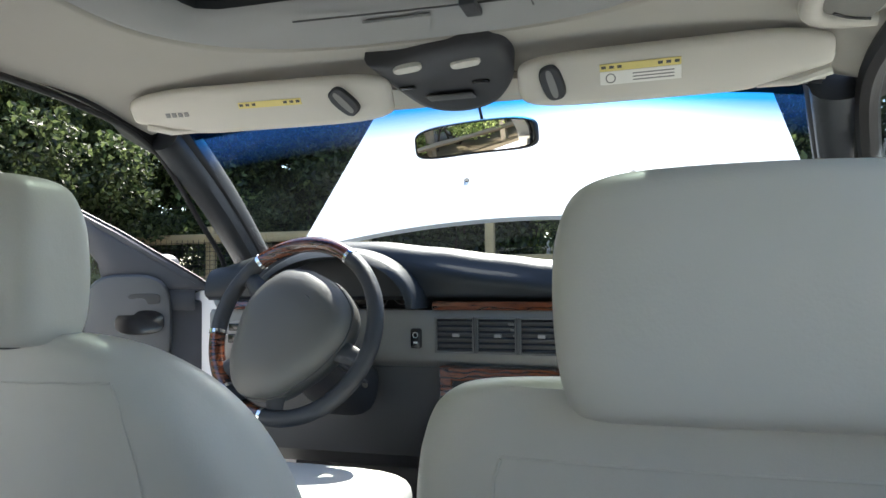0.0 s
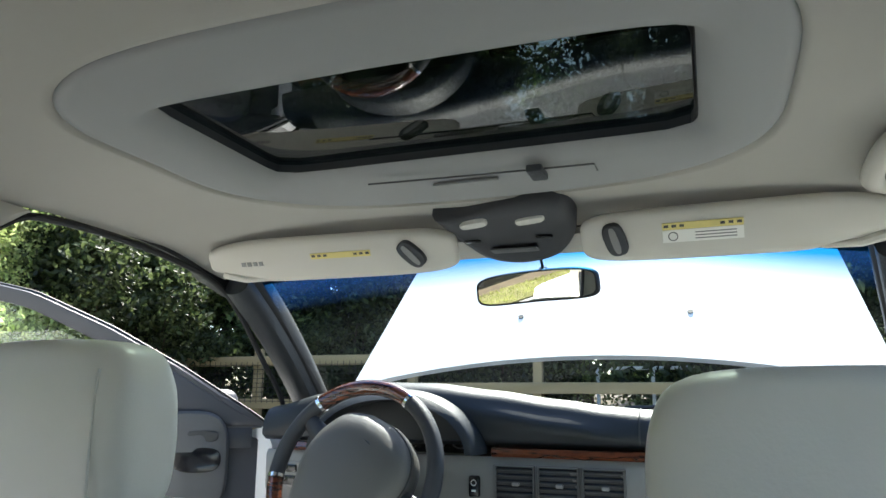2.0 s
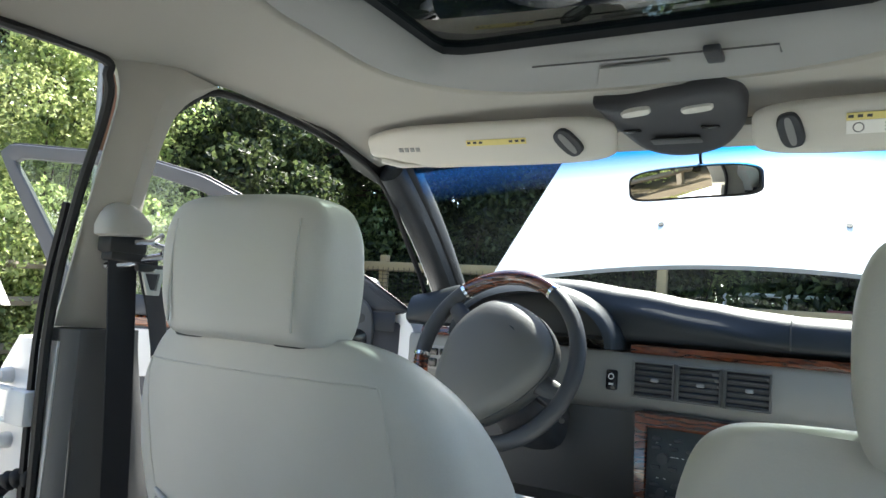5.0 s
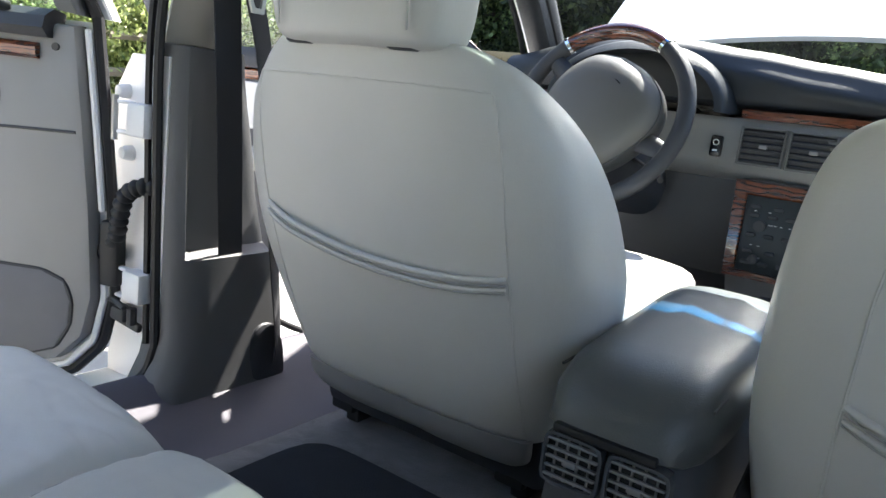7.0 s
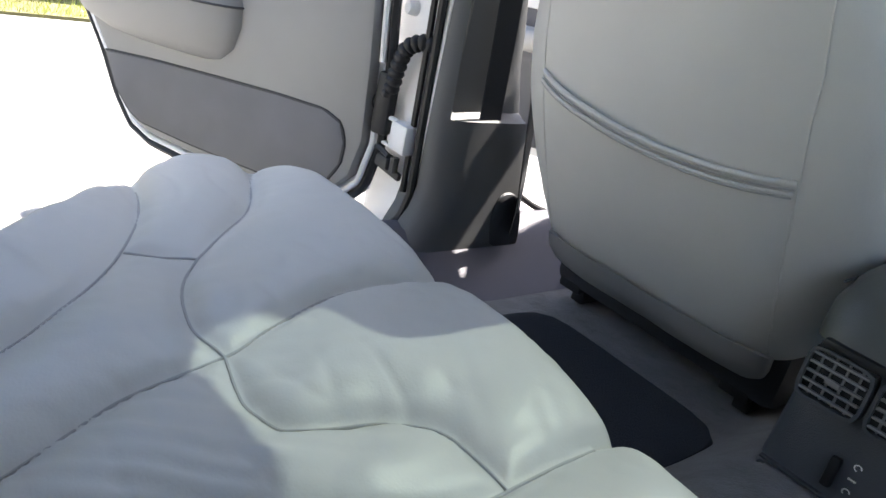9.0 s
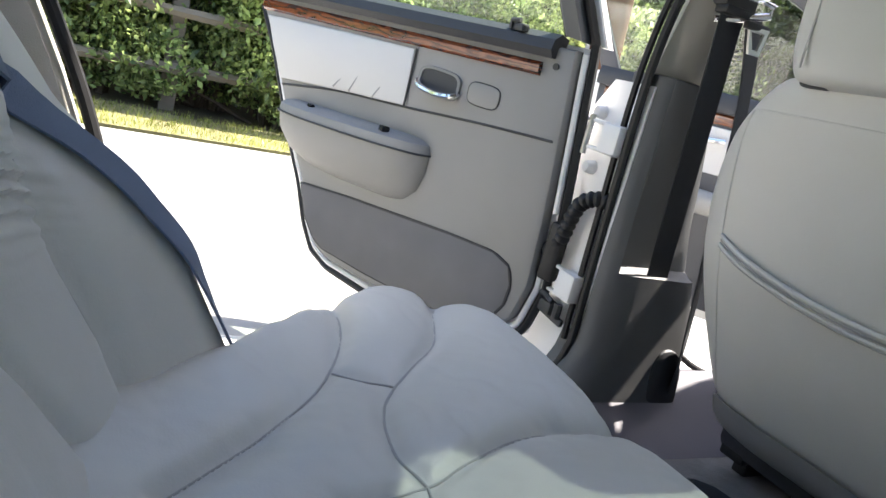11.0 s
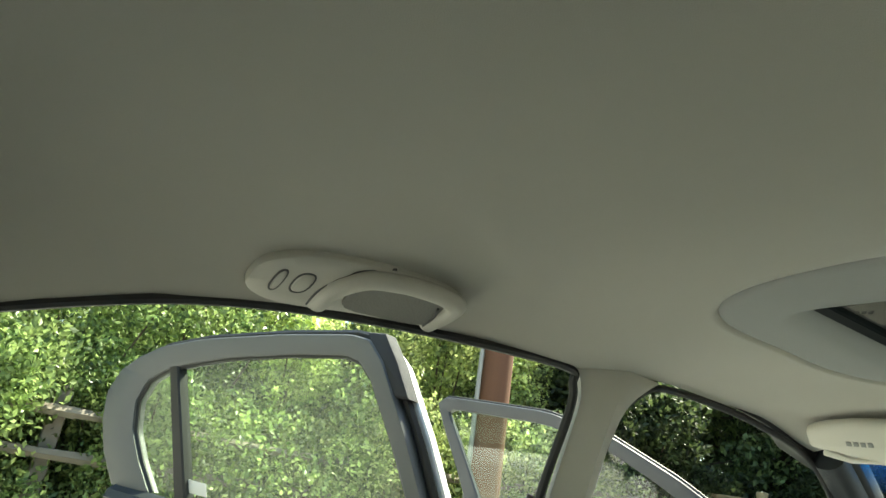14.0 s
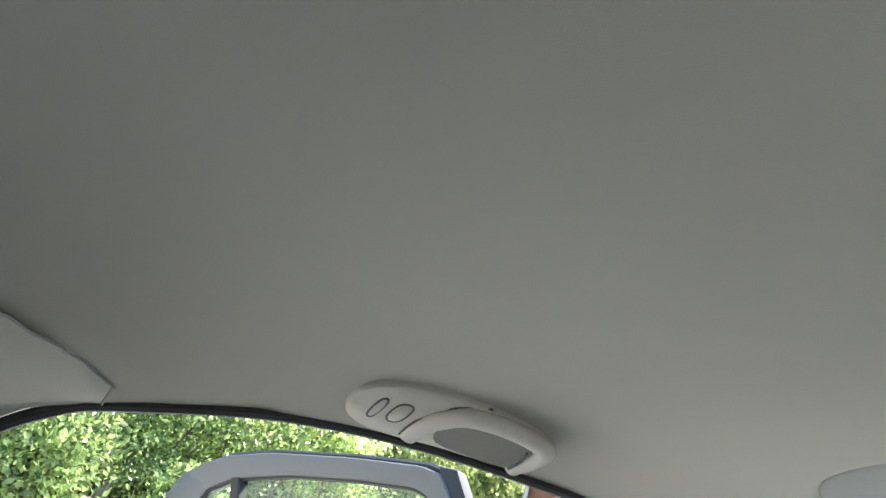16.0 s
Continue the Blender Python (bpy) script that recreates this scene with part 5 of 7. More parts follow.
loft(bm, [fascia(-0.74 + 1.48 * i / 50) for i in range(51)])
part("fascia", bm, GREY, dash, "grey fascia panel")


def vent(name, x, w, z, h, y, parent, slats=6, material=GREY, slat_dark=DARK, tilt=0.0):
    holder = part(name, rbox(B(), (x, y + 0.012, z), (w, 0.022, h), 0.003), INK, parent, "air vent with dark slats")
    bm = B()
    band(bm, [(x - w / 2, z - h / 2), (x + w / 2, z - h / 2), (x + w / 2, z + h / 2), (x - w / 2, z + h / 2)],
         [(x - w / 2 + 0.004, z - h / 2 + 0.004), (x + w / 2 - 0.004, z - h / 2 + 0.004), (x + w / 2 - 0.004, z + h / 2 - 0.004), (x - w / 2 + 0.004, z + h / 2 - 0.004)], lambda u, v, q: Vector((u, q, v)), y + 0.004, y - 0.004, 48, True)
    part("vent_rim", bm, material, holder)
    for k in range(slats):
        zz = z - h / 2 + h * (k + 0.7) / (slats + 0.4)
        part("slat", rbox(B(), (x, y - 0.001, zz), (w - 0.008, 0.010, 0.0045), 0.0012, Euler((radians(25), 0, 0)).to_matrix(), 1), slat_dark, holder)
    part("vent_tab", rbox(B(), (x + 0.004, y - 0.006, z), (0.016, 0.010, 0.008), 0.002), GREY_MID, holder)
    return holder


for x in (-0.092, 0.005, 0.102):
    vent("air_vent", x, 0.090, 0.824, 0.080, lerp_table(LIP, x) - 0.006, dash)
lamps = part("lamp_switches", slab(B(), superring(0.088, 0.062, 3.2, 32, lambda a, b: (-0.642 + a, 0.821 + b)), lambda u, v, w: Vector((u, lerp_table(LIP, u) - w, v)), -0.01, 0.008, 0.004), GREY_MID, dash, "pale grey lamp switch panel")
for u, v, w, h in ((-0.660, 0.836, 0.034, 0.018), (-0.622, 0.836, 0.026, 0.018), (-0.662, 0.808, 0.034, 0.022), (-0.624, 0.808, 0.026, 0.022)):
    part("button", rbox(B(), (u, lerp_table(LIP, u) - 0.010, v), (w, 0.008, h), 0.003), BLACK_GLOSS, lamps)
vent("air_vent", 0.60, 0.12, 0.83, 0.06, lerp_table(LIP, 0.60) - 0.006, dash, 5)
bm = B()
rbox(bm, (-0.185, lerp_table(LIP, -0.185) - 0.006, 0.815), (0.026, 0.014, 0.046), 0.005)
sw = part("hazard_switch", bm, BLACK_GLOSS, dash)
bm = B()
tube(bm, [(-0.185 + 0.006 * math.cos(t), lerp_table(LIP, -0.185) - 0.0135, 0.823 + 0.006 * math.sin(t)) for t in [2 * math.pi * i / 14 for i in range(14)]], 0.001, 4, ring=True)
rbox(bm, (-0.185, lerp_table(LIP, -0.185) - 0.0135, 0.806), (0.010, 0.001, 0.004))
part("switch_mark", bm, WHITE_LABEL, sw)
bm = B()
rbox(bm, (0.33, lerp_table(LIP, 0.33) - 0.004, 0.835), (0.085, 0.010, 0.016), 0.003)
part("glovebox_latch", bm, INK, dash)
# knee panel and centre stack
bm = B()
loft(bm, [[Vector((x, 1.05, 0.75)), Vector((x, lerp_table(LIP, x) + 0.04, 0.75)), Vector((x, 0.925, 0.66)), Vector((x, 0.97, 0.52)), Vector((x, 1.12, 0.45)), Vector((x, 1.2, 0.5))] for x in [-0.72 + 1.44 * i / 20 for i in range(21)]])
part("knee_panel", bm, HUB_GREY, dash)
bm = B()
loft(bm, [superring(w, d, 6, 24, lambda a, b: Vector((0.012 + a, y + b, z))) for z, w, d, y in ((0.755, 0.292, 0.16, 0.96), (0.70, 0.29, 0.16, 0.955), (0.56, 0.275, 0.16, 0.945), (0.48, 0.25, 0.18, 0.95), (0.36, 0.22, 0.2, 0.93))])
stack = part("stack_housing", bm, FRAME_GREY, dash)
ST = lambda u, v, w: Vector((0.012 + u, 0.859 - 0.012 * (v - 0.55) / 0.2 * -1 - w - 0.005, v))
bm = B()
O1 = [(-0.142, 0.752), (0.142, 0.752), (0.132, 0.545), (-0.132, 0.545)]
I1 = [(-0.112, 0.722), (0.112, 0.722), (0.108, 0.560), (-0.108, 0.560)]
band(bm, O1, I1, ST, -0.02, 0.008, 48, True)
part("wood_surround", bm, WOOD_SHADED, dash, "red-brown burl wood radio surround")
radio = part("radio", slab(B(), I1, ST, -0.02, 0.001, 0.002), DISPLAY, dash, "dark radio and climate panel with small buttons")
rnd = random.Random(5)
for r, (z, xs) in enumerate(((0.700, 5), (0.682, 6), (0.640, 6), (0.605, 5), (0.580, 6))):
    for i in range(xs):
        bm = B()
        rbox(bm, ST(-0.090 + 0.18 * i / (xs - 1), z, 0.003), (0.020, 0.006, 0.009), 0.002, None, 1)
        part("button", bm, DARK, radio)
for x in (-0.075, 0.075):
    for z in (0.66, 0.588):
        bm = B()
        tube(bm, [ST(x, z, 0.0), ST(x, z, 0.012)], 0.012 if z > 0.6 else 0.010, 16)
        part("knob", bm, DARK, radio)
for i in range(22):
    bm = rbox(B(), ST(-0.09 + 0.18 * rnd.random(), rnd.choice((0.691, 0.665, 0.650, 0.618, 0.593)), 0.0022), (0.005, 0.001, 0.0014))
    part("print_bar", bm, WHITE_LABEL, radio)
# tunnel section with the shifter tray
bm = B()
loft(bm, [superring(0.21, h, 4, 20, lambda a, b: Vector((0.02 + a, y, 0.30 + h / 2 + b))) for y, h in ((0.30, 0.22), (0.55, 0.17), (0.80, 0.20), (0.98, 0.24))])
part("tunnel_cover", bm, DARK, dash)

# ---- steering wheel ----
WC = Vector((-0.384, 0.655, 0.852))
tilt = Euler((radians(-20), 0, radians(-4))).to_matrix()
WX, WN, WZ = tilt @ Vector((1, 0, 0)), tilt @ Vector((0, -1, 0)), tilt @ Vector((0, 0, 1))
WP = lambda a, b, c=0.0: WC + WX * a + WZ * b + WN * c
wheel = thing("steering_wheel", WC, "two-tone wood and dark leather steering wheel, turned a little", "steering wheel")


def rim(name, a0, a1, r, material, label=""):
    n = max(4, int((a1 - a0) / 3))
    bm = B()
    tube(bm, [WP(0.188 * math.cos(radians(a0 + (a1 - a0) * i / n)), 0.188 * math.sin(radians(a0 + (a1 - a0) * i / n))) for i in range(n + 1)], r, 12, up=WN)
    return part(name, bm, material, wheel, label, sharp=60)


rim("rim_leather", -100, 56, 0.0175, DARK, "dark leather rim")
rim("rim_leather", 128, 184, 0.0175, DARK, "dark leather rim")
rim("rim_leather", 226, 243, 0.0175, DARK, "dark leather rim")
rim("rim_wood", 56, 128, 0.0172, WOOD_SHADED, "burl wood rim section")
rim("rim_wood", 184, 226, 0.0172, WOOD_SHADED, "burl wood rim section")
rim("rim_wood", 243, 260, 0.0172, WOOD_SHADED, "burl wood rim section")
for a in (56, 128, 184, 226, 260):
    rim("rim_clip", a - 1.2, a + 1.2, 0.0192, CHROME, "chrome ring")
rot = radians(-30)
HB = lambda a, b, c: WP(a * math.cos(rot) - b * math.sin(rot), a * math.sin(rot) + b * math.cos(rot), c)
bm = B()
hub = [(-0.03, 0.122), (0.04, 0.126), (0.105, 0.10), (0.132, 0.045), (0.122, -0.03), (0.10, -0.085), (0.07, -0.135), (0.0, -0.172), (-0.06, -0.14), (-0.095, -0.075), (-0.115, -0.02), (-0.112, 0.04), (-0.085, 0.095)]
hub = [tuple(p) for p in even(spline([Vector((a, b)) for a, b in hub + hub[:1]], 60), 60)][:-1]
loft(bm, [[HB(a * k, (b + 0.02) * k - 0.02, c) for a, b in hub] for k, c in ((0.86, -0.05), (0.97, -0.03), (1.0, -0.010), (0.995, 0.010), (0.96, 0.028), (0.88, 0.043), (0.74, 0.053), (0.5, 0.059), (0.25, 0.061), (0.1, 0.0615))])
part("airbag_cover", bm, PAD_GREY, wheel, "taupe grey airbag cover", sharp=60)
for sgn in (-1, 1):
    for a, b in (((sgn * 0.08, 0.01), (sgn * 0.183, 0.03)), ((sgn * 0.04, -0.10), (sgn * 0.09, -0.165))):
        bm = B()
        tube(bm, spline([HB(*a, -0.005), HB((a[0] + b[0]) / 2, (a[1] + b[1]) / 2, 0.0), HB(*b, 0.0)], 8), [0.03, 0.028, 0.026, 0.024, 0.022, 0.020, 0.018, 0.017], 10, flat=0.45, up=WN)
        part("spoke", bm, DARK, wheel)
bm = B()
tube(bm, [HB(a * 0.985, (b + 0.02) * 0.985 - 0.02, 0.016) for a, b in hub], 0.0016, 5, ring=True)
part("cover_seam", bm, INK, wheel)
bm = B()
loft(bm, [superring(0.026 * k, 0.016 * k, 3, 20, lambda a, b: HB(a + 0.02, b + 0.065, c)) for k, c in ((1, 0.040), (1, 0.0545), (0.9, 0.0560))])
part("badge", bm, BLACK_GLOSS, wheel)

col = thing("steering_column", (-0.384, 0.78, 0.70), "grey steering column shroud with stalk", "steering column")
bm = B()
loft(bm, [superring(0.14 * k, 0.11 * k, 3, 24, lambda a, b: WP(a, b - 0.03 - 0.01 * j, -0.045 - 0.055 * j)) for j, k in enumerate((0.75, 1.0, 1.1, 1.15, 1.2))])
part("shroud", bm, DARK, col)
bm = B()
tube(bm, spline([WP(-0.05, -0.02, -0.08), WP(-0.12, -0.005, -0.07), WP(-0.17, 0.0, -0.06)], 8), 0.006, 8)
tube(bm, spline([WP(0.06, -0.05, -0.10), WP(0.14, -0.09, -0.08), WP(0.15, -0.10, -0.07)], 8), 0.006, 8)
part("stalk", bm, BLACK, col)

# ---- overhead: visors, console, mirror, grab handles ----


def visor(x0, x1, label, flip):
    th = thing("sun_visor", ((x0 + x1) / 2, 0.42, 1.30), label, "sun visor", "sun visors")
    w = abs(x1 - x0)
    cx = (x0 + x1) / 2
    VP = lambda a, b, c: Vector((cx + flip * a, 0.462 - 0.55 * b - 0.6 * c - 0.05 * (abs(cx + flip * a) / 0.6) ** 2, 1.270 + 0.85 * b - 0.5 * c - 0.008 * (abs(cx + flip * a) / 0.6) ** 2))
    h = 0.088
    ring = superring(w, h, 5.0, 72, lambda a, b: (a, b if a < 0.32 * w else b * (1 - 0.12 * ((a - 0.32 * w) / (0.18 * w)))))
    ring = [(a, b * (1 - 0.42 * max(0.0, min(1.0, (a / w - 0.22) / 0.2)) ** 1.5) if b < 0 else b) for a, b in ring]
    bm = B()
    loft(bm, [[VP(a * k, b * q, c) for a, b in ring] for k, q, c in ((0.97, 0.88, -0.012), (0.993, 0.96, -0.006), (1.0, 1.0, 0.0), (0.993, 0.96, 0.007), (0.97, 0.86, 0.012), (0.9, 0.68, 0.0145), (0.5, 0.35, 0.016), (0.1, 0.06, 0.0165))])
    part("visor_body", bm, VISOR, th, "beige padded visor", sharp=70)
    return th, VP


vis_l, VL = visor(-0.585, -0.085, "beige folded sun visor with yellow warning label", -1)
vis_r, VR = visor(0.135, 0.590, "beige folded sun visor with yellow and white warning label", 1)


def visor_bits(th, VP, lab0, lab1, clip, white, lz, turn):
    bm = B()
    slab(bm, [(lab0, lz - 0.001), (lab1, lz - 0.001), (lab1, lz + 0.010), (lab0, lz + 0.010)], VP, 0.012, 0.0178, 0.0002)
    part("warning_label", bm, YELLOW, th, "yellow warning strip")
    bm = B()
    k = 10
    for i in range(k):
        a = lab0 + (lab1 - lab0) * (i + 0.5) / k
        slab(bm, [(a - 0.0035, lz + 0.003), (a + 0.0035, lz + 0.003), (a + 0.0035, lz + 0.0075), (a - 0.0035, lz + 0.0075)], VP, 0.016, 0.0183, 0.0001)
    part("print_bars", bm, INK, th)
    if white:
        bm = B()
        slab(bm, [(lab0, lz - 0.022), (lab1, lz - 0.022), (lab1, lz - 0.0015), (lab0, lz - 0.0015)], VP, 0.012, 0.0178, 0.0002)
        part("label_field", bm, WHITE_LABEL, th, "white label field")
        bm = B()
        for j in range(3):
            slab(bm, [(lab0 + 0.032, lz - 0.008 - 0.005 * j), (lab1 - 0.01, lz - 0.008 - 0.005 * j), (lab1 - 0.01, lz - 0.006 - 0.005 * j), (lab0 + 0.032, lz - 0.006 - 0.005 * j)], VP, 0.016, 0.0182, 0.0001)
        tube(bm, [VP(lab0 + 0.016 + 0.007 * math.cos(t), lz - 0.012 + 0.007 * math.sin(t), 0.0182) for t in [2 * math.pi * i / 14 for i in range(14)]], 0.0009, 4, ring=True)
        part("print_bars", bm, GREY, th)
    bm = B()
    loft(bm, [superring(0.036 * k, 0.062 * k, 3.0, 28, lambda a, b: VP(clip + a * math.cos(turn) - b * math.sin(turn), (a * math.sin(turn) + b * math.cos(turn)) * 0.9 + 0.002, c)) for k, c in ((1, 0.010), (1, 0.022), (0.9, 0.026))])
    cl = part("visor_clip", bm, DARK, th, "dark plastic visor clip")
    bm = B()
    loft(bm, [superring(0.012, 0.046, 3, 16, lambda a, b: VP(clip + a * math.cos(turn) - b * math.sin(turn), a * math.sin(turn) + b * math.cos(turn) + 0.002, c)) for c in (0.024, 0.0275)])
    part("clip_slot", bm, GREY, cl)


visor_bits(vis_l, VL, -0.085, 0.035, -0.165, False, 0.004, radians(-38))
visor_bits(vis_r, VR, -0.095, 0.025, -0.170, True, 0.012, radians(14))
bm = B()
for i in range(4):
    slab(bm, [(0.135 + 0.012 * i, -0.004), (0.143 + 0.012 * i, -0.004), (0.143 + 0.012 * i, 0.004), (0.135 + 0.012 * i, 0.004)], VL, 0.014, 0.0175, 0.0001)
part("moulded_mark", bm, GREY, vis_l)
for th, VP in ((vis_l, VL), (vis_r, VR)):
    bm = B()
    tube(bm, [VP(0.13, -0.036, 0.006), VP(0.18, -0.033, 0.010), VP(0.225, -0.022, 0.004)], [0.004, 0.007, 0.009], 8)
    part("pivot_arm", bm, VISOR, th)
# header panel above the windscreen
bm = B()
sheet(bm, lambda u, v: Vector((-0.60 + 1.2 * u, 0.50 + 0.075 * v - 0.05 * (2 * u - 1) ** 2, 1.272 + 0.018 * (1 - v) - 0.02 * (2 * u - 1) ** 2)), 30, 4, (0, 0, 0.012))
part("trim", bm, BEIGE, label="beige windshield header trim", category="trim", kind="structure")

over = thing("overhead_console", (0.015, 0.40, 1.30), "dark grey overhead console with two map lamps", "overhead console")
OC = [(-0.118, 0.335), (-0.06, 0.340), (0.0, 0.325), (0.07, 0.312), (0.112, 0.318), (0.128, 0.36), (0.122, 0.42), (0.09, 0.475), (0.04, 0.50), (-0.01, 0.50), (-0.055, 0.475), (-0.085, 0.42), (-0.105, 0.37)]
OC = [tuple(p) for p in even(spline([Vector(p) for p in OC + OC[:1]], 80), 70)][:-1]
OM = lambda u, v, w: Vector((u, 0.405 + 0.85 * (v - 0.32) - w * 0.3, 1.345 - 0.36 * (v - 0.32) - w))
part("console_body", slab(B(), OC, OM, -0.03, 0.032, 0.014), DARK, over, "dark grey console shell", sharp=60)
for x in (-0.045, 0.055):
    bm = B()
    loft(bm, [superring(0.052 * k, 0.017 * k, 4, 24, lambda a, b: OM(x + a, 0.352 + b - a * 0.15, c)) for k, c in ((1.0, 0.022), (1.0, 0.0335), (0.9, 0.036))])
    part("map_lamp", bm, LENS, over, "pale map lamp lens")
for x in (-0.06, 0.07):
    part("console_button", rbox(B(), OM(x, 0.405, 0.0335), (0.030, 0.010, 0.004), 0.0015), BLACK_GLOSS, over)
part("console_cover", rbox(B(), OM(0.01, 0.445, 0.033), (0.085, 0.040, 0.004), 0.002), HUB_GREY, over)

mirror = thing("rear_view_mirror", (0.012, 0.66, 1.29), "black-rimmed inside rear-view mirror on a stem", "mirror")
mc = Vector((0.012, 0.650, 1.221))
mrot = Euler((radians(9.0), radians(-1.5), radians(-8.3))).to_matrix()
MM = lambda a, b, c: mc + mrot @ Vector((a, -c, b))
MR = superring(0.256, 0.064, 4.6, 56, lambda a, b: (a, b + 0.004 * (1 - (a / 0.12) ** 2)))
bm = B()
loft(bm, [[MM(a * k, b * k2, c) for a, b in MR] for k, k2, c in ((0.6, 0.5, -0.030), (0.92, 0.85, -0.022), (1.0, 1.0, -0.006), (1.0, 1.0, 0.004), (0.985, 0.94, 0.008), (0.955, 0.86, 0.007))])
part("mirror_shell", bm, BLACK, mirror, "black mirror housing", sharp=50)
bm = B()
loft(bm, [[MM(a * 0.955, b * 0.86, c) for a, b in MR] for c in (0.0072, 0.0076)])
part("mirror_glass", bm, MIRROR, mirror, "mirror glass")
bm = B()
tube(bm, [MM(0.0, 0.02, -0.025), Vector((0.016, 0.70, 1.255)), Vector((0.016, 0.712, 1.262))], [0.012, 0.010, 0.014], 10)
part("mirror_stem", bm, BLACK, mirror)
bm = B()
tube(bm, spline([(0.02, 0.69, 1.255), (0.022, 0.66, 1.275), (0.03, 0.60, 1.285), (0.03, 0.52, 1.29)], 12), 0.003, 6)
part("mirror_cable", bm, BLACK, mirror)


def grab_handle(sx, y0, length, label, with_hook=True):
    th = thing("grab_handle", (sx * 0.61, y0, 1.25), label, "grab handle", "grab handles")

    def G(a, b, c):
        """a along the car from the rear end, b up the roof's flank, c out of it."""
        y = y0 + a
        x = sx * (0.640 - b)
        z = roof_z(x, y) - 0.004
        return Vector((x - sx * c * 0.55, y, z - c * 0.83))
    n = 64
    ring = superring(length, 0.102, 2.8, n, lambda a, b: (a + length / 2, b + 0.053))
    bm = B()
    loft(bm, [[G(length / 2 + (a - length / 2) * k, 0.053 + (b - 0.053) * k2, c) for a, b in ring] for k, k2, c in ((1.0, 1.0, -0.008), (0.995, 0.98, 0.003), (0.98, 0.93, 0.0065), (0.8, 0.6, 0.007))])
    part("handle_base", bm, BEIGE, th, sharp=60)
    g0 = 0.115 if with_hook else 0.03
    bm = B()
    tube(bm, spline([G(g0 - 0.010, 0.010, 0.003), G(g0 - 0.008, 0.045, 0.009), G(g0 + 0.016, 0.080, 0.013), G(g0 + 0.052, 0.091, 0.0145), G((g0 + length) / 2, 0.094, 0.015), G(length - 0.045, 0.089, 0.0145), G(length - 0.016, 0.074, 0.013), G(length - 0.010, 0.042, 0.009), G(length - 0.014, 0.010, 0.003)], 56), 0.0145, 14, flat=0.75)
    part("grip", bm, BEIGE, th, sharp=60)
    bm = B()
    tube(bm, spline([G(g0 - 0.024, 0.012, 0.006), G(g0 - 0.022, 0.045, 0.0085), G(g0 + 0.006, 0.090, 0.0065), G(g0 + 0.045, 0.103, 0.002)], 24), 0.0019, 6)
    part("grip_gap", bm, INK, th)
    bm = B()
    tube(bm, spline([G(length - 0.026, 0.016, 0.012), G(length - 0.026, 0.040, 0.0135), G(length - 0.034, 0.060, 0.0135)], 12), 0.0018, 6)
    part("grip_gap", bm, INK, th)
    # recess plate, coloured darker than the handle in place of shade
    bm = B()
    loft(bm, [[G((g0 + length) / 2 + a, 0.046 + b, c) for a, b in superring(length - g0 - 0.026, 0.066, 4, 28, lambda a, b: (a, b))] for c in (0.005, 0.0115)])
    part("grip_recess", bm, GRIP_SHADE, th)
    if with_hook:
        for a, w in ((0.036, 0.012), (0.066, 0.024)):
            bm = B()
            tube(bm, [G(p[0] + a, p[1] + 0.050, 0.0072) for p in superring(w, 0.036, 2.6, 24, lambda q, b: (q, b))], 0.0016, 5, ring=True)
            part("hook_groove", bm, INK, th)
            bm = B()
            loft(bm, [[G(p[0] * k + a, p[1] * k + 0.050, c) for p in superring(w * 0.88, 0.033, 2.6, 24, lambda q, b: (q, b))] for k, c in ((1, 0.005), (1, 0.0085), (0.85, 0.0100))])
            part("coat_hook", bm, BEIGE, th)
    return th


grab_handle(-1, -0.714, 0.284, "beige grab handle with coat hook above the open door")
grab_handle(1, 0.10, 0.27, "beige grab handle above the passenger door", False)
grab_handle(1, -0.722, 0.315, "beige grab handle with coat hook", True)

# ---- centre console between the front seats ----
con = thing("centre_console", (0.02, 0.1, 0.27), "dark grey centre console with armrest lid and rear vents", "console")
cxc = 0.018
bm = B()
loft(bm, [superring(w, d, 5, 32, lambda a, b: Vector((cxc + a, y + b, z))) for z, w, d, y in ((0.24, 0.20, 0.46, 0.13), (0.30, 0.195, 0.46, 0.13), (0.42, 0.185, 0.455, 0.135), (0.52, 0.175, 0.45, 0.14), (0.535, 0.17, 0.44, 0.145))])
part("console_body", bm, CONSOLE, con, "dark grey console box", sharp=50)
bm = B()
loft(bm, [superring(w, d, p, 48, lambda a, b: Vector((cxc + a, y + b, z + 0.010 * (b > 0) * b / 0.22 + 0.02 * max(0, (b + d * 0.2) / d)))) for z, w, d, y, p in
          ((0.512, 0.172, 0.45, 0.133, 6), (0.518, 0.182, 0.466, 0.131, 5.5), (0.550, 0.184, 0.462, 0.134, 5), (0.574, 0.176, 0.43, 0.146, 4.6), (0.588, 0.158, 0.38, 0.158, 4.2), (0.595, 0.128, 0.31, 0.168, 4), (0.597, 0.08, 0.20, 0.17, 4))])
part("armrest_lid", bm, LID, con, "dark padded armrest lid", sharp=60)
bm = B()
for sx in (-1, 1):
    tube(bm, [(cxc + sx * 0.0835, -0.05 + 0.37 * k / 12, 0.568 + 0.012 * k / 12) for k in range(13)], 0.0018, 6)
part("lid_seam", bm, INK, con)
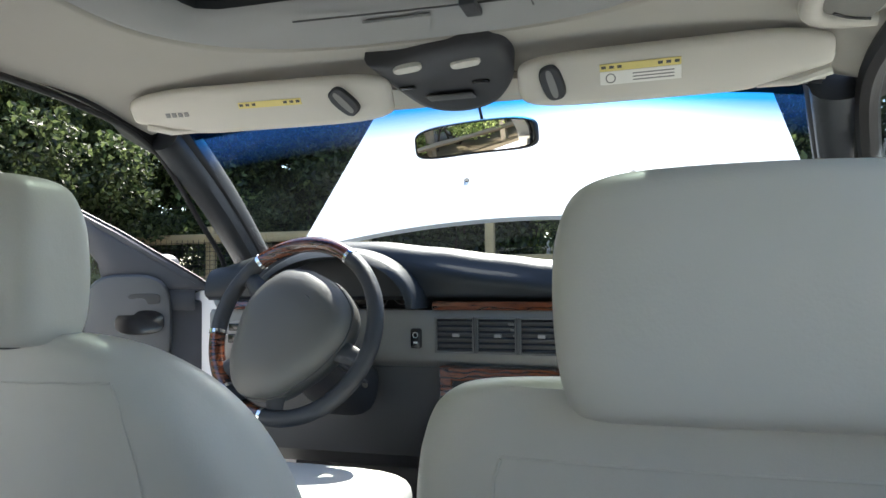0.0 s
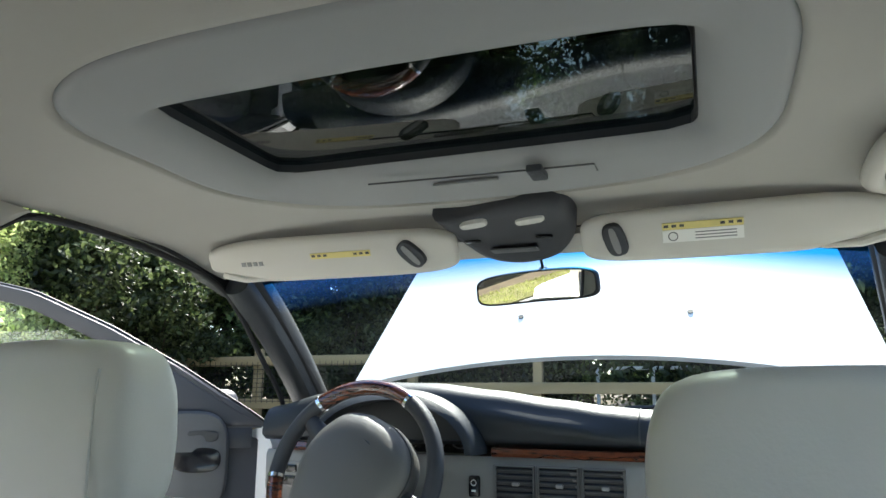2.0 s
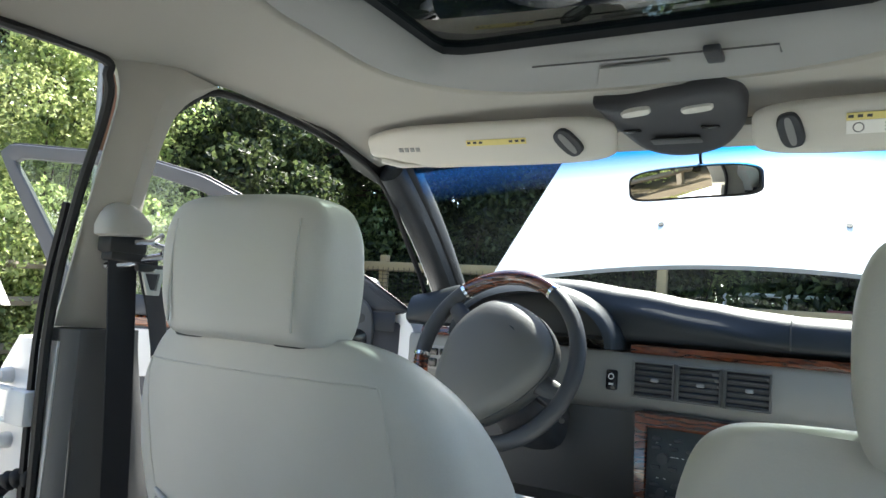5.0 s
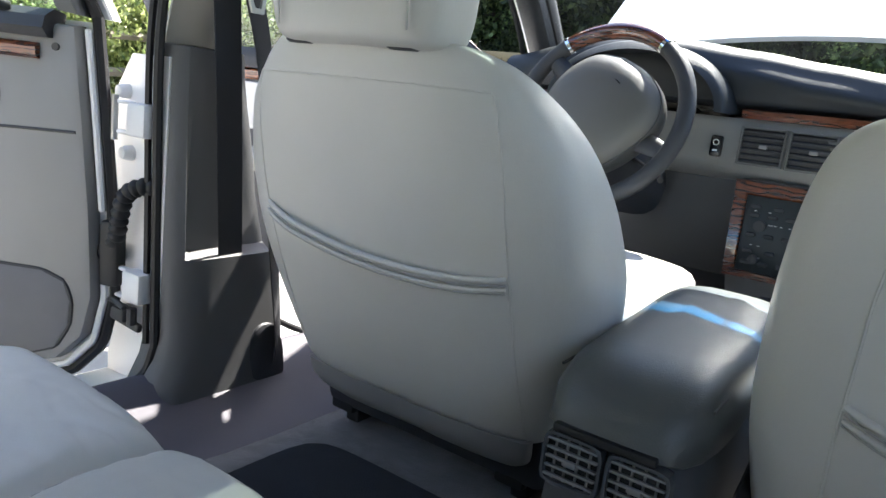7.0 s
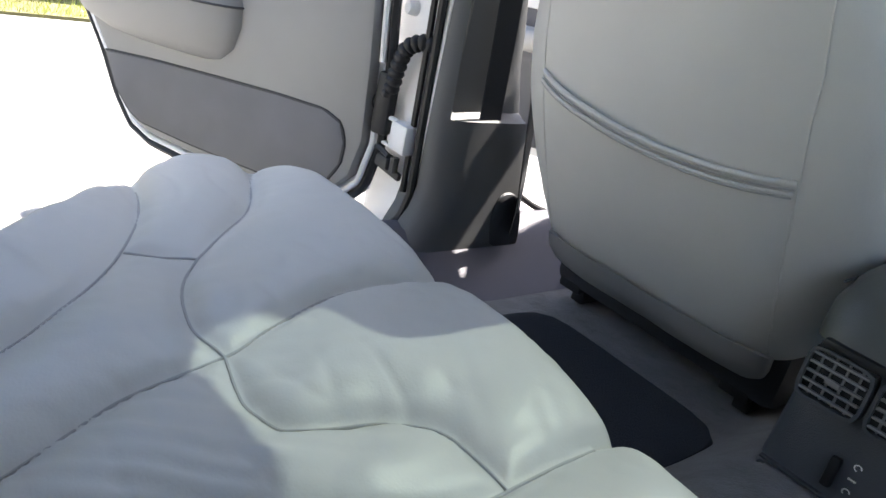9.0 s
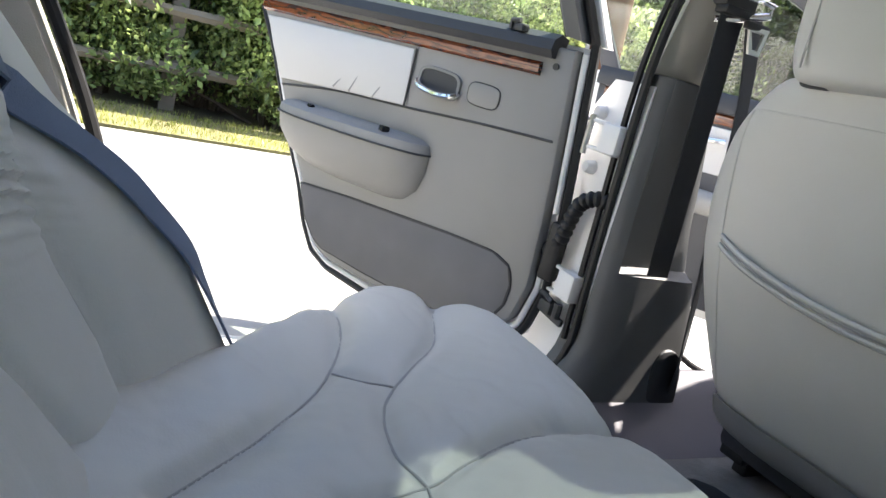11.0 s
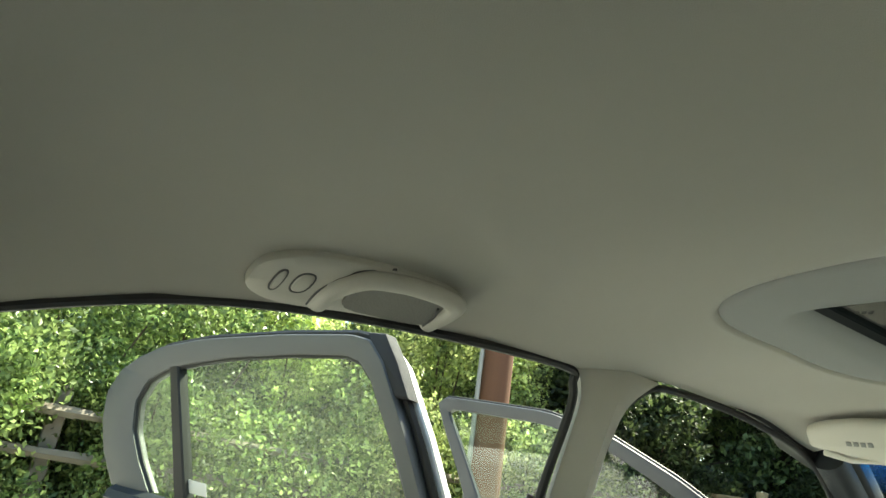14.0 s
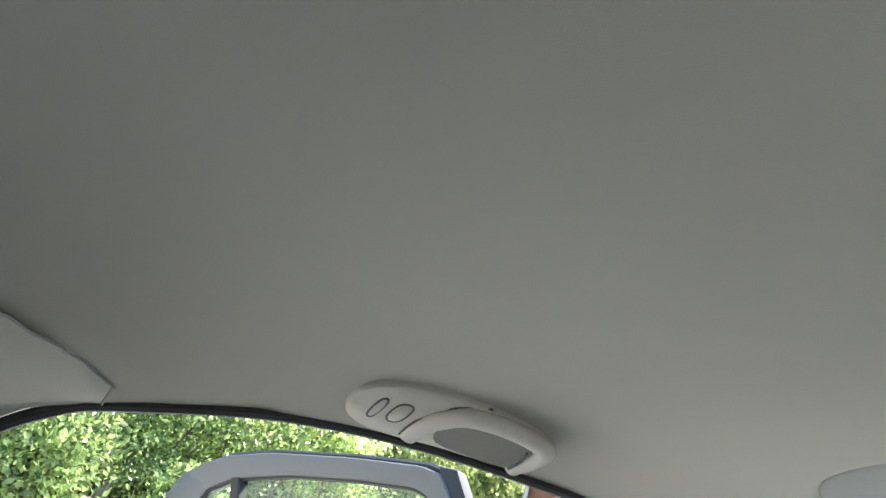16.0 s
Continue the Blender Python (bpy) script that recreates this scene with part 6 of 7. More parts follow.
# sloping rear face with two vents and a slide switch
RF = lambda u, v, w: Vector((cxc + u, -0.0955 + 0.02 * (v - 0.30) * -0.3 - w - 0.03 * (0.5 - v) * 0, v))
# dark strip standing in for the shaded gap under the lid
bm = B()
rbox(bm, RF(-0.004, 0.519, 0.005), (0.112, 0.012, 0.010), 0.003)
part("lid_gap", bm, BLACK, con, "dark strip for the shaded gap under the lid")
for x in (-0.035, 0.036):
    v = part("air_vent", slab(B(), superring(0.063, 0.056, 7, 28, lambda a, b: (x + a, 0.484 + b)), RF, -0.012, 0.0035, 0.001), BLACK, con, "rear air vent with crossed slats")
    bm = B()
    band(bm, superring(0.067, 0.060, 7, 28, lambda a, b: (x + a, 0.484 + b)), superring(0.059, 0.052, 7, 28, lambda a, b: (x + a, 0.484 + b)), RF, -0.006, 0.0095, 48, True)
    part("vent_rim", bm, CONSOLE, v)
    for k in range(5):
        part("slat", rbox(B(), RF(x, 0.4635 + 0.0103 * k, 0.0065), (0.057, 0.007, 0.0030), 0.0008, Euler((radians(-12), 0, 0)).to_matrix(), 1), GREY, v)
    for k in range(4):
        part("slat", rbox(B(), RF(x - 0.0195 + 0.013 * k, 0.484, 0.004), (0.0026, 0.004, 0.050), 0.0008, None, 1), GREY, v)
    part("vent_tab", rbox(B(), RF(x, 0.484, 0.010), (0.016, 0.006, 0.007), 0.002), GREY, v)
bm = B()
rbox(bm, RF(-0.003, 0.396, 0.002), (0.011, 0.009, 0.036), 0.003)
part("slide_switch", bm, BLACK, con)
bm = B()
tube(bm, [RF(0.017 + 0.0035 * math.cos(t), 0.416 + 0.0035 * math.sin(t), 0.0035) for t in [1.5 * math.pi * i / 8 for i in range(9)]], 0.0008, 4)
rbox(bm, RF(0.017, 0.401, 0.0035), (0.008, 0.001, 0.0018))
tube(bm, [RF(0.017 + 0.0035 * math.cos(t), 0.386 + 0.0035 * math.sin(t), 0.0035) for t in [1.3 * math.pi * i / 8 for i in range(9)]], 0.0008, 4)
part("switch_mark", bm, WHITE_LABEL, con)
for k in range(4):
    part("slat", rbox(B(), RF(-0.012, 0.366 - 0.0090 * k, 0.003), (0.118, 0.007, 0.0038), 0.001, None, 1), INK, con)

# belt buckle with a white tag beside the passenger seat
bk = thing("belt_buckle", (0.135, -0.10, 0.40), "seat belt buckle stalk with a white tag", "belt buckle")
bm = B()
strap(bm, spline([(0.145, 0.02, 0.50), (0.142, -0.06, 0.46), (0.137, -0.11, 0.425), (0.13, -0.12, 0.385)], 12), (0.3, 1, 0.2), 0.030, 0.004)
part("buckle_strap", bm, WEB, bk)
bm = B()
rbox(bm, (0.128, -0.135, 0.405), (0.030, 0.012, 0.040), 0.003)
part("tag", bm, WHITE_LABEL, bk, "white folded tag")

# ---- front belt on the pillar ----
belt = thing("seat_belt", (-0.67, -0.04, 0.98), "dark grey driver's seat belt on its pillar ring", "seat belt", "seat belts")
bm = B()
loft(bm, [superring(w, d, 2.8, 32, lambda a, b: Vector((-0.662 + b - off, -0.073 + a, z + 0.10 * a))) for z, w, d, off in ((1.016, 0.066, 0.040, 0.006), (1.020, 0.080, 0.056, 0.006), (1.034, 0.080, 0.058, 0.008), (1.050, 0.062, 0.046, 0.014), (1.062, 0.040, 0.030, 0.020), (1.068, 0.018, 0.014, 0.024))])
part("ring_cover", bm, VISOR, belt, "pale beige belt ring cover")
bm = B()
rbox(bm, (-0.668, -0.072, 1.004), (0.034, 0.066, 0.030), 0.008)
rbox(bm, (-0.664, -0.066, 0.986), (0.026, 0.070, 0.014), 0.004)
part("belt_ring", bm, BLACK, belt)
bm = B()
tube(bm, [(-0.680, -0.092, 0.971), (-0.666, -0.062, 0.978), (-0.640, -0.024, 0.992), (-0.638, -0.022, 1.006), (-0.646, -0.040, 1.010)], [0.005, 0.006, 0.006, 0.005, 0.004], 10)
part("ring_bar", bm, CHROME, belt, "bright metal ring bar")
bm = B()
tube(bm, [(-0.650, -0.066, 1.008), (-0.636, -0.046, 1.012), (-0.634, -0.030, 1.024)], 0.004, 8)
part("ring_clip", bm, CHROME, belt, "bright metal ring clip")
bm = B()
strap(bm, [(-0.668, -0.070, 0.985), (-0.684, -0.045, 0.85), (-0.700, -0.020, 0.70), (-0.704, -0.005, 0.535)], (0, 1, 0), 0.047, 0.0022)
part("webbing", bm, WEB, belt)
bm = B()
strap(bm, spline([(-0.652, -0.040, 0.985), (-0.652, -0.004, 0.87), (-0.656, 0.024, 0.70), (-0.660, 0.055, 0.52), (-0.668, 0.078, 0.41), (-0.674, 0.082, 0.35)], 20), [(-0.25 - 0.035 * k, 1, 0) for k in range(20)], 0.046, 0.0022)
part("webbing", bm, WEB, belt)
bm = B()
band(bm, [(-0.016, 0.0), (0.018, 0.0), (0.014, -0.040), (-0.004, -0.040)], [(-0.009, -0.008), (0.011, -0.008), (0.008, -0.032), (0.001, -0.032)], lambda u, v, w: Vector((-0.640 + w + 0.3 * u, -0.040 + u, 0.972 + v)), 0.0, 0.003, 40, True)
part("tongue", bm, STEEL, belt, "bright steel belt tongue")
bm = B()
rbox(bm, (-0.642, -0.040, 0.972), (0.012, 0.05, 0.012), 0.004)
part("tongue_grip", bm, BLACK, belt)

# ---- rear belt and buckle ----
rb = thing("seat_belt", (-0.50, -1.0, 0.9), "navy rear seat belt lying down the outer edge of the backrest", "seat belt", "seat belts")
bm = B()
pts, across = [], []
for k in range(30):
    z = 0.81 - 0.345 * k / 29
    x = lerp_table([(0.46, -0.507), (0.53, -0.502), (0.579, -0.496), (0.624, -0.486), (0.659, -0.474), (0.714, -0.436), (0.753, -0.400), (0.81, -0.345)], z)
    at = lambda a, b: rear_backrest((a + 0.60) / 1.2, ((b - 0.455) / 0.93 + 0.10) / 0.72)
    p, du, dv = at(x, z), at(x + 0.012, z) - at(x - 0.012, z), at(x, z + 0.012) - at(x, z - 0.012)
    out = du.cross(dv).normalized()
    out = out if out.y > 0 else -out
    pts.append(p + out * 0.006)
    across.append(out)
line = [pts[min(i + 1, 29)] - pts[max(i - 1, 0)] for i in range(30)]
across = [a.cross(b) for a, b in zip(line, across)]
pts = [(pts[max(0, i - 1)] + pts[i] * 2 + pts[min(29, i + 1)]) / 4 for i in range(30)]
strap(bm, pts, across, 0.044, 0.0025)
part("webbing", bm, WEB_BLUE, rb, "navy webbing")
bm = B()
for k in (3, 5):
    e1, e2 = line[k].normalized(), across[k].normalized()
    rbox(bm, pts[k] + e1.cross(e2) * 0.0, (0.014, 0.062, 0.016), 0.004, Matrix((e1, e2, e1.cross(e2))).transposed())
part("belt_guide", bm, BLACK, rb, "black belt guide clip")
rk = thing("belt_buckle", (-0.098, -0.80, 0.49), "black rear belt buckle with a red button", "belt buckle")
mrk = Euler((radians(-35), radians(28), radians(20))).to_matrix()
bm = B()
rbox(bm, (-0.098, -0.80, 0.500), (0.032, 0.055, 0.018), 0.005, mrk)
part("buckle_body", bm, BLACK, rk)
bm = B()
rbox(bm, Vector((-0.098, -0.80, 0.500)) + mrk @ Vector((0, 0.025, 0.003)), (0.027, 0.011, 0.015), 0.003, mrk)
part("buckle_button", bm, RED, rk, "red release button")

# ---- floor mat ----
bm = B()
loft(bm, [superring(0.37 * k, 0.38 * k, 7, 48, lambda a, b: Vector((-0.32 + a, -0.16 + b, z))) for k, z in ((1.0, 0.272), (1.0, 0.281), (0.985, 0.285))])
m = part("floor_mat", bm, MAT, label="dark navy carpet mat on the rear footwell floor", category="floor mat")

# ---- raised hood and front of the car ----
hood = thing("hood", (0, 1.42, 1.05), "raised white car hood seen from its outer side", "hood")
hang = radians(47)


def hood_pt(a, s, w=0.0):
    """a across from -1 to 1, s forward from the rear edge, in metres along the hood."""
    half = 0.80 - 0.10 * (s / 1.15)
    rear = 0.085 * (1 - a * a)
    q = s + rear * (1 - s / 1.15) - 0.02
    lift = 0.045 * (1 - a * a) + w
    return Vector((a * half, 1.46 + q * math.cos(hang) - lift * math.sin(hang), 1.06 + q * math.sin(hang) + lift * math.cos(hang)))


bm = B()
sheet(bm, lambda u, v: hood_pt(2 * u - 1, 1.15 * v), 36, 26, (0, 0.012, -0.012))
part("hood_skin", bm, PAINT, hood, "white painted hood panel", sharp=60)
for x in (-0.33, 0.36):
    bm = B()
    c0, c1 = hood_pt(x, 0.22, 0.0), hood_pt(x, 0.22, 0.003)
    tube(bm, [c0, c1], 0.009, 12)
    part("washer_nozzle", bm, INK, hood, "small dark washer nozzle")
for sx in (-1, 1):
    bm = B()
    tube(bm, [(sx * 0.70, 1.40, 0.95), hood_pt(sx * 0.88, 0.10, -0.02)], 0.012, 8)
    part("hood_hinge", bm, STEEL, hood)
front = thing("front_bodywork", (0, 1.9, 0.3), "white front fenders and open engine bay of the car", "car body")
for sx in (-1, 1):
    bm = B()
    loft(bm, [[Vector((sx * 0.80, y, z - 0.05)), Vector((sx * 0.83, y, z)), Vector((sx * 0.90, y, z - 0.02)), Vector((sx * 0.935, y, z - 0.12)), Vector((sx * 0.93, y, 0.30)), Vector((sx * 0.80, y, 0.30))] for y, z in ((0.99, 0.93), (1.3, 0.935), (1.8, 0.90), (2.3, 0.85), (2.45, 0.78))])
    part("fender", bm, PAINT, front, "white front fender")
bm = B()
rbox(bm, (0, 1.92, 0.6), (1.6, 0.95, 0.45), 0.03)
part("engine_bay", bm, BLACK, front)
bm = B()
rbox(bm, (0, 2.42, 0.62), (1.75, 0.12, 0.42), 0.04)
part("front_panel", bm, PAINT, front)
bm = B()
sheet(bm, lambda u, v: Vector((-0.78 + 1.56 * u, (1.40 - 0.28 * (2 * u - 1) ** 2) + 0.10 * v, 0.965 - 0.03 * v)), 20, 3, (0, 0, -0.02))
part("cowl", bm, BLACK, front, "black cowl panel")
bm = B()
for x0, x1 in ((-0.55, 0.02), (0.1, 0.62)):
    tube(bm, spline([(x0, 1.33, 0.985), ((x0 + x1) / 2, 1.38, 0.992), (x1, 1.36, 0.99)], 12), 0.007, 6)
part("wiper", bm, BLACK, front)
tail = thing("rear_bodywork", (0, -2.2, 0.3), "white trunk and rear quarters of the car", "car body")
bm = B()
rbox(bm, (0, -2.35, 0.62), (1.82, 0.9, 0.70), 0.08, None, 3)
part("trunk", bm, PAINT, tail)
for sx in (-1, 1):
    bm = B()
    rbox(bm, (sx * 0.84, -1.5, 0.64), (0.18, 1.0, 0.66), 0.05)
    part("quarter_panel", bm, PAINT, tail)


# ---- outdoors ----
def ground_z(x, y):
    return 0.05 * max(0.0, min(40.0, y - 2.0)) - 0.0


EARTH = material("leaf_litter_earth", (0.11, 0.085, 0.055), 0.95, grain=1.0, grain_scale=40, mottle=0.45, mottle_scale=2.5)
ROAD = material("pale_worn_asphalt", (0.30, 0.295, 0.28), 0.9, grain=0.9, grain_scale=160, mottle=0.18, mottle_scale=1.6)
GRASS = leaf_material("sunlit_grass", (0.16, 0.20, 0.045), (0.34, 0.36, 0.10))
LEAF = leaf_material("bush_leaf", (0.050, 0.092, 0.030), (0.40, 0.51, 0.19))
LEAF_YELLOW = leaf_material("yellow_bush_leaf", (0.13, 0.19, 0.05), (0.74, 0.82, 0.36))
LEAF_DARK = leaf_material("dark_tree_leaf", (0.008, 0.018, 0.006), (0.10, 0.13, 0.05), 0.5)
BARK = material("rough_bark", (0.075, 0.055, 0.04), 0.95, grain=1.0, grain_scale=30, mottle=0.4, mottle_scale=8, stretch=(1, 1, 0.25))
RAIL_WOOD = material("weathered_rail_wood", (0.22, 0.19, 0.155), 0.9, grain=0.8, grain_scale=60, mottle=0.3, mottle_scale=6, stretch=(1, 0.15, 1))
FENCE_WOOD = material("pale_fence_wood", (0.33, 0.255, 0.14), 0.85, grain=0.7, grain_scale=60, mottle=0.25, mottle_scale=6, stretch=(0.15, 1, 1))
POLE_WOOD = material("red_brown_pole_wood", (0.125, 0.055, 0.030), 0.85, grain=0.8, grain_scale=50, mottle=0.3, mottle_scale=7, stretch=(1, 1, 0.1))
WIRE = material("dark_fence_wire", (0.05, 0.05, 0.045), 0.6, 0.6)
RUST = material("weathered_red_paint", (0.13, 0.028, 0.024), 0.6, mottle=0.3)
WHITE_PAINT = material("white_gate_paint", (0.75, 0.75, 0.72), 0.5, mottle=0.06)

bm = B()
sheet(bm, lambda u, v: Vector((a := 400 * (2 * u - 1) ** 3 + 30 * (2 * u - 1), b := 400 * (2 * v - 1) ** 3 + 30 * (2 * v - 1), ground_z(a, b) - 0.012 + (0.03 * noise.noise((a * 0.7, b * 0.7, 0)) - 0.02 if abs(a) > 5.4 else -0.01))), 120, 120)
part("ground", bm, EARTH, label="brown leaf-littered ground under the bushes", category="ground", kind="structure")
bm = B()
sheet(bm, lambda u, v: Vector((-3.98 - 0.12 * (v * 32 - 16) * 0.5 + (9.6 + 0.06 * (v * 32 - 16)) * u, -16 + 22 * v, ground_z(0, -16 + 22 * v))), 40, 60)
part("road", bm, ROAD, label="pale sunlit asphalt driveway", category="road", kind="structure")


def verge_x(y):
    return -4.03 - 0.12 * 0.5 * ((y + 16) / 22 * 32 - 16)


def leaves(n, where, size, seed, droop=0.3):
    """n small folded leaves as one mesh; where(rng, n) gives their places."""
    rng = np.random.default_rng(seed)
    c = where(rng, n)
    n = len(c)
    d = rng.normal(size=(n, 3))
    d[:, 2] -= droop
    d /= np.linalg.norm(d, axis=1)[:, None]
    e = rng.normal(size=(n, 3))
    e[:, 2] += 0.6
    e = np.cross(d, np.cross(e, d))
    e /= np.linalg.norm(e, axis=1)[:, None] + 1e-9
    s = np.cross(d, e)
    k = (size * rng.uniform(0.6, 1.35, n))[:, None]
    v = np.stack([c - d * k * 0.5, c + s * k * 0.28 + e * k * 0.07, c + d * k * 0.5, c - s * k * 0.28 + e * k * 0.07], 1).reshape(-1, 3)
    f = np.arange(n * 4).reshape(-1, 4)
    faces = np.concatenate([f[:, [0, 1, 2]], f[:, [0, 2, 3]]])
    me = bpy.data.meshes.new("leaves")
    me.from_pydata(v.tolist(), [], faces.tolist())
    return me


def blobs(spec):
    """Leaf places scattered in the outer part of several lumps (x, y, z, rx, ry, rz)."""
    spec = np.array(spec, float)

    def where(rng, n):
        pick = rng.integers(0, len(spec), n)
        q = rng.normal(size=(n, 3))
        q /= np.linalg.norm(q, axis=1)[:, None]
        r = rng.uniform(0.35, 1.0, n) ** 0.55
        r *= 1 + 0.18 * np.sin(q[:, 0] * 7 + pick) * np.cos(q[:, 2] * 6)
        p = spec[pick, :3] + q * r[:, None] * spec[pick, 3:]
        return p[p[:, 2] > 0.05]
    return where


def bush_mesh(seed, height, width, n, size):
    r = random.Random(seed)
    lumps = []
    for i in range(16):
        z = height * (0.12 + 0.80 * i / 15)
        spread = width * 0.5 * (1.0 - 0.55 * (i / 15) ** 1.6)
        lumps.append((r.uniform(-spread, spread), r.uniform(-spread, spread), z, r.uniform(0.25, 0.48) * width * 0.55, r.uniform(0.25, 0.48) * width * 0.55, r.uniform(0.22, 0.42)))
    return leaves(n, blobs(lumps), size, seed), lumps


def make_bush(seed, height, width, n, size, mat, label, name="shrub"):
    th = thing(name, (0, 0, 0), label, "shrub", "shrubs along the fence")
    me, lumps = bush_mesh(seed, height, width, n, size)
    me.materials.append(mat)
    ob = new("foliage", me)
    ob.parent = th
    bm = B()
    r = random.Random(seed + 1)
    for x, y, z, *_ in lumps[::2]:
        tube(bm, spline([(x * 0.15, y * 0.15, -0.05), (x * 0.5 + r.uniform(-.1, .1), y * 0.5, z * 0.5), (x, y, z)], 6), [0.022, 0.018, 0.015, 0.012, 0.009, 0.005], 6)
    part("stem", bm, BARK, th)
    return th


def make_tree(seed, height, spread, n, size, mat, label):
    th = thing("tree", (0, 0, 0), label, "tree", "trees behind the fence")
    r = random.Random(seed)
    bm = B()
    trunk = spline([(0, 0, -0.1), (r.uniform(-.15, .15), r.uniform(-.15, .15), height * 0.35), (r.uniform(-.3, .3), r.uniform(-.3, .3), height * 0.7), (r.uniform(-.4, .4), r.uniform(-.4, .4), height * 0.97)], 14)
    tube(bm, trunk, [0.17 - 0.15 * (i / 13) for i in range(14)], 9)
    part("trunk", bm, BARK, th)
    lumps = []
    bm = B()
    for i in range(34):
        t = 0.14 + 0.84 * i / 33
        base = trunk[int(t * 13)]
        a = r.uniform(0, 2 * math.pi)
        reach = spread * (1.05 - 0.75 * t) * r.uniform(0.55, 1.1)
        tip = base + Vector((math.cos(a) * reach, math.sin(a) * reach, r.uniform(-0.1, 0.5)))
        tube(bm, spline([base, base.lerp(tip, 0.5) + Vector((0, 0, 0.12)), tip], 6), [0.05 * (1.1 - t), 0.04 * (1.1 - t), 0.03 * (1.1 - t), 0.02, 0.014, 0.006], 5)
        lumps.append((*tip, r.uniform(0.45, 0.9), r.uniform(0.45, 0.9), r.uniform(0.25, 0.5)))
        mid = base.lerp(tip, 0.55)
        lumps.append((*mid, r.uniform(0.4, 0.7), r.uniform(0.4, 0.7), r.uniform(0.2, 0.4)))
    part("limb", bm, BARK, th)
    me = leaves(n, blobs(lumps), size, seed)
    me.materials.append(mat)
    ob = new("crown", me)
    ob.parent = th
    return th


rnd = random.Random(11)
kinds = [make_bush(21, 2.6, 1.7, 11500, 0.056, LEAF, "leafy green shrub growing through the rail fence"),
         make_bush(22, 3.1, 1.9, 13000, 0.058, LEAF_YELLOW, "sunlit yellow-green shrub by the rail fence"),
         make_bush(23, 1.5, 1.5, 7000, 0.050, LEAF, "low green shrub at the foot of the fence"),
         make_bush(24, 3.0, 1.9, 15000, 0.074, LEAF_DARK, "green shrub, its leaves coloured dark for the trees' shade")]
# leaf colour also carries light: brighter from y 0.6, shaded from y 4.6
spots = []
y = -5.5
while y < 7.0:
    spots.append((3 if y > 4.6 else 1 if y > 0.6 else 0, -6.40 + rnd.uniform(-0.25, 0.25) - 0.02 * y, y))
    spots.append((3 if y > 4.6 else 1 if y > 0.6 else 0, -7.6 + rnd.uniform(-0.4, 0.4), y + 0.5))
    for _ in range(2 if rnd.random() < 0.6 else 1):
        spots.append((2, (-5.95 if rnd.random() < 0.3 else -6.22) + rnd.uniform(-0.12, 0.08) - 0.03 * y, y + rnd.uniform(-0.5, 0.5)))
    y += rnd.uniform(0.85, 1.15)
for x in (-6.0, -4.8, -3.4, -2.2, 1.8, 3.2, 4.6):
    spots.append((3, x + rnd.uniform(-0.3, 0.3), 9.0 + rnd.uniform(-0.3, 0.4)))
for x, y in ((-1.7, 9.8), (-0.5, 10.1), (0.9, 9.9), (2.2, 9.7)):
    spots.append((2, x, y))
for x, y in ((-3, -9), (-1, -9.6), (1.2, -9.2), (3.4, -9), (6.2, 6.2)):
    spots.append((rnd.choice((0, 1)), x, y))
for k, x, y in spots:
    m4 = Matrix.LocRotScale((x, y, ground_z(x, y)), Euler((0, 0, rnd.uniform(0, 6.28))), None)
    s = rnd.uniform(0.85, 1.2)
    ob = copy_thing(kinds[k], m4)
    ob.scale = (s, s, s * rnd.uniform(0.9, 1.1))
for k, th in enumerate(kinds):
    th.location = (-8.2 - 0.3 * k, 6.6 + 1.1 * k, ground_z(0, 6.6))

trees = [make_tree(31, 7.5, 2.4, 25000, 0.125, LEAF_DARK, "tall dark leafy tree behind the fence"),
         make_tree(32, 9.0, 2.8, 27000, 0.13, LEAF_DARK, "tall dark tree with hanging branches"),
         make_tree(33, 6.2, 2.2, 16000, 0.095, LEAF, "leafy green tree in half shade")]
tspots = [(0, -10.4, -6), (1, -10.8, -3.2), (2, -10.2, -0.6), (0, -10.8, 2.0), (1, -10.2, 4.6), (0, -8.4, 8.2), (2, -6.6, 10.2), (1, -5.2, 11.6), (0, -3.6, 10.4), (2, -2.2, 12.2), (1, -0.6, 13.6), (0, 1.4, 12.4),
          (2, 3.2, 11.4), (1, 5.4, 11), (0, 7.6, 9), (1, 13, 6), (2, 14, 0), (0, 13.5, -6), (2, 4.5, -12), (0, 0.5, -12.5), (1, -3.5, -12), (2, -8, -9.5), (1, -7.4, 13), (0, -9.6, 11), (1, -8.6, 16), (0, -11.2, 14.2), (1, -5.2, 17), (1, -13, 12), (0, -12, 18), (1, -9, 20), (0, -6.2, 21), (1, -2.6, 18), (0, -13.2, 7), (1, -13.4, 2.8), (0, 0.55, 8.9), (1, -16, 16), (0, -19, 10), (1, -18, 22), (0, -12, 24), (1, -6, 25), (0, -1, 23), (1, 4, 20), (0, -20, 3), (1, -17, -2), (0, -22, 17), (1, 9, 17)]
for k, x, y in tspots:
    ob = copy_thing(trees[k], Matrix.LocRotScale((x, y, ground_z(x, y)), Euler((0, 0, rnd.uniform(0, 6.28))), None))
    s = rnd.uniform(0.9, 1.2)
    ob.scale = (s, s, s)
for k, th in enumerate(trees):
    th.location = (-12.5 + 0.8 * k, -1.5 + 4.5 * k, 0)

# the hedge goes on behind the car
far = random.Random(77)
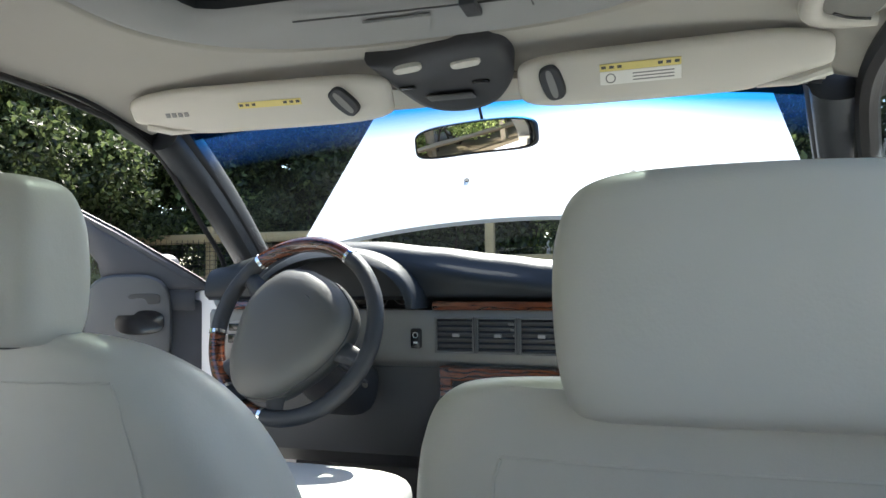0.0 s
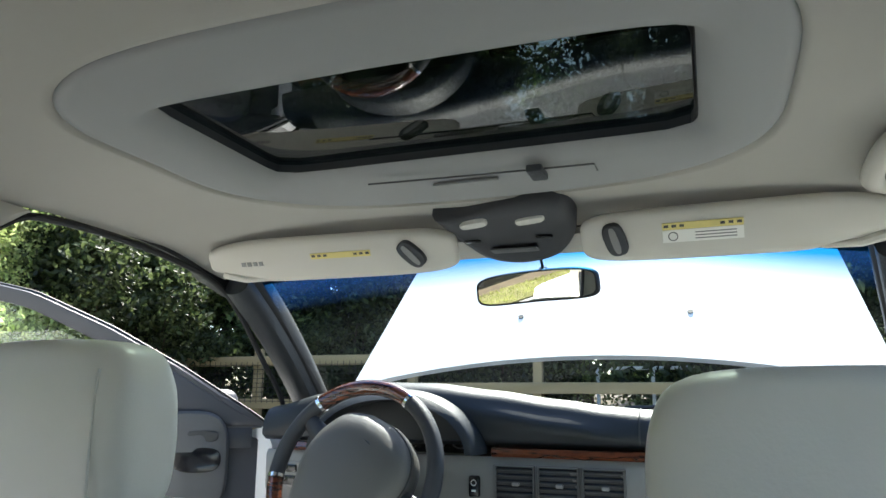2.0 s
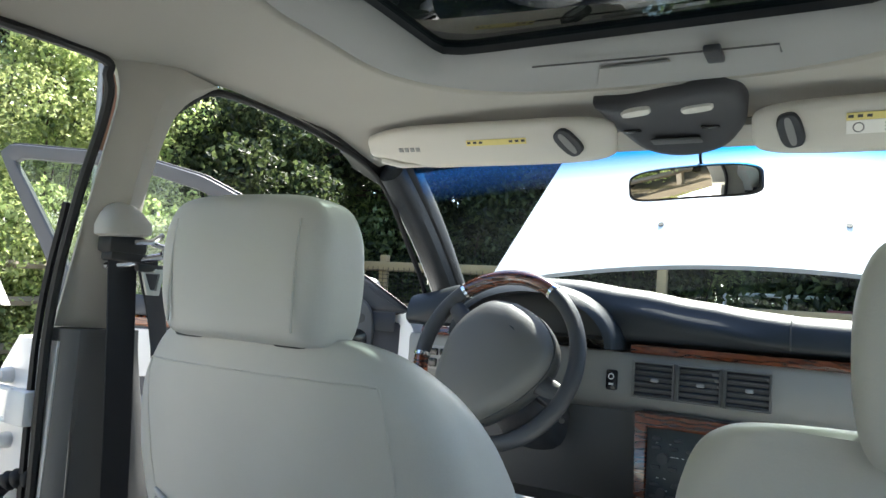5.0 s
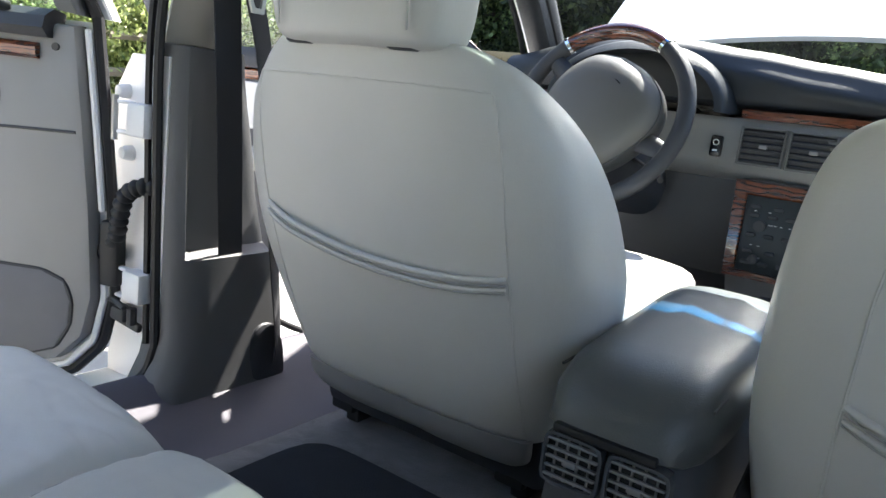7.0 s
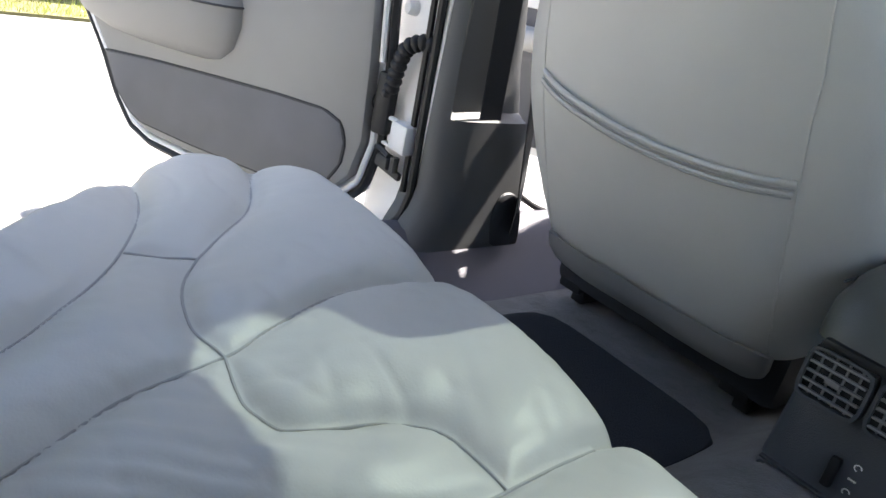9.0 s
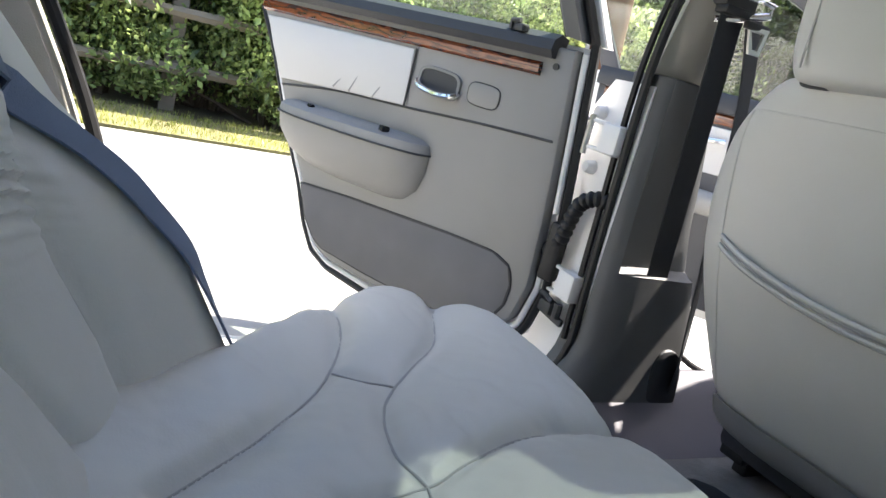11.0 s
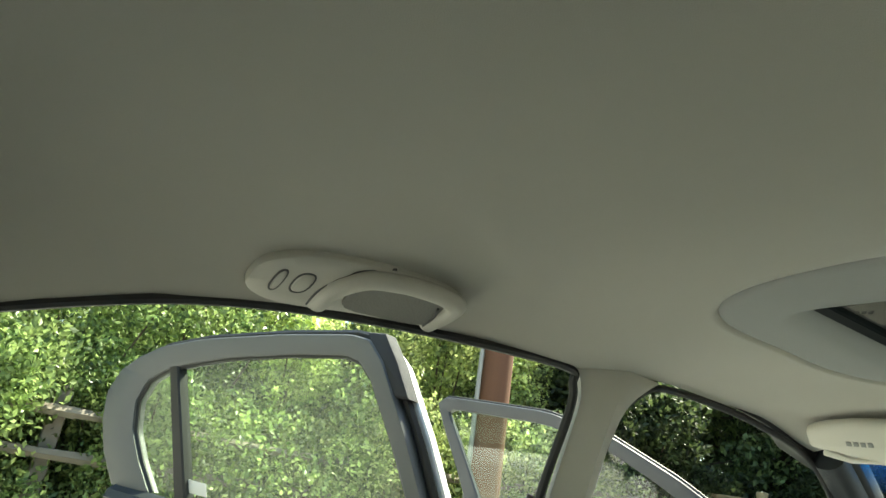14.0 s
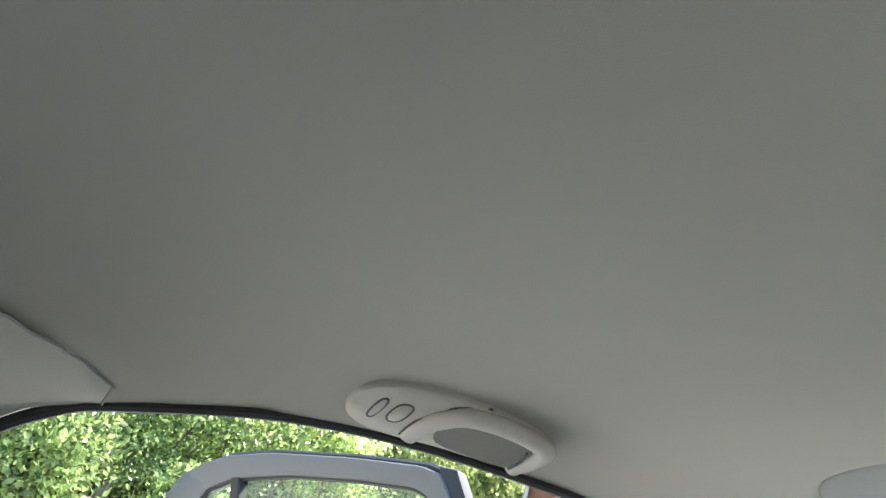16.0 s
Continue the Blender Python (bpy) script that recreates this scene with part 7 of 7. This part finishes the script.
for k in range(20):
    y = -6.6 - 0.55 * k
    ob = copy_thing(kinds[far.choice((0, 1))], Matrix.LocRotScale((-6.3 - 1.3 * (k % 2) + far.uniform(-0.3, 0.3), y, 0.0), Euler((0, 0, far.uniform(0, 6.28))), None))
    s = far.uniform(0.85, 1.15)
    ob.scale = (s, s, s)

# grass verge
LAWN = material("thin_lawn", (0.19, 0.175, 0.075), 0.95, grain=1.0, grain_scale=90, mottle=0.4, mottle_scale=5)
bm = B()
sheet(bm, lambda u, v: Vector((verge_x(-14 + 21.5 * v) + 0.03 * noise.noise((v * 60, 0, 0)) - u * (0.80 + 0.20 * noise.noise((v * 30, 5, 0))), -14 + 21.5 * v, ground_z(0, -14 + 21.5 * v) + 0.012)), 8, 120, (0, 0, -0.05))
part("lawn", bm, LAWN, label="thin yellow-green lawn strip beside the driveway", category="lawn", kind="structure")
rng = np.random.default_rng(4)
n = 26000
gy = rng.uniform(-9, 7.5, n)
gx = np.array([verge_x(v) for v in gy]) - rng.uniform(0.0, 1.0, n) ** 1.2 * 0.88
gz = np.array([ground_z(a, b) for a, b in zip(gx, gy)])
h = rng.uniform(0.02, 0.06, n)
a = rng.uniform(0, 6.283, n)
dx, dy = np.cos(a) * 0.005, np.sin(a) * 0.005
lx, ly = rng.normal(0, 0.02, n), rng.normal(0, 0.02, n)
v = np.stack([np.stack([gx - dx, gy - dy, gz - 0.01], 1), np.stack([gx + dx, gy + dy, gz - 0.01], 1), np.stack([gx + lx, gy + ly, gz + h], 1)], 1).reshape(-1, 3)
me = bpy.data.meshes.new("grass")
me.from_pydata(v.tolist(), [], np.arange(n * 3).reshape(-1, 3).tolist())
me.materials.append(GRASS)
tagged(new("grass", me), "short sunlit grass strip beside the driveway", "grass", kind="stuff")

# split-rail fence along the driveway


def rail(bm, a, b, r):
    p = spline([a, a.lerp(b, 0.33) + Vector((0, 0, rnd.uniform(-.02, .02))), a.lerp(b, 0.66) + Vector((0, 0, rnd.uniform(-.02, .02))), b], 8)
    return tube(bm, p, [r * rnd.uniform(0.85, 1.1) for _ in p], 6, flat=0.8)


fence = thing("rail_fence", (-5.6, 0, 0), "weathered grey split-rail fence overgrown by shrubs", "fence")
ys = [-10.0, -7.6, -5.2, -2.75, -0.35, 2.05, 4.4, 6.7]
for i, y in enumerate(ys):
    x = -5.76 - 0.03 * y
    part("post", rbox(B(), (x, y, 0.55 + ground_z(x, y)), (0.11, 0.12, 1.30), 0.02), RAIL_WOOD, fence)
    if i:
        for z in (0.30, 0.71, 1.01):
            y0 = ys[i - 1]
            part("rail", rail(B(), Vector((-5.62 - 0.03 * y0, y0 - 0.1, z + ground_z(0, y0) + 0.03 * (y0 + 1) / 4)), Vector((-5.62 - 0.03 * y, y + 0.1, z + ground_z(0, y) + 0.03 * (y + 1) / 4)), 0.055), RAIL_WOOD, fence)

# board fence with wire mesh ahead of the car
ff = thing("wire_fence", (-3, 7, 0), "pale wooden rail fence with wire mesh", "fence")
for x in (-7.4, -5.0, -2.9, -1.42, 0.75, 2.6, 4.6):
    part("post", rbox(B(), (x, 7.0, 0.85), (0.10, 0.10, 1.55), 0.01), FENCE_WOOD, ff)
for a, b, z in ((-7.4, -2.9, 1.47), (-7.4, -2.9, 0.95), (-2.9, 4.6, 1.14), (-2.9, 4.6, 0.70)):
    part("rail", rbox(B(), ((a + b) / 2, 6.93, z), (b - a, 0.045, 0.12), 0.008), FENCE_WOOD, ff)
bm = B()
for i in range(56):
    x = -7.35 + 4.4 * i / 55
    rbox(bm, (x, 6.90, 1.21), (0.006, 0.004, 0.50))
for i in range(9):
    rbox(bm, (-5.15, 6.896, 0.98 + 0.055 * i), (4.4, 0.004, 0.006))
part("wire_mesh", bm, WIRE, ff, "dark wire mesh panel")

# utility pole with a pale conduit
pole = thing("utility_pole", (-5.35, 2.98, 0), "red-brown wooden utility pole with a pale conduit", "utility pole")
bm = B()
tube(bm, [(-5.24, 3.24, -0.1), (-5.21, 3.02, 3.0), (-5.16, 2.70, 7.5)], [0.165, 0.150, 0.12], 18)
part("pole_shaft", bm, POLE_WOOD, pole)
bm = B()
tube(bm, [(-5.22, 3.04, -0.1), (-5.19, 2.82, 3.0), (-5.15, 2.55, 6.5)], 0.022, 10)
part("conduit", bm, GREY_MID, pole, "pale grey conduit pipe")

# white pipe gate and a red shed far ahead
gate = thing("pipe_gate", (-0.4, 8.2, 0.3), "white painted pipe rail", "gate")
for z in (1.40, 1.20):
    bm = B()
    tube(bm, [(-0.95, 8.2, z), (0.15, 8.2, z)], 0.022, 8)
    part("bar", bm, WHITE_PAINT, gate)
for x in (-0.95, -0.3, 0.15):
    bm = B()
    tube(bm, [(x, 8.2, 0.2), (x, 8.2, 1.42)], 0.022, 8)
    part("upright", bm, WHITE_PAINT, gate)
bin_ = thing("red_box", (0.55, 7.8, 0.3), "weathered red painted box beyond the fence", "box")
part("box_body", rbox(B(), (0.55, 7.9, 0.72), (0.8, 0.6, 0.95), 0.03), RUST, bin_)
part("box_lid", rbox(B(), (0.55, 7.9, 1.22), (0.86, 0.66, 0.06), 0.015), RUST, bin_)
